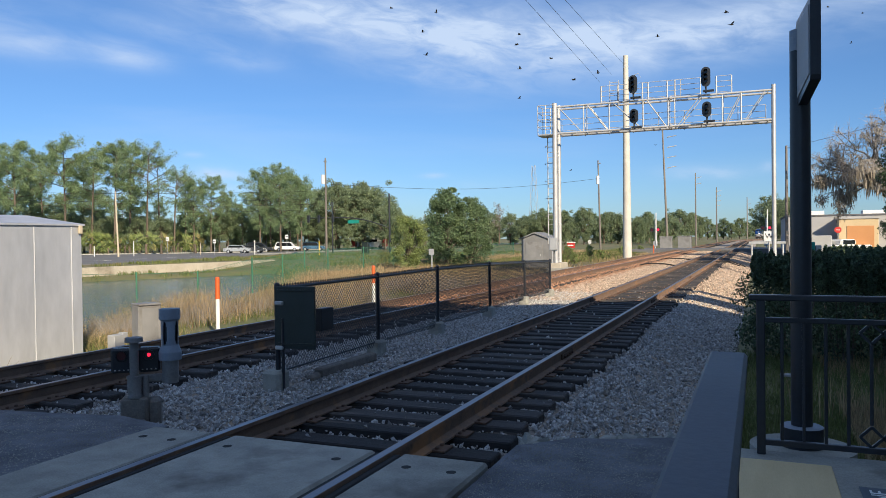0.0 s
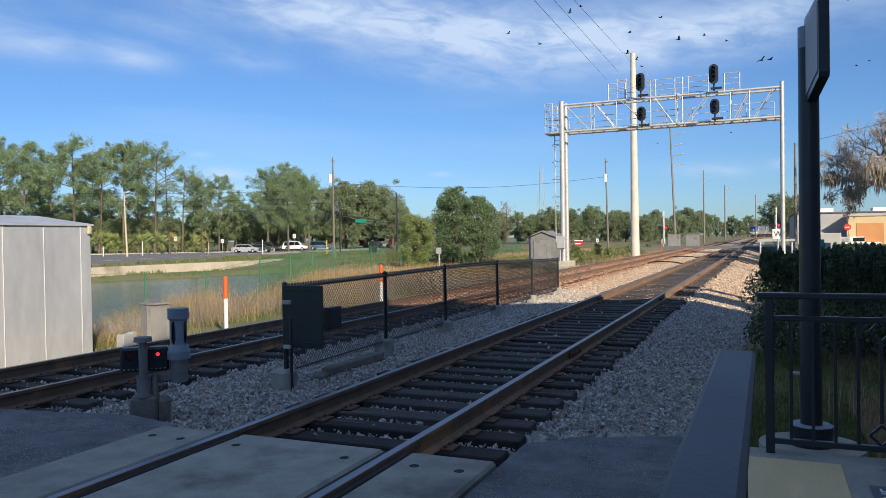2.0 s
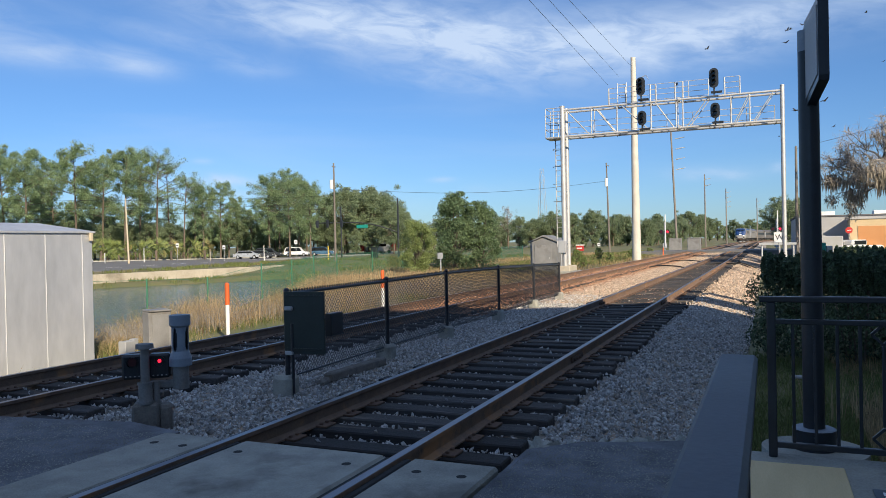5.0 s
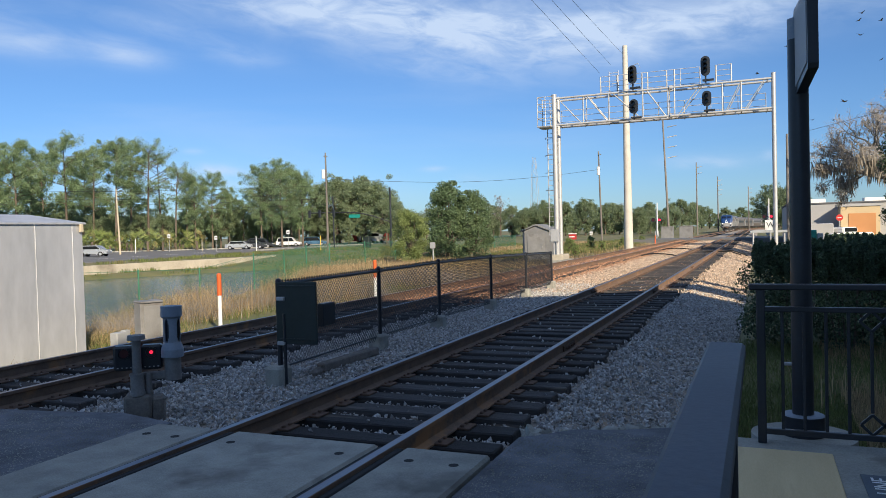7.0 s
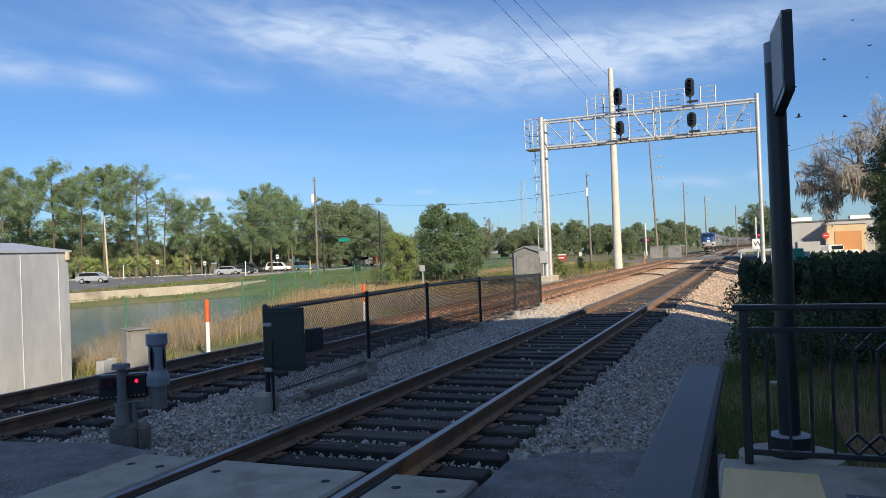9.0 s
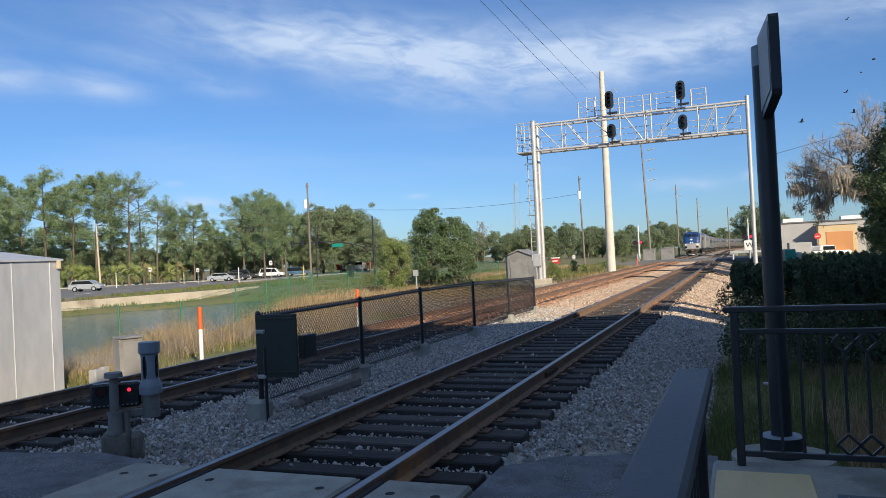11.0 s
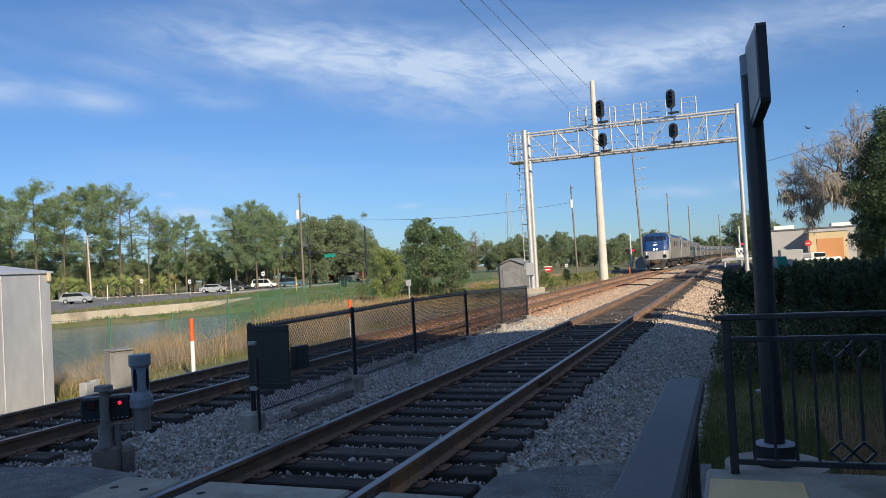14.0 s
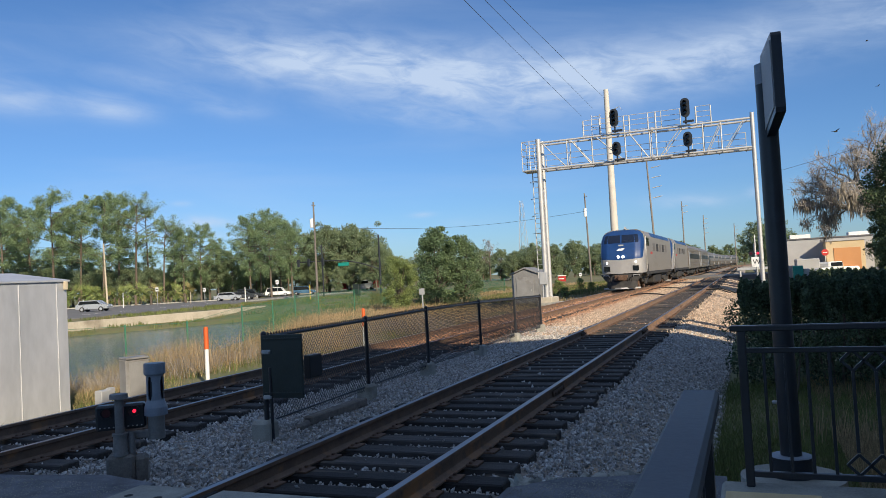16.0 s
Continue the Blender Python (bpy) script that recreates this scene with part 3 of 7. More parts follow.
def build_track(name, x0, label, y0, n_parts):
    tr = thing(name, (0, 0, 0), label, "railway track", "parallel railway tracks", "structure")
    stations = [-40, 0] + list(range(10, 232, 20)) + list(range(232, 700, 12))
    for side in (-1, 1):
        x = x0 + side * GAUGE / 2
        r = part("rail", sweep(rail_outline(0), stations, x), "rail_side", tr, "rust-brown steel rail")
        part("running_surface", sweep([(-0.030, 0.0015), (-0.034, -0.004), (-0.034, -0.008), (0.034, -0.008), (0.034, -0.004), (0.030, 0.0015)], stations, x), "rail_top", r, "polished steel rail head")
    me = Geo().box((0, 0, -0.265), (2.6, 0.255, 0.19), 0.012).mesh("tie")
    plates = Geo()
    rng = np.random.default_rng(5)
    rest = Geo()
    k = 0
    s = y0
    while s < 400:
        px, py, h = along(s, x0)
        jog, turn = rng.normal(0, 0.03), rng.normal(0, 0.6)
        m = pose(px + jog, py + rng.normal(0, 0.012), rng.normal(0, 0.004), 0, 0, -h + turn)
        if k < n_parts:
            part("tie", me, "tie_wood", tr, at=m)
        elif s < 260:
            rest.box(m.translation + Vector((0, 0, -0.262)), (2.6, 0.255, 0.19), 0, m.to_3x3())
        if s < 60:
            for side in (-1, 1):
                c = Vector((px + side * GAUGE / 2, py, -0.163))
                plates.box(c, (0.36, 0.19, 0.02), 0.004)
                for sx in (-0.1, 0.1):
                    for sy in (-0.05, 0.05):
                        plates.box(c + Vector((sx, sy, 0.018)), (0.03, 0.03, 0.025), 0.006)
        k += 1
        s += TIE_STEP
    part("tie_plates", plates, "rust_iron", tr, "rusty plates and spikes under the rails")["kind"] = "stuff"
    part("far_ties", rest, "tie_wood", tr, "dark ties further along")["kind"] = "stuff"
    return tr


build_track("near_track", TRACK_NEAR, "railway track with brown rails on dark timber ties", 5.32, 230)
build_track("far_track", TRACK_FAR, "second railway track with rusty rails on timber ties", 1.2, 200)


def build_stones():
    rng = np.random.default_rng(11)
    n = 200000
    x = rng.uniform(-9.9, -0.35, n)
    y = 3.2 + 21 * rng.random(n) ** 1.2
    z = bed_profile(x) + rng.normal(0, 0.012, n)
    ok = np.ones(n, bool)
    for x0, y0 in ((TRACK_NEAR, 5.32), (TRACK_FAR, 1.2)):
        u = x - x0
        ph = np.abs(((y - y0) / TIE_STEP + 0.5) % 1 - 0.5) * TIE_STEP
        inside = np.abs(u) < 1.34
        over = inside & (ph < 0.135)
        ok &= ~(over & (rng.random(n) > (0.006 if x0 == TRACK_NEAR else 0.03))) & ~(np.abs(np.abs(u) - GAUGE / 2) < 0.09)
        z = np.where(over, -0.168, np.where(inside, -0.272 + 0.05 * rng.random(n), z))
    ok &= ~((y < 5.35) & (x > -4.75) & (x < -1.7)) & ~((y < 5.45) & (x < -4.7) & (x > -6.95)) & ~((y < 6.3) & (x > -1.8))
    s = 0.012 + 0.025 * rng.random(n) ** 2.2
    c = np.stack([x, y, z + s * 0.3], 1)[ok]
    o = new("ballast_stones", stones_mesh("ballast_stones", c, s[ok], "stone", rng, 8))
    tagged(o, "loose grey crushed-stone ballast between and beside the rails", "ballast", kind="stuff")


def build_far_stones():
    rng = np.random.default_rng(12)
    n = 160000
    y = 17 + 80 * rng.random(n) ** 1.35
    x = np.where(rng.random(n) < 0.4, rng.uniform(-9.8, -6.2, n), rng.uniform(-10.1, -0.4, n))
    y = np.where(np.abs(x - TRACK_FAR) < 1.8, y, np.maximum(y, 21 + 0.8 * (y - 17)))
    z = bed_profile(x)
    ok = np.ones(n, bool)
    for x0, y0 in ((TRACK_NEAR, 5.32), (TRACK_FAR, 1.2)):
        u = x - x0
        ph = np.abs(((y - y0) / TIE_STEP + 0.5) % 1 - 0.5) * TIE_STEP
        z = np.where(np.abs(u) < 1.3, -0.215, z)
        bare = (rng.random(n) > 0.35) if x0 == TRACK_FAR else np.ones(n, bool)
        z = np.where((np.abs(u) < 1.3) & (ph < 0.135), -0.165, z)
        ok &= ~((np.abs(u) < 1.3) & (ph < 0.135) & bare) & ~(np.abs(np.abs(u) - GAUGE / 2) < 0.1)
    r = rng.uniform(0.03, 0.06, n)
    a, b = rng.random((n, 2)).T * 2 * np.pi
    c = np.stack([x, y, z], 1)
    # four-sided chips, point upwards
    v = np.stack([c + np.stack([np.cos(a + k * 2.1) * r, np.sin(a + k * 2.1) * r * 0.9, -0.01 + 0 * r], 1) for k in range(3)] + [c + np.stack([np.cos(b) * r * 0.4, np.sin(b) * r * 0.4, r * (0.5 + 0.5 * rng.random(n))], 1)], 1)
    edge = 1.75 + rng.normal(0, 0.18, n)
    rust = (np.abs(x - TRACK_FAR) < edge) | (np.abs(x - TRACK_NEAR) < edge - 0.75) & (rng.random(n) < 0.6)
    for name, zone, mat, label in (("far_ballast_stones", ok & ~rust, "sunlit_rusty_stone", "crushed-stone ballast further along the tracks, rust and warm sunlight put into its tan colour"), ("rusted_ballast_stones", ok & rust, "rust_stone", "rust-stained brown ballast between the rails")):
        q = v[zone]
        o = np.arange(len(q))[:, None] * 4
        f = np.concatenate([o + [[0, 1, 3]], o + [[1, 2, 3]], o + [[2, 0, 3]]])
        tagged(new(name, fast_mesh(name, q.reshape(-1, 3), f, mat)), label, "ballast", kind="stuff")


build_stones()
build_far_stones()


def build_rail_fittings():
    for x, y in ((-2.48, 10.55), (-2.48, 19.95), (-3.985, 19.75), (-2.48, 31.5), (-7.22, 14.2)):
        j = thing("joint_bar", (x, y, -0.09), "rusty bolted joint bar on the rail", "rail joint", "rail joints")
        for s in (-1, 1):
            part("bar", Geo().box((s * 0.026, 0, 0), (0.022, 0.62, 0.075), 0.006), "rust_iron", j)
            for k in range(4):
                part("bolt", Geo().cyl((s * 0.036, -0.22 + k * 0.147, 0), (s * 0.062, -0.22 + k * 0.147, 0), 0.018, n=6), "rust_iron", j)
    rng = np.random.default_rng(2)
    for x0, x1, y in ((-2.42, -0.7, 52.0), (-3.9, -1.0, 51.0), (-6.9, -4.6, 47.0), (-7.1, -4.4, 58.0)):
        pts = [Vector((x0 + (x1 - x0) * t, y + 0.5 * math.sin(3.4 * t) + 0.2 * math.sin(8 * t), float(bed_profile(x0 + (x1 - x0) * t)) + 0.05 + 0.10 * math.sin(math.pi * t))) for t in np.linspace(0, 1, 14)]
        solid("bond_cable", Geo().tube(pts, 0.035, 7), "rubber", "black cable looped from the rail over the ballast", "cable", "cables on the ballast")


build_rail_fittings()


# ---- crossing and platform ----
def build_crossing():
    cr = thing("crossing_panels", (0, 0, 0), "worn concrete footway panels set between and beside the rails", "track crossing", kind="structure")
    for x0, x1 in ((-4.70, -4.09), (-3.87, -2.60), (-2.37, -1.72)):
        for y0, y1 in ((2.75, 5.13), (0.3, 2.72), (-2.2, 0.27)):
            g = Geo().box(((x0 + x1) / 2, (y0 + y1) / 2, -0.14), (x1 - x0, y1 - y0, 0.25), 0.02)
            p = part("panel", g, "concrete", cr)
            for hx in (x0 + 0.16, x1 - 0.16):
                for hy in (y0 + 0.3, y1 - 0.3):
                    part("lifting_socket", Geo().cyl((hx, hy, -0.02), (hx, hy, -0.0135), 0.035, n=12), "rubber", p)
    for x in (-3.985, -2.48):
        for s in (-1, 1):
            part("flange_strip", Geo().box((x + s * 0.075, 1.4, -0.06), (0.06, 7.4, 0.08), 0.01), "rubber", cr, "black rubber strip along the rail")
    for name, pts in (("asphalt_left", [(-6.95, -30), (-4.71, -30), (-4.71, 5.3), (-5.4, 5.45), (-6.2, 5.3), (-6.95, 5.2)]), ("asphalt_right", [(-1.71, -30), (-0.16, -30), (-0.16, 6.35), (-0.6, 6.4), (-1.0, 6.2), (-1.35, 6.1), (-1.71, 5.75)])):
        g = Geo().prism(pts, -0.5, -0.055, "z")
        solid(name, g, "asphalt", "dark coarse asphalt path up to the rails", "path", kind="structure")
    rng = np.random.default_rng(3)
    lumps = []
    for i in range(60):
        x = rng.uniform(-1.75, -0.3)
        lumps.append((x, np.interp(x, [-1.75, -1.0, -0.2], [5.95, 6.35, 6.5]) + rng.normal(0, 0.07), -0.12))
    solid("broken_asphalt", stones_mesh("broken_asphalt", np.array(lumps), rng.uniform(0.03, 0.11, 60), "concrete", rng), "concrete", "broken pale rubble along the asphalt edge", "rubble", kind="stuff")

    # loose grit worn out of the asphalt
    n = 16000
    left = rng.random(n) < 0.5
    x = np.where(left, rng.uniform(-6.9, -4.75, n), rng.uniform(-1.68, -0.2, n))
    y = rng.uniform(2.6, 6.1, n)
    ok = (y < np.where(left, 5.2, np.interp(x, [-1.71, -1.35, -1.0, -0.2], [5.7, 6.0, 6.1, 6.3])))
    x, y = x[ok], y[ok]
    r = rng.uniform(0.004, 0.011, len(x))
    a = rng.random(len(x)) * 6.28
    c = np.stack([x, y, np.full(len(x), -0.056)], 1)
    v = np.stack([c + np.stack([np.cos(a + k * 2.1) * r, np.sin(a + k * 2.1) * r, 0 * r], 1) for k in range(3)] + [c + np.stack([0 * r, 0 * r, r * 0.8], 1)], 1)
    o = np.arange(len(x))[:, None] * 4
    f = np.concatenate([o + [[0, 1, 3]], o + [[1, 2, 3]], o + [[2, 0, 3]]])
    tagged(new("asphalt_grit", fast_mesh("asphalt_grit", v.reshape(-1, 3), f, "concrete")), "fine grey grit on the worn asphalt", "grit", kind="stuff")


build_crossing()


def build_platform():
    solid("platform", Geo().box((3.85, -12.35, -0.2), (8.0, 35.3, 0.8), 0.02), "concrete", "pale grey concrete station platform slab", "platform", kind="structure")
    solid("edge_strip", Geo().box((0.135, -7.5, 0.204), (0.51, 25.07, 0.012), 0.004), "yellow_paint", "faded yellow strip painted along the platform edge", "platform marking", kind="structure")
    mat_ = thing("floor_marking", (0.5, 4.62, 0.2), "black platform floor marking with white lettering", "floor sign")
    part("board", Geo().box((0.14, -0.28, 0.004), (0.3, 0.72, 0.007), 0.002), "black_paint", mat_)
    cu = bpy.data.curves.new("lettering", "FONT")
    cu.body, cu.size, cu.extrude, cu.align_x = "LINE", 0.13, 0.001, "RIGHT"
    tmp = new("lettering_curve", cu)
    me = bpy.data.meshes.new_from_object(tmp.evaluated_get(bpy.context.evaluated_depsgraph_get()))
    bpy.data.objects.remove(tmp)
    me.materials.clear()
    part("lettering", me, "white_paint", mat_, "white block letters", pose(0.12, 0.03, 0.009, 0, 0, 90))


build_platform()


def build_guard():
    x0, x1, y = 0.0, 4.3, 5.2
    g = thing("guard_rail", (0, 0, 0), "black steel guard rail with diamond ornaments on the platform end", "railing")
    part("top_rail", Geo().box(((x0 - 0.03 + x1) / 2, y, 1.155), (x1 - x0 + 0.06, 0.06, 0.035), 0.006), "black_paint", g)
    part("upper_rail", Geo().box(((x0 + x1) / 2, y, 1.02), (x1 - x0, 0.035, 0.03), 0.004), "black_paint", g)
    part("lower_rail", Geo().box(((x0 + x1) / 2, y, 0.275), (x1 - x0, 0.035, 0.035), 0.004), "black_paint", g)
    for x in (0.02, 2.1, 4.2):
        part("post", Geo().box((x, y, 0.67), (0.05, 0.05, 0.94), 0.006), "black_paint", g)
    k, step = 0, 0.1185
    x = 0.02 + step
    while x < 4.15:
        ph = k % 6
        if abs(x - 2.1) > 0.05:
            if ph in (4, 5):
                part("baluster", Geo().box((x, y, 0.655), (0.018, 0.018, 0.47), 0.003), "black_paint", g)
                for zc in (0.35, 0.955):
                    dm = Geo()
                    for sx in (-1, 1):
                        for sz in (-1, 1):
                            dm.box((x + sx * 0.03, y, zc + sz * 0.03), (0.088, 0.016, 0.016), 0.002, Matrix.Rotation(radians(45 * sx * sz), 3, "Y"))
                    part("diamond", dm, "black_paint", g, "diamond-shaped ornament")
            else:
                part("baluster", Geo().box((x, y, 0.648), (0.018, 0.018, 0.735), 0.003), "black_paint", g)
        k += 1
        x += step
    b = thing("hand_rail", (0, 0, 0), "broad slate-grey painted handrail beside the platform edge", "railing")
    part("cap", Geo().box((-0.080, -0.9, 1.145), (0.112, 7.29, 0.05), 0.010), "beam_paint", b)
    for yy in (2.68, 0.9, -0.7, -2.6, -4.2):
        part("post", Geo().box((-0.080, yy, 0.66), (0.06, 0.06, 0.92), 0.006), "black_paint", b)
    for i in range(28):
        yy = 2.56 - i * 0.115
        if min(abs(yy - q) for q in (2.68, 0.9, -0.7)) > 0.05:
            part("baluster", Geo().box((-0.080, yy, 0.70), (0.016, 0.016, 0.84), 0.002), "black_paint", b)
    part("bottom_bar", Geo().box((-0.080, -0.8, 0.27), (0.03, 6.9, 0.03), 0.004), "black_paint", b)


build_guard()


def build_sign_pole():
    p = thing("sign_pole", (0.277, 5.86, 0.1), "thick black steel pole with a projecting sign panel", "sign pole")
    part("footing", Geo().cyl((0, 0, -0.4), (0, 0, 0.0), 0.33, n=48), "concrete", p, "round concrete footing")
    part("base_collar", Geo().cyl((0, 0, 0), (0, 0, 0.135), 0.136, 0.134, 40), "black_paint", p, "black base collar")
    part("collar_lid", Geo().cyl((0, 0, 0.135), (0, 0, 0.142), 0.136, 0.12, 40), "blue_grey", p, "pale top of the collar")
    part("pole", Geo().cyl((0, 0, 0), (0, 0, 2.67), 0.068, 0.064, 40), "black_paint", p)
    part("pole_cap", Geo().cyl((0, 0, 2.67), (0, 0, 2.81), 0.0645, 0.0635, 40), "blue_grey", p, "pale grey top section")
    turn = pose(0.0, 0.0, 0.0, 0, 0, 5.0)
    outline = [(-0.56, 2.37), (-0.57, 2.40), (-0.57, 2.85), (-0.56, 2.87), (0.0, 2.87), (0.02, 2.85), (0.02, 2.31), (0.0, 2.29)]
    o = part("sign_panel", Geo().prism(outline, -0.020, 0.040, "x"), "black_paint", p, "black sign panel seen edge on", turn)
    part("sign_face", Geo().prism([(-0.54, 2.41), (-0.54, 2.83), (0.0, 2.83), (0.0, 2.34)], -0.025, -0.0195, "x"), "shed_grey", o, "pale grey sign face")


build_sign_pole()


# ---- between the tracks ----
def chain_link(a, b, z0a, z1a, z0b, z1b, cell, r):
    """Woven diamond mesh between two ends."""
    a, b = Vector(a), Vector(b)
    length = (b - a).length
    d = (b - a) / length
    n = int(length / cell)
    k = max(2, int((z1a - z0a) / (cell * 0.5)))
    V, Fc = [], []
    side = Vector((-d.y, d.x, 0)) * r
    for i in range(n):
        for s in (0, 1):
            prev = None
            for j in range(k + 1):
                u = min(length, (i + (0.5 if (j + s) % 2 else 0.0) + (0.5 if s else 0)) * cell)
                t = u / length
                lo, hi = z0a + (z0b - z0a) * t, z1a + (z1b - z1a) * t
                p = a + d * u + Vector((0, 0, lo + (hi - lo) * j / k))
                if prev is not None:
                    o = len(V)
                    up = Vector((0, 0, r)) if (j + s) % 2 else Vector((0, 0, -r))
                    for q in (prev, p):
                        V += [q + side, q - side + up * 0.2, q + d * r + up]
                    Fc += [(o, o + 1, o + 4, o + 3), (o + 1, o + 2, o + 5, o + 4), (o + 2, o, o + 3, o + 5)]
                prev = p
    return np.array([tuple(p) for p in V]), np.array(Fc)


FENCE = [(-5.29, 7.74, 0.99), (-5.40, 10.52, 0.99), (-5.50, 13.1, 1.0), (-5.60, 16.34, 0.97), (-5.68, 19.38, 0.91), (-5.75, 22.3, 0.85)]


def build_fence():
    f = thing("chain_link_fence", (0, 0, 0), "low black chain-link fence standing between the two tracks", "fence")
    for i, (x, y, zt) in enumerate(FENCE):
        part("post", Geo().cyl((x, y, -0.3), (x, y, zt + 0.01), 0.032, n=12).ball((x, y, zt + 0.015), 0.038, 10, 6), "black_paint", f)
        part("footing", Geo().box((x - 0.02, y - 0.02, -0.17), (0.25, 0.25, 0.34), 0.035), "concrete", f, "rough concrete footing")
    for (xa, ya, ta), (xb, yb, tb) in zip(FENCE, FENCE[1:]):
        part("top_rail", Geo().cyl((xa, ya, ta - 0.02), (xb, yb, tb - 0.02), 0.022, n=8), "black_paint", f)
        part("bottom_wire", Geo().cyl((xa, ya, -0.03), (xb, yb, -0.03), 0.012, n=6), "black_paint", f)
        v, fc = chain_link((xa, ya, 0), (xb, yb, 0), -0.06, ta, -0.1, tb, 0.066, 0.0042)
        part("mesh", fast_mesh("mesh", v, fc, "black_paint"), "black_paint", f, "black wire mesh")
        k = int((yb - ya) / 0.062)
        t = Geo()
        for i in range(k):
            u = (i + 0.5) / k
            c = Vector((xa + (xb - xa) * u, ya + (yb - ya) * u, ta + (tb - ta) * u + 0.012))
            t.box(c, (0.008, 0.03, 0.03), 0.0, Matrix.Rotation(radians(45), 3, "X"))
        part("wire_fringe", t, "black_paint", f, "twisted wire ends along the top")["kind"] = "stuff"
    x, y, zt = FENCE[0]
    part("strut", Geo().cyl((x + 0.11, y - 0.05, -0.3), (x + 0.10, y - 0.04, 0.62), 0.02, n=8), "black_paint", f)
    turn = Matrix.Rotation(radians(4), 3, "Z")
    s = part("back_panel", Geo().box((-5.03, 7.72, 0.63), (0.54, 0.03, 0.74), 0.006, turn), "green_black", f, "dark green-black metal panel clamped to the end post")
    for z in (0.80, 0.27):
        part("clamp", Geo().box((-5.23, 7.70, z), (0.12, 0.05, 0.05), 0.01).cyl((-5.19, 7.66, z), (-5.19, 7.72, z), 0.018, n=8), "grey_steel", s, "steel clamp with a bolt")
    for z in (0.95, 0.32):
        part("stiffener", Geo().box((-5.02, 7.70, z), (0.48, 0.014, 0.02), 0.003, turn), "green_black", s)
    t = thing("old_timber", (-5.22, 9.15, -0.17, 0, 0, -1.5), "long weathered grey timber lying along the fence foot", "timber")
    part("beam", Geo().box((0, 0.1, 0), (0.13, 1.45, 0.12), 0.02), "foundation", t)
    part("broken_end", Geo().box((0.03, -0.76, -0.03), (0.10, 0.32, 0.09), 0.03, Matrix.Rotation(0.25, 3, "Z")), "foundation", t)
    w = thing("white_board", (0.45, 11.6, -0.5), "short white board lying in the weeds", "board")
    part("board", Geo().box((0, 0, 0.1), (0.34, 0.09, 0.04), 0.01), "wall_white", w)
    b = thing("junction_box", (-5.33, 8.78, -0.05), "small black box fixed on the chain-link fence", "box")
    part("body", Geo().box((0.05, 0, 0.55), (0.10, 0.3, 0.3), 0.01), "black_paint", b)


build_fence()


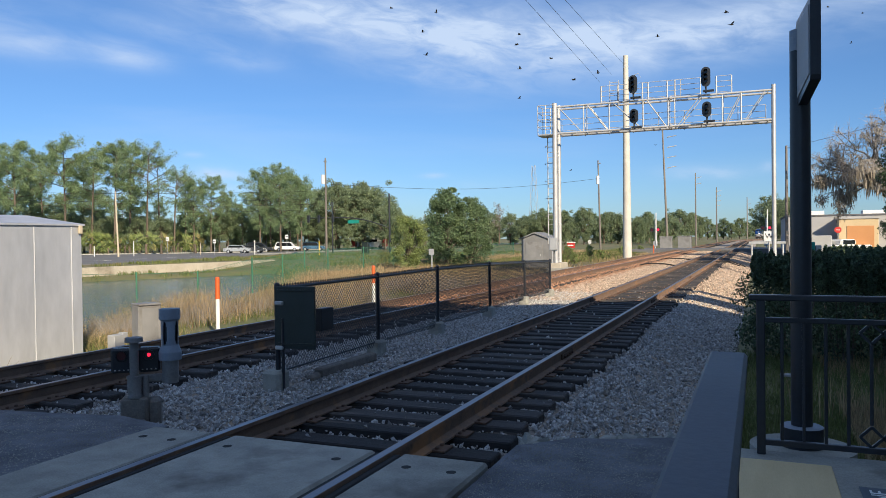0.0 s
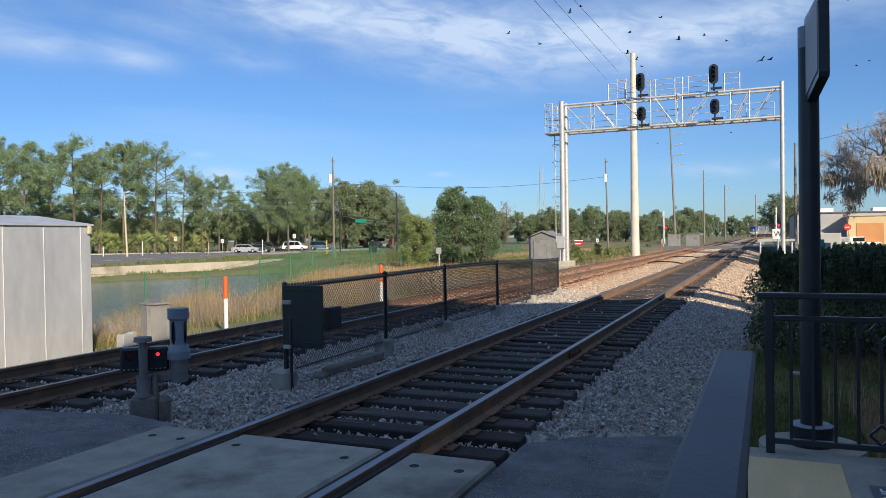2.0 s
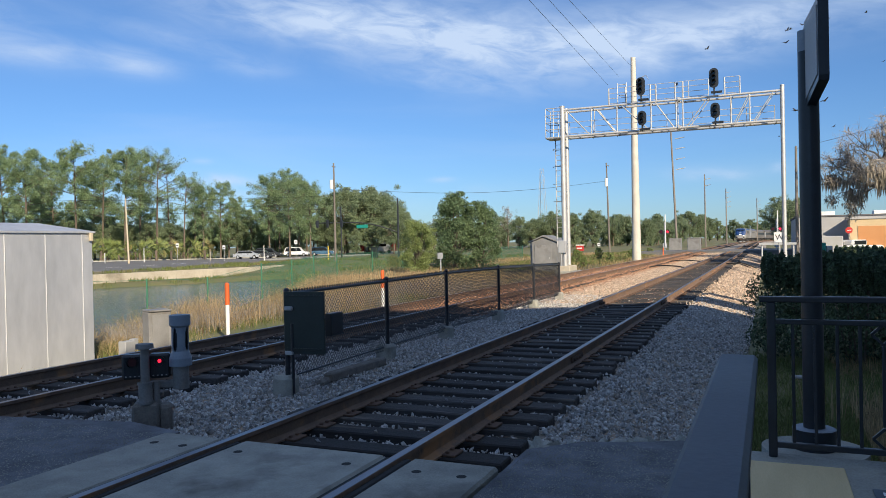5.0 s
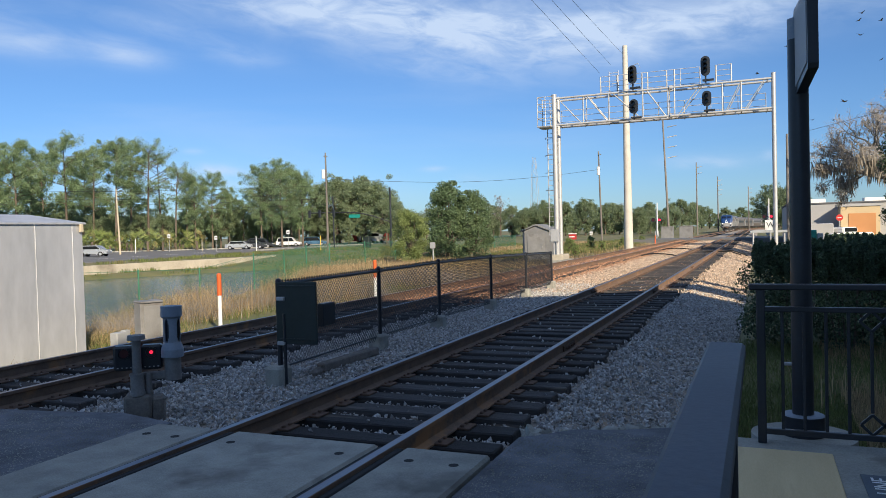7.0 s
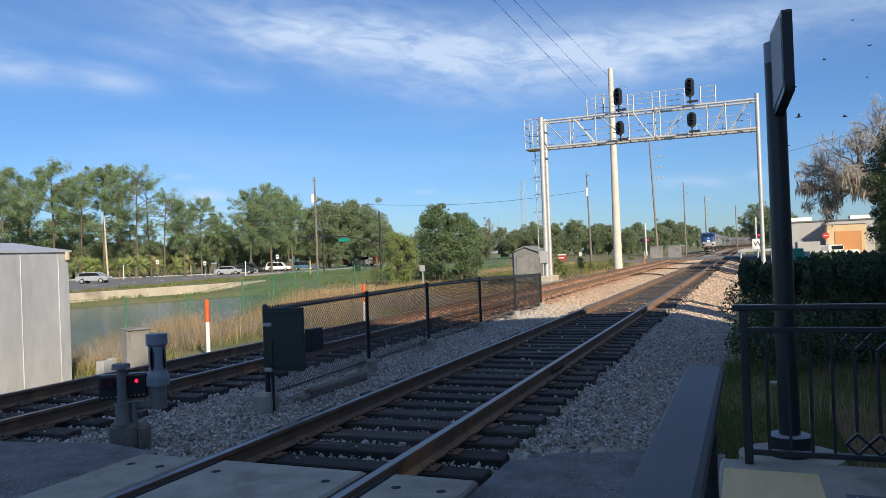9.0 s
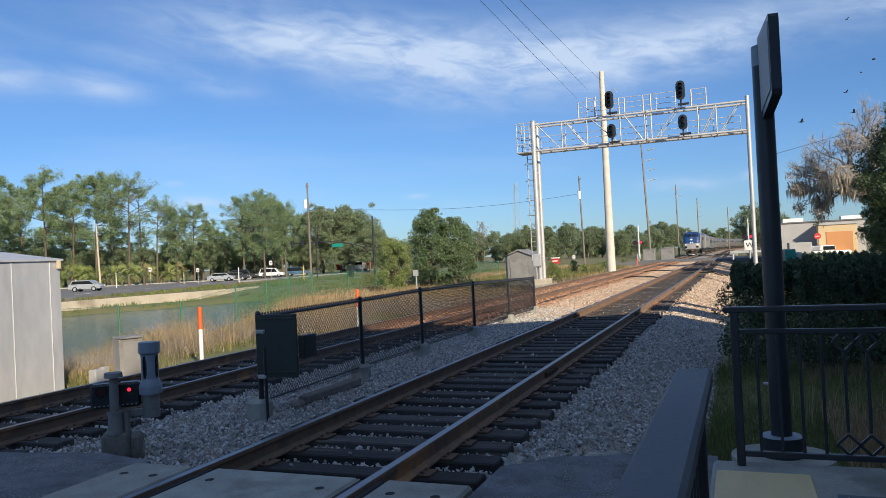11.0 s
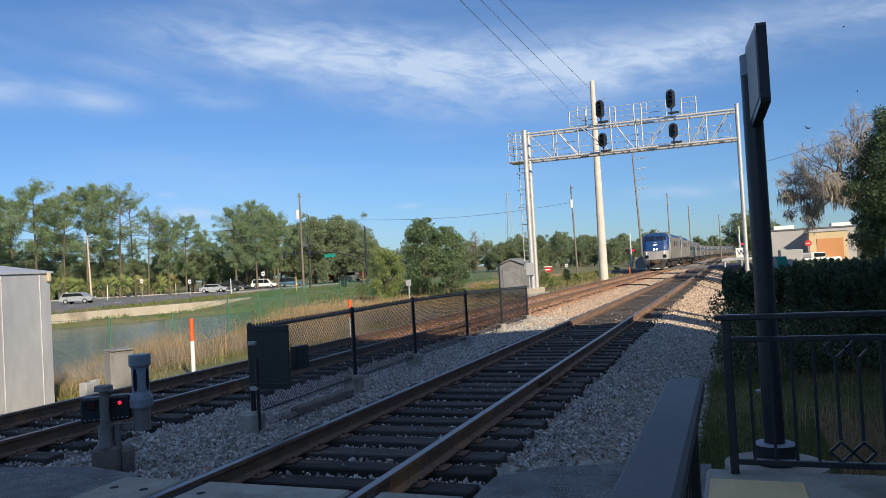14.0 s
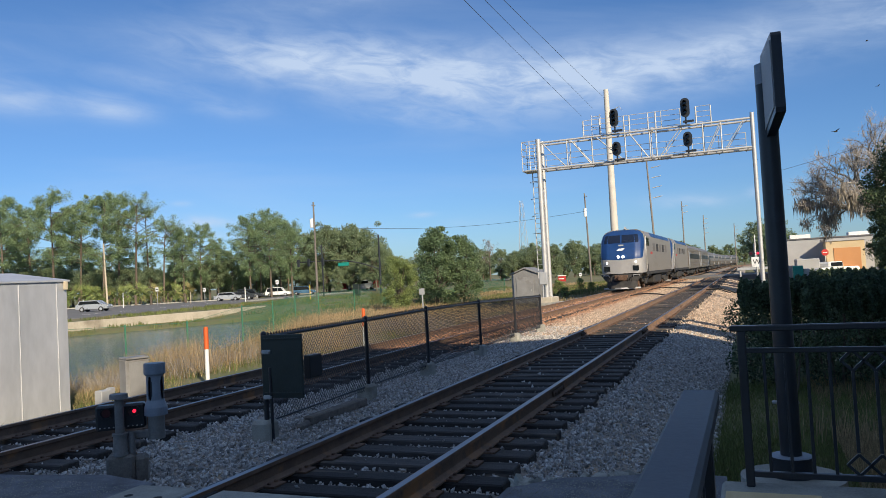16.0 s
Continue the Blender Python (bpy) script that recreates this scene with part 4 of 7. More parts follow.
def build_flasher():
    f = thing("crossing_signal", (-5.609, 5.835, -0.2, 0, 0, 38), "dark low crossing signal with one lit red lamp", "crossing signal")
    part("foundation", Geo().box((0.0, -0.05, 0.06), (0.25, 0.25, 0.38), 0.025).box((0.17, -0.04, 0.05), (0.13, 0.2, 0.34), 0.03).box((-0.03, -0.12, -0.06), (0.30, 0.22, 0.2), 0.03), "foundation", f, "dark stained block foundation")
    part("mast", Geo().cyl((0, -0.12, 0.2), (0, -0.12, 0.78), 0.042, n=16), "dark_steel", f)
    part("sleeve", Geo().cyl((0, -0.12, 0.24), (0, -0.12, 0.45), 0.064, n=16).cyl((0, -0.12, 0.43), (0, -0.12, 0.455), 0.072, n=16).cyl((0, -0.12, 0.25), (0, -0.12, 0.275), 0.072, n=16), "dark_steel", f)
    part("mast_cap", Geo().cyl((0, -0.12, 0.78), (0, -0.12, 0.825), 0.085, 0.08, 20), "dark_steel", f, "flat round cap")
    part("arm", Geo().box((0.19, -0.03, 0.41), (0.34, 0.06, 0.075), 0.012), "dark_steel", f)
    part("cable_pipe", Geo().cyl((0.095, -0.08, 0.1), (0.095, -0.08, 0.45), 0.034, n=12), "dark_steel", f)
    for sx, lit in ((-0.125, False), (0.125, True)):
        h = part("lamp_housing", Geo().box((sx, 0.03, 0.59), (0.20, 0.13, 0.24), 0.02), "black_paint", f, "black lamp housing")
        part("hood", Geo().cyl((sx, -0.035, 0.64), (sx, -0.055, 0.64), 0.050, 0.051, 20, False), "black_paint", h)
        part("lens", Geo().cyl((sx, -0.037, 0.64), (sx, -0.045, 0.64), 0.017 if lit else 0.040, n=20), "red_lamp" if lit else "red_lamp_off", h, "glowing red lens" if lit else "dark red lens")
        for k in range(4):
            part("label_bar", Geo().box((sx - 0.06 + 0.04 * k, -0.037, 0.50), (0.014, 0.004, 0.010), 0), "grey_steel", h)
    b = thing("vent_post", (-5.33, 6.0, -0.2), "short blue-grey plastic tube with oval cut-outs", "vent post")
    part("stand_pipe", Geo().cyl((0, 0, 0.36), (0, 0, 0.60), 0.078, n=24), "dark_steel", b, "grey stub pipe")
    part("flare", Geo().cyl((0, 0, 0.585), (0, 0, 0.66), 0.108, 0.108, 28).cyl((0, 0, 0.66), (0, 0, 0.73), 0.108, 0.082, 28), "blue_grey", b)
    # tube wall with four oval openings
    n, k, v, fc = 64, 22, [], []
    for r in (0.081, 0.074):
        for j in range(k + 1):
            for q in range(n):
                a = 2 * math.pi * q / n
                v.append((r * math.cos(a), r * math.sin(a), 0.72 + 0.28 * j / k))
    lay = n * (k + 1)

    def solid_at(q, j):
        d = ((q + 0.5) / n * 360 + 40) % 90 - 45
        return j in (0, k - 1) or (d / 19) ** 2 + ((j + 0.5 - k * 0.45) / (k * 0.40)) ** 2 > 1

    for j in range(k):
        for q in range(n):
            if solid_at(q, j):
                a, c = j * n + q, j * n + (q + 1) % n
                fc += [(a, c, c + n, a + n), (lay + a, lay + a + n, lay + c + n, lay + c)]
    part("slotted_tube", Geo().add(v, fc, True), "blue_grey", b)
    part("core", Geo().cyl((0, 0, 0.70), (0, 0, 1.0), 0.062, n=16), "black_paint", b)
    part("rim", Geo().cyl((0, 0, 0.985), (0, 0, 1.085), 0.102, 0.100, 28).cyl((0, 0, 0.965), (0, 0, 0.985), 0.082, 0.102, 28), "blue_grey", b)


build_flasher()


def build_trackside():
    c = thing("equipment_cabinet", (-9.95, 10.43, -0.6, 0, 0, -24), "small grey steel trackside cabinet with a sloped lid", "cabinet")
    part("body", Geo().box((0, 0, 0.65), (0.30, 0.40, 0.78), 0.015), "cabinet_grey", c)
    part("lid", Geo().box((0, 0, 1.055), (0.36, 0.40, 0.035), 0.01), "cabinet_grey", c)
    part("door", Geo().box((0.166, 0.0, 0.66), (0.012, 0.29, 0.66), 0.004), "cabinet_grey", c)
    part("leg", Geo().cyl((0, 0, -0.2), (0, 0, 0.3), 0.06, n=12), "galvanised", c)
    b = thing("small_box", (-9.75, 9.55, -0.6), "small pale grey junction box on a pipe", "box")
    part("body", Geo().box((0, 0, 0.50), (0.16, 0.22, 0.26), 0.012).box((0.0, 0.15, 0.6), (0.1, 0.12, 0.1), 0.01), "grey_steel", b)
    part("pipe", Geo().cyl((0, 0, -0.2), (0, 0, 0.4), 0.03, n=10), "galvanised", b)
    for x, y, top in ((-11.2, 13.85, 0.75), (-10.35, 19.7, 0.79)):
        m = thing("marker_post", (x, y, -0.6), "white plastic marker post with an orange upper half", "marker post", "marker posts beside the track")
        h = top + 0.6
        part("stake", Geo().cyl((0, 0, -0.2), (0, 0, h * 0.63), 0.045, n=14), "white_paint", m)
        part("sleeve", Geo().cyl((0, 0, h * 0.63), (0, 0, h - 0.04), 0.052, n=14).ball((0, 0, h - 0.04), (0.052, 0.052, 0.045), 14, 6), "orange", m, "bright orange sleeve")
    s = thing("signal_bungalow", (-12.55, 7.35, -0.55), "large ribbed aluminium signal bungalow with a low roof", "equipment hut")
    part("body", Geo().box((0, 0, 1.23), (2.8, 5.6, 2.36), 0.01), "aluminium", s)
    for i in range(8):
        part("seam", Geo().box((1.404, -2.6 + i * 0.74, 1.25), (0.014, 0.014, 2.34), 0.004), "aluminium", s)
    part("roof", Geo().prism([(-1.44, 2.40), (1.44, 2.40), (1.44, 2.43), (0, 2.62), (-1.44, 2.43)], -2.84, 2.84, "y"), "aluminium", s, "low gabled metal roof")
    part("base_frame", Geo().box((0, 0, 0.0), (2.7, 5.5, 0.2), 0.01), "rust_iron", s)
    part("corner_bracket", Geo().box((1.44, 2.74, 2.33), (0.05, 0.07, 0.15), 0.01), "pale_wood", s, "tan weathered bracket")


build_trackside()


# ---- signal bridge ----
def build_gantry():
    g = thing("signal_bridge", (0, 42.05, 0), "galvanised steel signal bridge spanning both tracks", "signal bridge")
    xl, xr, zb, zt, dy = -10.55, 0.80, 7.42, 8.92, 0.9
    part("foundation", Geo().box((xl, dy / 2, -0.25), (0.75, 1.7, 0.75), 0.04), "retaining", g, "pale concrete foundation block")
    left = [0.0, 0.145, 0.27, 0.43, 0.545]
    right = [0.575, 0.69, 0.785, 0.865, 0.975]
    at = [xl + (xr - xl) * q for q in left + right]
    for y in (0, dy):
        part("mast", Geo().cyl((xl, y, -0.3), (xl, y, 9.1), 0.138 if y == 0 else 0.115, n=20).cyl((xl, y, 9.1), (xl, y, 9.14), 0.15, n=20), "galvanised", g)
        part("mast", Geo().cyl((xr, y, -0.6), (xr, y, 9.15), 0.100, n=20).cyl((xr, y, 9.15), (xr, y, 9.19), 0.112, n=20), "galvanised", g)
        for z in (zb, zt):
            part("chord", Geo().cyl((xl, y, z), (xr, y, z), 0.058, n=12), "galvanised", g)
        for k, x in enumerate(at):
            if 0 < k < 9 and k != 6 and (y == 0 or k % 3 == 1):
                part("upright", Geo().cyl((x, y, zb), (x, y, zt), 0.036 if y == 0 else 0.026, n=8), "galvanised", g)
        for k in range(4):
            if y == 0 or k % 2:
                part("diagonal", Geo().cyl((at[k] + 0.2, y, zt), (at[k + 1] - 0.1, y, zb), 0.030, n=8), "galvanised", g)
            if k != 1:
                part("diagonal", Geo().cyl((at[k + 5] + 0.15, y, zb), (at[k + 6] if k < 3 else xr - 0.4, y, zt), 0.026, n=8), "galvanised", g)
    for x in at:
        for z in (zb, zt):
            part("cross_tie", Geo().cyl((x, 0, z), (x, dy, z), 0.024, n=8), "galvanised", g)
    for z in (zb, zt):
        part("splice", Geo().cyl((-4.27, 0, z), (-4.15, 0, z), 0.125, n=16), "galvanised", g, "flanged splice")
    for i in range(15):
        z = 0.4 + i * 0.5
        part("lacing", Geo().cyl((xl, 0.0, z), (xl, dy, z + (0.45 if i % 2 else -0.0)), 0.022, n=8), "galvanised", g)
    # walkway deck and its rails, inside the truss
    part("walkway", Geo().box(((xl + xr) / 2, dy + 0.45, zb + 0.06), (xr - xl, 0.75, 0.05), 0.01), "grey_steel", g, "grated walkway")
    for z in (zb + 0.38, zb + 0.72, zb + 1.05):
        part("walkway_rail", Geo().cyl((xl - 0.9, dy + 0.85, z), (xr - 0.35, dy + 0.85, z), 0.017, n=8), "galvanised", g)
    for i in range(9):
        x = xl + (xr - 0.35 - xl) * i / 8
        part("rail_post", Geo().cyl((x, dy + 0.85, zb), (x, dy + 0.85, zb + 1.05), 0.020, n=8), "galvanised", g)
    # upper railing behind the high heads
    ua, ub, uz = -8.0, -1.2, 9.95
    for z in (uz, uz - 0.28, uz - 0.56, uz - 0.84):
        part("upper_rail", Geo().cyl((ua, 0.45, z), (-2.75, 0.45, z), 0.016, n=8).cyl((-1.95, 0.45, z), (ub, 0.45, z), 0.016, n=8), "galvanised", g)
    for x, r in ((ua, 0.04), (-7.08, 0.04), (-5.75, 0.038), (-5.45, 0.038), (-4.45, 0.036), (-4.05, 0.042), (-3.75, 0.02), (-2.75, 0.025), (-1.95, 0.042), (ub, 0.034)):
        part("upper_post", Geo().cyl((x, 0.45, zt), (x, 0.45, uz), r, n=8), "galvanised", g)
    part("upper_ladder", Geo().cyl((-7.6, 0.9, zt), (-7.6, 0.9, 10.3), 0.025, n=6).cyl((-7.1, 0.9, zt), (-7.1, 0.9, 10.3), 0.025, n=6).cyl((-7.6, 0.9, 10.2), (-7.1, 0.9, 10.2), 0.02, n=6).cyl((-7.6, 0.9, 9.6), (-7.1, 0.9, 9.6), 0.02, n=6), "galvanised", g)
    # cage and ladder on the outer side
    for z in (7.4, 7.85, 8.25, 8.65, 9.05):
        part("cage_rail", Geo().tube([(xl, -0.1, z), (xl - 0.95, -0.1, z), (xl - 0.95, 1.0, z), (xl, 1.0, z)], 0.022), "galvanised", g)
    for x, y in ((-0.95, -0.1), (-0.95, 1.0), (-0.5, -0.1), (-0.5, 1.0)):
        part("cage_post", Geo().cyl((xl + x, y, 7.4), (xl + x, y, 9.05), 0.025, n=8), "galvanised", g)
    part("landing", Geo().box((xl - 0.5, 0.45, 7.37), (0.95, 1.1, 0.05), 0.01), "grey_steel", g, "small grated landing")
    for x in (-0.68, -0.28):
        part("ladder_stile", Geo().cyl((xl + x, 1.0, 1.2), (xl + x, 1.0, 7.5), 0.03, n=8), "galvanised", g)
    for i in range(21):
        part("rung", Geo().cyl((xl - 0.68, 1.0, 1.4 + 0.3 * i), (xl - 0.28, 1.0, 1.4 + 0.3 * i), 0.014, n=6), "galvanised", g)
    for i in range(5):
        z = 2.8 + i * 1.0
        hoop = [(xl - 0.48 + 0.34 * math.cos(a), 1.05 - 0.62 * math.sin(a), z) for a in np.linspace(0, math.pi, 9)]
        part("ladder_hoop", Geo().tube(hoop, 0.016), "galvanised", g)
    part("base", Geo().box((xl + 0.1, 0.4, -0.42), (1.1, 1.9, 0.5), 0.03), "concrete", g, "stepped concrete base")
    part("conduit_box", Geo().box((xl - 0.05, -0.3, 1.2), (0.45, 0.25, 0.7), 0.02).cyl((xl - 0.12, -0.3, -0.3), (xl - 0.12, -0.3, 0.9), 0.04, n=8).cyl((xl + 0.05, -0.3, -0.3), (xl + 0.05, -0.3, 0.9), 0.04, n=8), "grey_steel", g, "grey box with two conduits")
    for x, zc, ht in ((-6.12, 9.72, 0.98), (-6.08, 8.02, 0.78), (-2.42, 9.78, 1.02), (-2.38, 8.10, 0.8)):
        w = 0.46
        prof = [(w / 2 * math.cos(a), (ht / 2 - w / 2) + w / 2 * math.sin(a)) for a in np.linspace(0, math.pi, 13)] + [(w / 2 * math.cos(a), -(ht / 2 - w / 2) + w / 2 * math.sin(a)) for a in np.linspace(math.pi, 2 * math.pi, 13)]
        s = part("signal_head", Geo().prism(prof, -0.02, 0.02, "y"), "black_paint", g, "black oval signal head with hooded lenses", pose(x, -0.5, zc))
        part("case", Geo().box((0, 0.14, 0), (0.28, 0.24, ht * 0.8), 0.05), "black_paint", s)
        for z in (-0.24, 0, 0.24) if ht > 0.9 else (-0.15, 0.15):
            part("hood", Geo().cyl((0, -0.02, z), (0, -0.28, z), 0.105, 0.11, 18, False), "black_paint", s)
            part("lens", Geo().cyl((0, -0.022, z), (0, -0.03, z), 0.09, n=16), "tinted_glass", s)
        part("stem", Geo().cyl((0, 0.16, -ht / 2 - 0.32), (0, 0.16, -ht / 2 + 0.1), 0.045, n=10).box((0.12, 0.16, -ht / 2 - 0.2), (0.55, 0.18, 0.1), 0.01), "black_paint", s)


build_gantry()


# ---- far surroundings ----
EYE, YAW = Vector((0.007, 0.229, 1.533)), 22.75


def bearing(px_deg, dist, z=0.0):
    """A place at a bearing (degrees right of the opening view's middle) and distance along that view."""
    f, r = Vector((-math.sin(radians(YAW)), math.cos(radians(YAW)), 0)), Vector((math.cos(radians(YAW)), math.sin(radians(YAW)), 0))
    p = EYE + (f + r * math.tan(radians(px_deg))) * dist
    return Vector((p.x, p.y, z))


def build_distance():
    g = Geo().prism([(-72, -40), (-66, 0), (-61.5, 38), (-60.5, 55), (-68, 92), (-75, 140), (-82, 300), (-96, 300), (-90, 140), (-85, 118), (-112, 99), (-170, 60), (-170, -40)], -1.2, -0.49, "z")
    solid("road", g, "road_asphalt", "pale grey asphalt road beyond the pond", "road", kind="structure")
    k = Geo()
    for a, b in (((-85.2, 118, -0.42), (-112, 99, -0.42)), ((-112, 99, -0.42), (-170, 60, -0.42)), ((-75, 140, -0.42), (-69.2, 93, -0.42)), ((-96, 300, -0.42), (-90, 140, -0.42))):
        a, b = Vector(a), Vector(b)
        k.box((a + b) / 2, ((b - a).length, 0.4, 0.22), 0.02, Matrix.Rotation(math.atan2((b - a).y, (b - a).x), 3, "Z"))
    solid("kerb", k, "concrete", "pale concrete kerb along the road", "kerb", kind="structure")
    lines = Geo()
    for i in range(26):
        y = 10 + i * 7.0
        lines.box((np.interp(y, [0, 55, 92, 140, 200], [-67, -68.5, -76, -82, -86]), y, -0.484), (0.15, 2.6, 0.006), 0)
    solid("lane_marks", lines, "white_paint", "white lane dashes on the road", "road marking", kind="structure")
    pts = [(-65.6, 0), (-60, 20), (-56, 40), (-54.2, 48.3), (-53.2, 55), (-51.8, 62), (-51.2, 67), (-51.4, 72.5)]
    w = Geo()
    for i, ((xa, ya), (xb, yb)) in enumerate(zip(pts, pts[1:])):
        a, b = Vector((xa, ya, 0)), Vector((xb, yb, 0))
        hi = -0.56
        w.box((a + b) / 2 + Vector((0, 0, (hi - 2.2) / 2)), ((b - a).length + 0.05, 0.35, hi + 2.2), 0.03, Matrix.Rotation(math.atan2((b - a).y, (b - a).x), 3, "Z"))
    solid("retaining_wall", w, "retaining", "weathered tan concrete retaining wall round the pond", "wall", kind="structure")


build_distance()


def tapered(g, pts, r0, r1, n=7):
    for i, (a, b) in enumerate(zip(pts, pts[1:])):
        k = len(pts) - 1
        g.cyl(a, b, r0 + (r1 - r0) * i / k, r0 + (r1 - r0) * (i + 1) / k, n, i == k - 1)
    return g


def make_tree(name, label, height, rng, style):
    """A tree at the origin: trunk with limbs, and a crown of small leaves."""
    t = thing(name, (0, 0, 0), label, "tree")
    tr = Geo()
    cs, rs = [], []
    bend = Vector((rng.normal(0, 0.02), rng.normal(0, 0.02), 0)) * height
    spine = [bend * (k / 5) ** 2 + Vector((0, 0, height * k / 5 * 0.97 - 0.3)) for k in range(6)]
    r0 = height * (0.014 if style in ("pine", "full", "sparse") else 0.022)
    if style in ("pine", "full", "sparse"):
        start, many, reach = {"pine": (0.40, 32, 0.165), "full": (0.26, 50, 0.21), "sparse": (0.55, 24, 0.19)}[style]
        tapered(tr, spine, r0, 0.05)
        for i in range(many):
            u = start + (1 - start) * (i / (many - 1)) ** 0.9
            base = bend * u * u + Vector((0, 0, height * u * 0.97))
            a = rng.uniform(0, 2 * math.pi)
            ln = height * (0.05 + reach * math.sin(math.pi * min(1, (1.02 - u) / (1.04 - start))) ** 0.8) * rng.uniform(0.55, 1.2)
            tip = base + Vector((math.cos(a) * ln, math.sin(a) * ln, ln * rng.uniform(0.05, 0.75)))
            tr.cyl(base, tip, 0.07, 0.03, 5, False)
            for q in (0.55, 0.8, 1.0):
                cs.append(base.lerp(tip, q) + Vector(rng.normal(0, 0.35, 3)))
                s = height * rng.uniform(0.016, 0.050)
                rs.append((s * 1.35, s * 1.35, s * 1.25))
        crown = leaf_mesh("crown", [tuple(c) for c in cs], rs, {"pine": 170, "full": 130, "sparse": 60}[style], 0.105, "pine_leaf", rng, long=2.8, shell=0.05)
    elif style == "thin":
        tapered(tr, spine, r0, 0.05)
        for i in range(26):
            u = 0.35 + 0.65 * i / 25
            base = bend * u * u + Vector((0, 0, height * u * 0.97))
            a = rng.uniform(0, 2 * math.pi)
            ln = height * 0.2 * (1.1 - u * 0.7) * rng.uniform(0.5, 1.1)
            tip = base + Vector((math.cos(a) * ln, math.sin(a) * ln, ln * rng.uniform(0.4, 0.9)))
            tr.cyl(base, tip, 0.06, 0.02, 5, False)
            for k in range(3):
                cs.append(tip + Vector(rng.normal(0, 0.5, 3)))
                rs.append((0.9, 0.9, 0.7))
        crown = leaf_mesh("crown", [tuple(c) for c in cs], rs, 9, 0.13, "bare_twig", rng, long=5.0, shell=0.1)
    else:
        k = {"oak": 34, "round": 22, "bush": 20, "lime": 20, "dark": 34}[style]
        wide = {"oak": 0.52, "round": 0.36, "bush": 0.36, "lime": 0.42, "dark": 0.30}[style]
        low = {"oak": 0.30, "round": 0.16, "bush": 0.06, "lime": 0.06, "dark": 0.05}[style]
        fork = Vector((0, 0, height * (low + 0.08)))
        tapered(tr, [Vector((0, 0, -0.3)), fork * 0.5 + bend * 0.1, fork], r0 * 1.2, r0 * 0.8)
        for i in range(k):
            a = 2.4 * i + rng.normal(0, 0.3)
            u = (i + 0.5) / k
            zz = height * (low + (0.93 - low) * (1 - (1 - u) ** 1.4))
            ring = height * wide * (math.sin(math.pi * (0.12 + 0.82 * u)) ** 0.9) * rng.uniform(0.40, 0.85) * (0.45 if u > 0.86 else 1.0)
            c = Vector((math.cos(a) * ring, math.sin(a) * ring, zz))
            tapered(tr, [fork, fork.lerp(c, 0.5) + Vector((0, 0, height * 0.03)), c], r0 * 0.45, 0.03, 5)
            cs.append(c)
            s = height * rng.uniform(0.09, 0.17)
            rs.append((s, s, s * 0.8))
            for q in range(3):
                cs.append(c + Vector(rng.normal(0, 1, 3)) * s * 0.55)
                rs.append((s * 0.5, s * 0.5, s * 0.42))
        leaf, n, size = {"oak": ("oak_leaf", 330, 0.16), "round": ("oak_leaf", 360, 0.16), "bush": ("bush_leaf", 620, 0.085), "lime": ("lime_leaf", 560, 0.08), "dark": ("dark_leaf", 1500, 0.075)}[style]
        cnt = np.array([n if i % 4 == 0 else n // 3 for i in range(len(cs))])
        crown = leaf_mesh("crown", [tuple(c) for c in cs], rs, cnt, size, leaf, rng, shell=0.2)
    part("trunk", tr, "bark", t)
    part("crown", crown, "oak_leaf", t)
    return t


TREES = {}


def plant(kind, x, y, z, scale, turn, label=""):
    src = TREES[kind]
    o = copy_thing(src, pose(0, 0, 0))
    o.matrix_basis = pose(x, y, z, 0, 0, turn) @ Matrix.Diagonal((scale, scale, scale, 1))
    if label:
        o["label"] = label
    return o


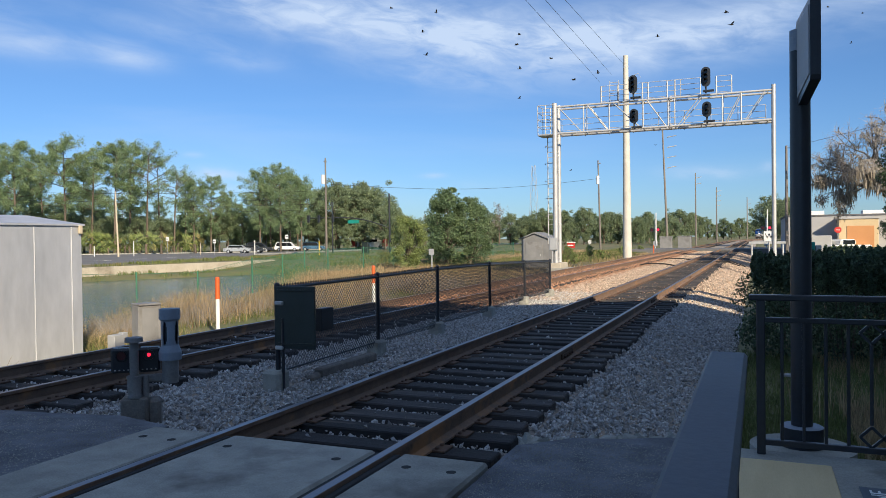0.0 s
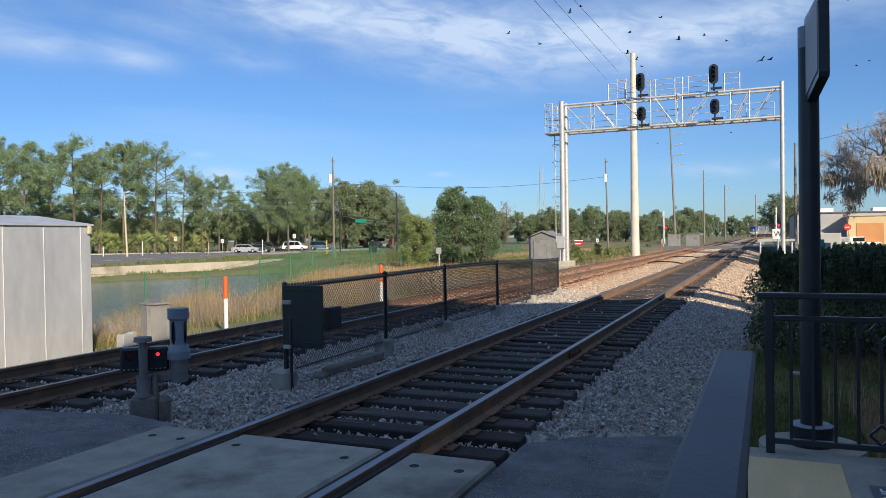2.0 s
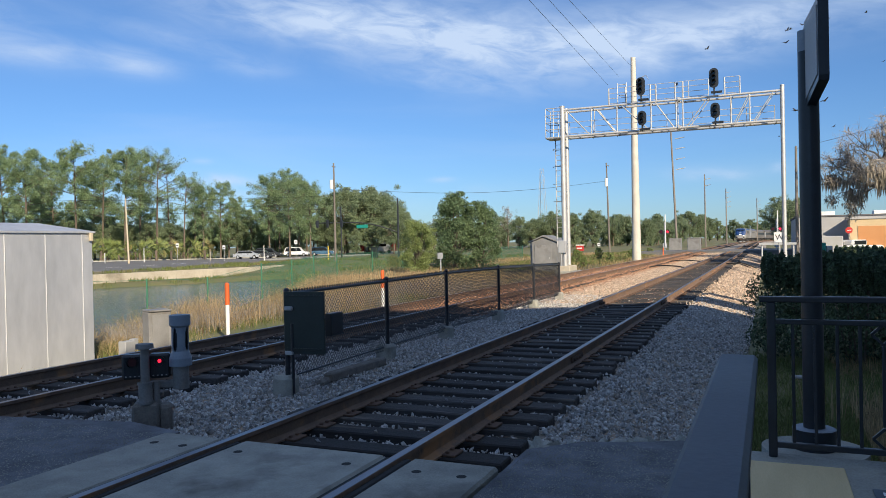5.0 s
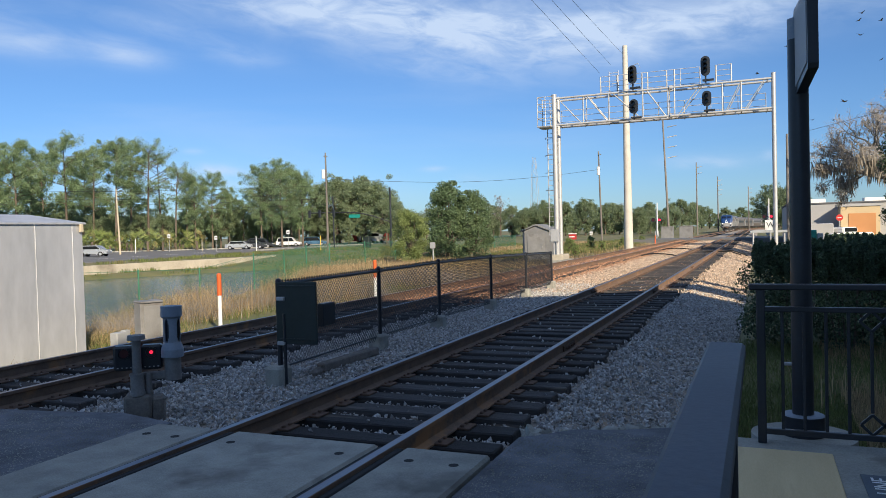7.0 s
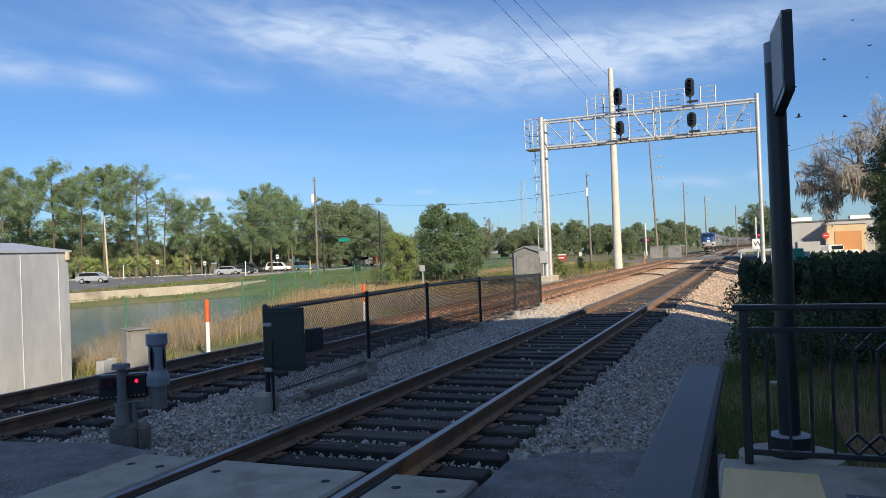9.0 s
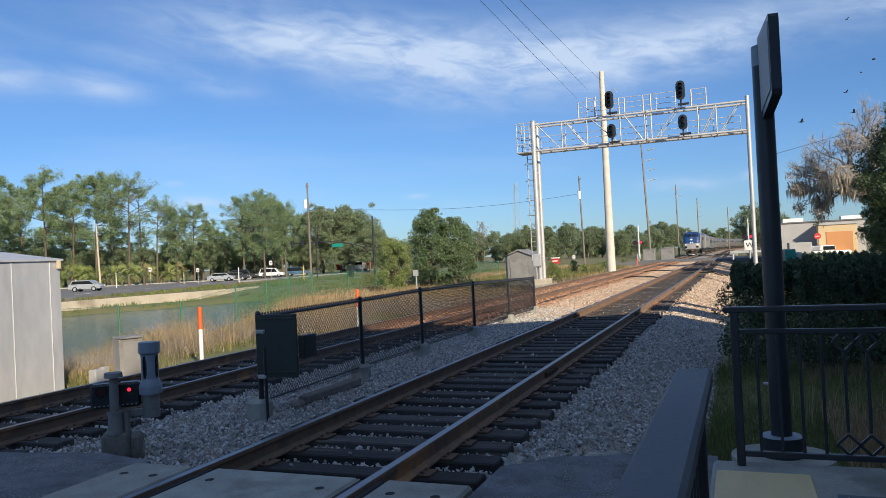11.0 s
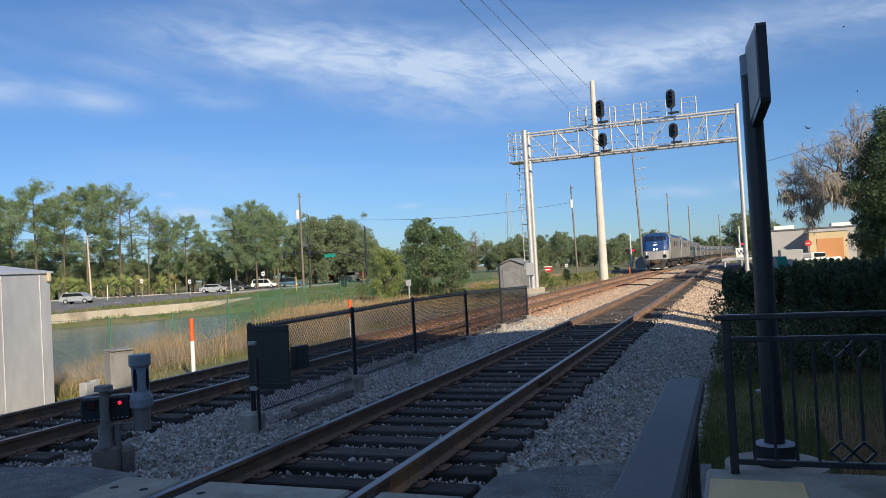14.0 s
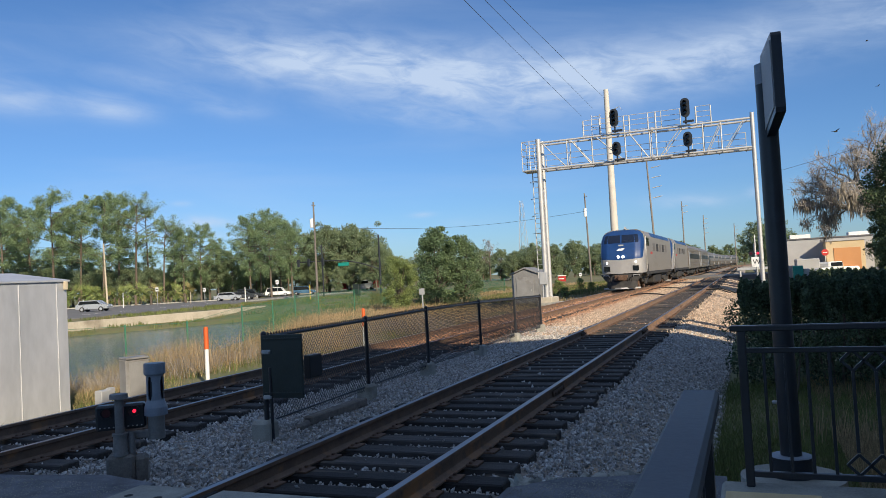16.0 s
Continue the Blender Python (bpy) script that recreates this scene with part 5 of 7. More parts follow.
def build_trees():
    rng = np.random.default_rng(21)
    for n in range(3):
        TREES[f"pine{n}"] = make_tree("pine_tree", "tall pine with a bare trunk and tufted dark green crown", 20, rng, "pine")
    for n in (3, 4):
        TREES[f"pine{n}"] = make_tree("pine_tree", "full-crowned green pine beside the road", 20, rng, "full")
    TREES["pine5"] = make_tree("pine_tree", "tall slender pine with a sparse thin crown", 20, rng, "sparse")
    for n in range(2):
        TREES[f"oak{n}"] = make_tree("oak_tree", "broad dark green evergreen oak", 12, rng, "oak")
        TREES[f"round{n}"] = make_tree("broadleaf_tree", "dense dark green broadleaf tree", 10, rng, "round")
    TREES["thin"] = make_tree("bare_tree", "thin leafless winter tree with grey-brown twigs", 14, rng, "thin")
    TREES["dark"] = make_tree("evergreen_tree", "dark evergreen tree with a ragged crown beside the station", 10, rng, "dark")
    TREES["lime"] = make_tree("pond_tree", "light green bushy tree by the pond fence", 6, rng, "lime")
    TREES["bush"] = make_tree("pond_tree", "bushy dark green tree beside the pond fence", 6, rng, "bush")
    for o in TREES.values():
        o.matrix_basis = pose(0, 0, 0)
    used = set()

    def put(kind, px, dist, top, turn=None, base=-0.7, label=""):
        # px: horizontal place in the opening view; top: rise of the crown over the horizon there, both over 1331 m of distance
        d = bearing(math.degrees(math.atan((px - 784) / 1331)), dist)
        hz = EYE.z + top / 1331 * dist
        full = {"pine": 20, "oak": 12, "roun": 10, "thin": 14, "bush": 6, "lime": 6, "dark": 10}[kind[:4]] if kind[:4] in ("pine", "thin", "bush", "roun", "lime", "dark") else 12
        sc = (hz - base) / full
        tn = rng.uniform(0, 360) if turn is None else turn
        if kind not in used:
            used.add(kind)
            o = TREES[kind]
            o.matrix_basis = pose(d.x, d.y, base, 0, 0, tn) @ Matrix.Diagonal((sc, sc, sc, 1))
        else:
            o = plant(kind, d.x, d.y, base, sc, tn)
        if label:
            o["label"] = label
        return o

    # the pine stand: place across the opening view, distance, height over the horizon
    for px, dist, top in ((-60, 150, 185), (-10, 160, 180), (30, 150, 178), (78, 165, 160), (118, 150, 180), (165, 160, 160), (205, 150, 176), (232, 158, 168), (150, 175, 150), (60, 180, 140)):
        put(f"pine{int(rng.integers(3))}", px, dist, top)
    for px, dist, top in ((262, 150, 166), (310, 145, 126), (330, 150, 116), (284, 165, 150)):
        put("pine5", px, dist, top)
    for px, dist, top in ((345, 150, 108), (375, 152, 112), (405, 160, 85), (430, 165, 65), (462, 150, 122), (498, 148, 130), (535, 152, 110), (480, 160, 110), (515, 165, 118)):
        put(f"pine{int(rng.integers(3, 5))}", px, dist, top)
    for px, dist, top in ((600, 170, 100), (640, 172, 100), (660, 178, 85)):
        put("oak0", px, dist, top, label="dark oak draped with grey moss")
    for px in range(-120, 700, 16):
        put(f"oak{int(rng.integers(2))}" if rng.random() < 0.5 else f"round{int(rng.integers(2))}", px + rng.normal(0, 6), rng.uniform(152, 192), rng.uniform(26, 60))
    put("lime", 724, 54, 41)
    put("bush", 790, 60, 84, 40)
    put("bush", 838, 61, 68, 200)
    put("thin", 885, 260, 60)
    for px, dist, top in ((700, 230, 55), (860, 260, 38), (905, 240, 42), (940, 250, 38), (965, 230, 48), (1000, 240, 46), (1035, 220, 50), (1070, 260, 40), (1095, 240, 38), (1130, 230, 34), (1150, 250, 28)):
        put(f"round{int(rng.integers(2))}" if rng.random() < 0.6 else "oak1", px, dist, top)
    for k, px in enumerate(range(-90, 570, 38)):
        put(f"pine{3 + k % 2}", px + rng.normal(0, 8), rng.uniform(172, 190), rng.uniform(70, 120) * (1.0 if px < 250 or px > 430 else 0.7))
    for k, px in enumerate(range(690, 1185, 13)):
        put(("round0", "round1", "oak1", "thin")[int(rng.choice(4, p=(0.35, 0.3, 0.2, 0.15)))], px + rng.normal(0, 4), rng.uniform(215, 320), rng.uniform(20, 46), base=-1.5)
    for px, dist, top in ((1205, 190, 46), (1225, 200, 40), (1188, 180, 30), (1170, 170, 22)):
        put("oak0", px, dist, top)
    for px in range(1240, 1420, 14):
        put(f"round{int(rng.integers(2))}", px, rng.uniform(420, 470), rng.uniform(18, 30))
    for px, dist, top in ((1372, 130, 64), (1390, 125, 58), (1402, 120, 60)):
        put("oak1", px, dist, top)
    # the dark oaks on the station side
    for px, dist, top, turn in ((1640, 42, 140, 10), (1684, 40, 250, 130), (1612, 44, 46, 250), (1750, 44, 220, 60)):
        put("dark", px, dist, top, turn)


build_trees()


def build_palms():
    rng = np.random.default_rng(31)

    def palm():
        t = thing("palm", (0, 0, 0), "low fan palm with yellow-green fronds by the road", "palm", "palms along the road")
        part("trunk", Geo().cyl((0, 0, -0.3), (0.1, 0, 1.6), 0.2, 0.15, 9), "bark", t)
        v, f = [], []
        for i in range(26):
            a, el = rng.uniform(0, 2 * math.pi), rng.uniform(-0.5, 1.3)
            d = Vector((math.cos(a) * math.cos(el), math.sin(a) * math.cos(el), math.sin(el)))
            c = Vector((0.1, 0, 1.6)) + d * rng.uniform(0.8, 1.5)
            u = d.orthogonal().normalized()
            w = d.cross(u)
            for k in range(11):
                q = radians(-80 + 16 * k)
                dr = (d * math.cos(q) + u * math.sin(q) + w * rng.normal(0, 0.12)).normalized()
                sd = dr.cross(w).normalized() * 0.05
                o = len(v)
                tip = c + dr * rng.uniform(0.6, 0.95) - Vector((0, 0, 0.12))
                v += [c - sd * 0.3, c + sd * 0.3, c.lerp(tip, 0.5) + sd, tip]
                f.append((o, o + 1, o + 2, o + 3))
        part("fronds", fast_mesh("fronds", np.array([tuple(p) for p in v]), np.array(f), "palm_leaf"), "palm_leaf", t)
        return t

    first = None
    for px in list(range(130, 360, 13)) + [-60, -20, 20, 60, 100]:
        d = bearing(math.degrees(math.atan((px + rng.normal(0, 4) - 784) / 1331)), rng.uniform(134, 146))
        sc, tn = rng.uniform(0.8, 1.35), rng.uniform(0, 360)
        o = palm() if first is None else copy_thing(first, pose(0, 0, 0))
        first = first or o
        o.matrix_basis = pose(d.x, d.y, -0.7, 0, 0, tn) @ Matrix.Diagonal((sc, sc, sc, 1))


build_palms()


def build_mossy_oak():
    """Leafless spreading oak hung with moss."""
    rng = np.random.default_rng(17)
    b = bearing(math.degrees(math.atan((1592 - 784) / 1331)), 56, -0.6)
    t = thing("mossy_oak", (b.x, b.y, b.z), "spreading bare oak hung with grey-tan moss", "tree")
    wood, tips = Geo(), []

    def grow(p, d, ln, r, depth):
        q = p + d * ln
        mid = p.lerp(q, 0.5) + Vector(rng.normal(0, 0.07, 3)) * ln
        wood.cyl(p, mid, r, r * 0.85, 6, False).cyl(mid, q, r * 0.85, r * 0.68, 6, False)
        if depth >= 2:
            tips.append((p.lerp(q, 0.5), depth))
            tips.append((q, depth))
        if depth == 6:
            return
        for k in range(3 if depth < 3 else 2):
            nd = (d + Vector(rng.normal(0, 0.42, 3)) + Vector((0, 0, 0.05))).normalized()
            grow(q, nd, ln * rng.uniform(0.62, 0.88), r * 0.62, depth + 1)

    wood.cyl((0, 0, -0.4), (0.1, 0, 5.2), 0.42, 0.34, 10)
    for d, ln in (((-0.95, -0.1, 0.32), 2.2), ((-0.85, 0.2, 0.60), 2.5), ((-0.55, -0.2, 0.95), 2.4), ((-0.15, -0.2, 1.0), 2.5), ((0.35, 0.2, 0.9), 2.4), ((0.8, -0.1, 0.5), 2.1), ((-0.4, -0.7, 0.55), 2.0)):
        grow(Vector((0.1, 0, 5.0)), Vector(d).normalized(), ln * 0.80, 0.19, 1)
    part("trunk", wood, "bare_twig", t, "bare grey forking trunk and limbs")
    v, f, v2 = [], [], []
    for p, depth in tips:
        low = p.z < 6.9 and p.x < 0.5
        clump = rng.random() < (0.34 if low else 0.07)
        for k in range((11 if low else 5) if clump else (1 if low else 0)):
            c = p + Vector(rng.normal(0, 0.16, 3))
            ln = min(rng.uniform(0.3, 1.0) * (1.0 if low else 0.6), max(0.2, p.z - 4.6))
            a = rng.uniform(0, math.pi)
            s = Vector((math.cos(a), math.sin(a), 0)) * rng.uniform(0.02, 0.055)
            sw = Vector(rng.normal(0, 0.06, 3))
            o = len(v)
            v += [c - s, c + s, c + s * 0.8 + sw + Vector((0, 0, -ln * 0.5)), c + sw * 1.5 + Vector((0, 0, -ln))]
            f.append((o, o + 1, o + 2, o + 3))
        for k in range(5):
            d = (Vector(rng.normal(0, 1, 3)).normalized() + Vector((0, 0, 0.3))).normalized()
            s = d.orthogonal().normalized() * 0.011
            o = len(v2)
            tip = p + d * rng.uniform(0.25, 0.75)
            v2 += [p - s, p + s, tip + s * 0.4, tip - s * 0.4]
    part("moss", fast_mesh("moss", np.array([tuple(p) for p in v]), np.array(f), "moss"), "moss", t, "hanging tan moss")
    part("twig_tangle", fast_mesh("twig_tangle", np.array([tuple(p) for p in v2]), np.arange(len(v2)).reshape(-1, 4), "bare_twig"), "bare_twig", t, "fine bare twigs")["kind"] = "stuff"


build_mossy_oak()


def build_hedge():
    rng = np.random.default_rng(8)
    for i, (x0, x1, y0, y1, top) in enumerate(((-0.10, 2.3, 13.2, 16.4, 0.95), (2.3, 4.4, 12.8, 16.0, 1.0), (1.5, 3.0, 16.4, 21.5, 0.95), (1.9, 3.4, 21.5, 27.0, 0.9))):
        h = thing("hedge", (0, 0, 0), "dense dark green clipped hedge in shade", "hedge", "hedges beside the platform")
        cs, rs = [], []
        for k in range(int((x1 - x0) * (y1 - y0) * 5.5)):
            c = (rng.uniform(x0, x1), rng.uniform(y0, y1), rng.uniform(-0.6, top - 0.22))
            cs.append(c)
            r = rng.uniform(0.25, 0.42)
            rs.append((r, r, r))
        for k in range(150):
            cs.append((rng.uniform(x0, x1), rng.uniform(y0, y1), top + rng.uniform(-0.12, 0.10)))
            rs.append((0.06, 0.06, 0.24))
        part("leaves", leaf_mesh("leaves", cs, rs, 460, 0.031, "hedge_leaf", rng, shell=0.5), "hedge_leaf", h)
        st = Geo()
        for k in range(24):
            x, y = rng.uniform(x0, x1), rng.uniform(y0, y1)
            st.cyl((x, y, -0.8), (x + rng.normal(0, 0.1), y + rng.normal(0, 0.1), top - 0.4), 0.02, 0.01, 5)
        part("stem_tangle", st, "bark", h)["kind"] = "stuff"


build_hedge()


def build_shrubs():
    rng = np.random.default_rng(14)
    for x, y, sc in ((-14.5, 56, 0.22), (-13.6, 60, 0.16), (-15.5, 66, 0.26), (-13.8, 72, 0.18), (-16.5, 80, 0.25), (-14.4, 88, 0.2), (-13.6, 97, 0.2)):
        o = copy_thing(TREES["lime"], pose(0, 0, 0))
        o.name = "shrub"
        o.matrix_basis = pose(x, y, -0.65, 0, 0, rng.uniform(0, 360)) @ Matrix.Diagonal((sc, sc, sc * 0.9, 1))
        tagged(o, "low light green shrub beside the far track", "shrub", "shrubs along the track")


build_shrubs()


def build_grass():
    rng = np.random.default_rng(4)

    def field(name, n, x0, x1, y0, y1, h, w, mat, label, keep=None, power=1.0, lean=0.35, even=False):
        m = n // 40
        cx, cy = rng.uniform(x0, x1, m * 2), y0 + (y1 - y0) * rng.random(m * 2) ** power
        good = np.array([noise.noise((a * 0.3, b * 0.3, 3)) for a, b in zip(cx, cy)])
        best = np.arange(m) if even else np.argsort(-good)[:m]
        spread = 0.35 if h > 0.3 else 0.6
        x, y = np.repeat(cx[best], 40) + rng.normal(0, spread, m * 40), np.repeat(cy[best], 40) + rng.normal(0, spread, m * 40)
        n = len(x)
        ok = np.ones(n, bool)
        if keep is not None:
            ok &= keep(x, y)
        x, y = x[ok], y[ok]
        o = new(name, blade_mesh(name, np.stack([x, y], 1), ground_z(x, y) - 0.03, h, w, mat, rng, lean))
        tagged(o, label, "grass", kind="stuff")

    near = lambda x, y: ground_z(x, y) > -1.75
    field("dry_reeds", 34000, -18, -10.6, 8, 48, 0.34, 0.011, "dry_grass", "tangled tan dry grass between track and pond", lambda x, y: near(x, y) & (x < -10.4) & ~((x < -11) & (y < 10.4)), 1.3, 1.3)
    field("dry_verge", 40000, -30, -10.4, 40, 120, 0.28, 0.035, "dry_grass", "dry brown grass along the far verge", near)
    field("tall_weeds", 15000, -19, -11, 13.5, 34, 0.85, 0.009, "dry_grass", "sparse tall brown weeds above the pond", lambda x, y: near(x, y) & (x < -11), 1.0, 0.7)
    field("verge_weeds", 22000, -22, -12.6, 52, 125, 0.34, 0.04, "green_grass", "tall green and tan weeds beside the far track")
    field("low_grass", 40000, -16, -10.2, 8, 30, 0.21, 0.014, "green_grass", "short green weeds at the foot of the ballast", lambda x, y: ~((x < -11) & (y < 10.4)))
    field("bank_grass", 20000, -64, -30, 40, 110, 0.35, 0.06, "green_grass", "green grass on the far bank of the pond", lambda x, y: near(x, y) & (x > np.interp(y, [0, 55, 92, 140], [-58, -58, -66, -70])))
    field("side_grass", 90000, -0.75, 6, 6.3, 14, 0.08, 0.007, "green_grass", "low green weeds beside the platform end", lambda x, y: (x > -0.1) | (y > 7))
    field("hedge_weeds", 110000, 0.1, 6.5, 8.0, 13.6, 0.17, 0.008, "dry_grass", "rank dull brown weeds in front of the hedge", lambda x, y: x > 0.9)
    field("twiggy_weeds", 16000, -14.5, -10.9, 13, 32, 0.6, 0.008, "bare_twig", "tangled brown twiggy weeds along the ballast foot", near, 1.0, 1.1)
    field("shade_weeds", 90000, -0.3, 6.0, 6.6, 14, 0.11, 0.008, "green_grass", "low dark weeds covering the ground beyond the platform", lambda x, y: (x > 0.0) | (y > 8), lean=1.2, even=True)
    field("dead_stalks", 5000, 0.9, 5.5, 9.5, 13, 0.5, 0.007, "dry_grass", "dead grey-brown stalks under the hedge")


build_grass()


# ---- poles, wires and far buildings ----
VIEW_RIGHT, VIEW_UP, VIEW_AHEAD = Vector((0.92249, 0.38582, -0.01222)), Vector((0.00625, 0.01671, 0.99984)), Vector((-0.38597, 0.92242, -0.01300))


def sky_place(px, py, d):
    """A place seen in the opening view at a given spot, d metres ahead."""
    return EYE + VIEW_AHEAD * d + VIEW_RIGHT * ((px - 784) / 1331 * d) - VIEW_UP * ((py - 441) / 1331 * d)


def build_poles():
    p = thing("concrete_power_pole", (-11.81, 75.4, -0.6), "tall tapered pale concrete power pole", "power pole")
    part("shaft", Geo().cyl((0, 0, -0.3), (0, 0, 19.9), 0.44, 0.235, 24), "pole_concrete", p)
    part("bracket", Geo().cyl((0.2, 0, 17.7), (1.2, 0, 18.05), 0.03, n=6).cyl((1.2, 0, 18.05), (1.45, 0, 17.6), 0.02, n=6), "grey_steel", p)

    def wood(px, dist, top, r=0.16, lean=0.0, mat="pole_wood", arms=0, label="weathered wooden utility pole", base=-0.7, side=1, cans=False):
        b = bearing(math.degrees(math.atan((px - 784) / 1331)), dist, base)
        h = EYE.z + top / 1331 * dist - base
        o = thing("utility_pole", (b.x, b.y, b.z), label, "utility pole", "utility poles")
        part("shaft", Geo().cyl((0, 0, -0.3), (lean * h, 0, h), r, r * 0.62, 12), mat, o)
        for k in range(arms):
            z = h - 1.2 - k * h * 0.085
            part("cross_arm", Geo().cyl((0, 0, z), (side * h * 0.075, 0.2, z + 0.25), 0.085, 0.06, 6), "grey_steel", o)
        if cans:
            part("transformer", Geo().cyl((-0.35, -0.1, h * 0.74), (-0.35, -0.1, h * 0.83), 0.25, n=14), "white_paint", o, "white transformer can")
            part("top_arm", Geo().box((0, 0, h - 0.5), (0.12, 0.9, 0.12), 0.01), mat, o)
        return o

    wood(579, 105, 146, 0.17, cans=True, label="wooden utility pole carrying a white transformer")
    wood(211, 112, 92, 0.15, lean=-0.045, mat="pale_wood", label="leaning bare pale pole by the palms")
    wood(1064, 125, 136, 0.17, lean=-0.02, cans=True)
    wood(1183, 125, 188, 0.2, lean=-0.035, arms=4, label="tall slim utility pole with side arms")
    wood(1233, 170, 112, 0.18, arms=2)
    wood(1270, 210, 86, 0.2, arms=4)
    wood(1324, 270, 68, 0.22, arms=4)
    wood(1394, 60, 158, 0.14)
    # street signal mast
    b = bearing(math.degrees(math.atan((691 - 784) / 1331)), 118, -0.6)
    s = thing("traffic_signal_mast", (b.x, b.y, b.z), "dark street signal mast with a long curved arm", "traffic signal")
    part("mast", Geo().cyl((0, 0, -0.2), (0, 0, 9.4), 0.17, 0.13, 14), "black_paint", s)
    arm = [Vector((-x * 0.924, -x * 0.383, 4.0 + 1.7 * math.sin(min(1, x / 7) * math.pi / 2))) for x in np.linspace(0, 13, 10)]
    part("arm", Geo().tube(arm, 0.09, 8), "black_paint", s)
    for x in (8.8, 11.0, 12.6):
        h = part("signal_case", Geo().box((-x * 0.924, -x * 0.383 - 0.15, 5.55), (0.38, 0.3, 1.15), 0.04), "black_paint", s, "black signal case")
    part("street_sign", Geo().box((-5.6 * 0.924, -5.6 * 0.383 - 0.12, 5.05), (2.0, 0.05, 0.55), 0.01), "teal_sign", s, "teal street-name board")
    part("second_mast", Geo().cyl((-8.3, -3.4, -0.2), (-8.3, -3.4, 8.2), 0.12, 0.1, 10), "black_paint", s)
    # wires from the power pole towards the viewer's side
    for k, (a, b) in enumerate((((930, 0), (1062, 146)), ((965, 0), (1082, 132)), ((1000, 0), (1104, 114)))):
        g = 2.1
        far, near = sky_place(*b, 76 if k else 74), sky_place(b[0] + (a[0] - b[0]) * g, b[1] + (a[1] - b[1]) * g, 26)
        pts = [far.lerp(near, t) for t in np.linspace(0, 1, 9)]
        solid("power_line", Geo().tube(pts, 0.013, 5), "black_paint", "thin dark overhead power line", "cable", "overhead lines")
    a, b = sky_place(585, 326, 105), sky_place(1062, 316, 125)
    solid("power_line", Geo().tube([a.lerp(b, t) - Vector((0, 0, 1.2 * math.sin(math.pi * t))) for t in np.linspace(0, 1, 13)], 0.025, 5), "black_paint", "thin dark overhead power line", "cable", "overhead lines")
    for y0, y1 in ((346, 352), (356, 361), (367, 371), (331, 338)):
        a, b = sky_place(-190, y0, 116), sky_place(579, y1, 105)
        solid("power_line", Geo().tube([a.lerp(b, t) - Vector((0, 0, 0.7 * math.sin(math.pi * t))) for t in np.linspace(0, 1, 11)], 0.016, 5), "black_paint", "thin dark overhead power line", "cable", "overhead lines")
    a, b = sky_place(1394, 262, 60), Vector((12.0, 15.3, 5.6))
    solid("power_line", Geo().tube([a.lerp(b, t) for t in np.linspace(0, 1, 5)], 0.014, 5), "black_paint", "thin dark overhead power line", "cable", "overhead lines")
    # lattice tower far off
    b = bearing(math.degrees(math.atan((947 - 784) / 1331)), 320, -0.6)
    t = thing("lattice_tower", (b.x, b.y, b.z), "distant grey lattice transmission tower", "transmission tower")
    h = 33
    for sx in (-1, 1):
        for sy in (-1, 1):
            part("leg", Geo().cyl((sx * 2.1, sy * 2.1, 0), (sx * 0.6, sy * 0.6, h), 0.1, 0.07, 5), "grey_steel", t)
    for k in range(8):
        w0, w1, z0, z1 = 2.1 - 1.5 * k / 8, 2.1 - 1.5 * (k + 1) / 8, h * k / 8, h * (k + 1) / 8
        part("brace", Geo().cyl((-w0, -w0, z0), (w1, -w1, z1), 0.06, n=4).cyl((w0, -w0, z0), (-w1, -w1, z1), 0.06, n=4), "grey_steel", t)


build_poles()


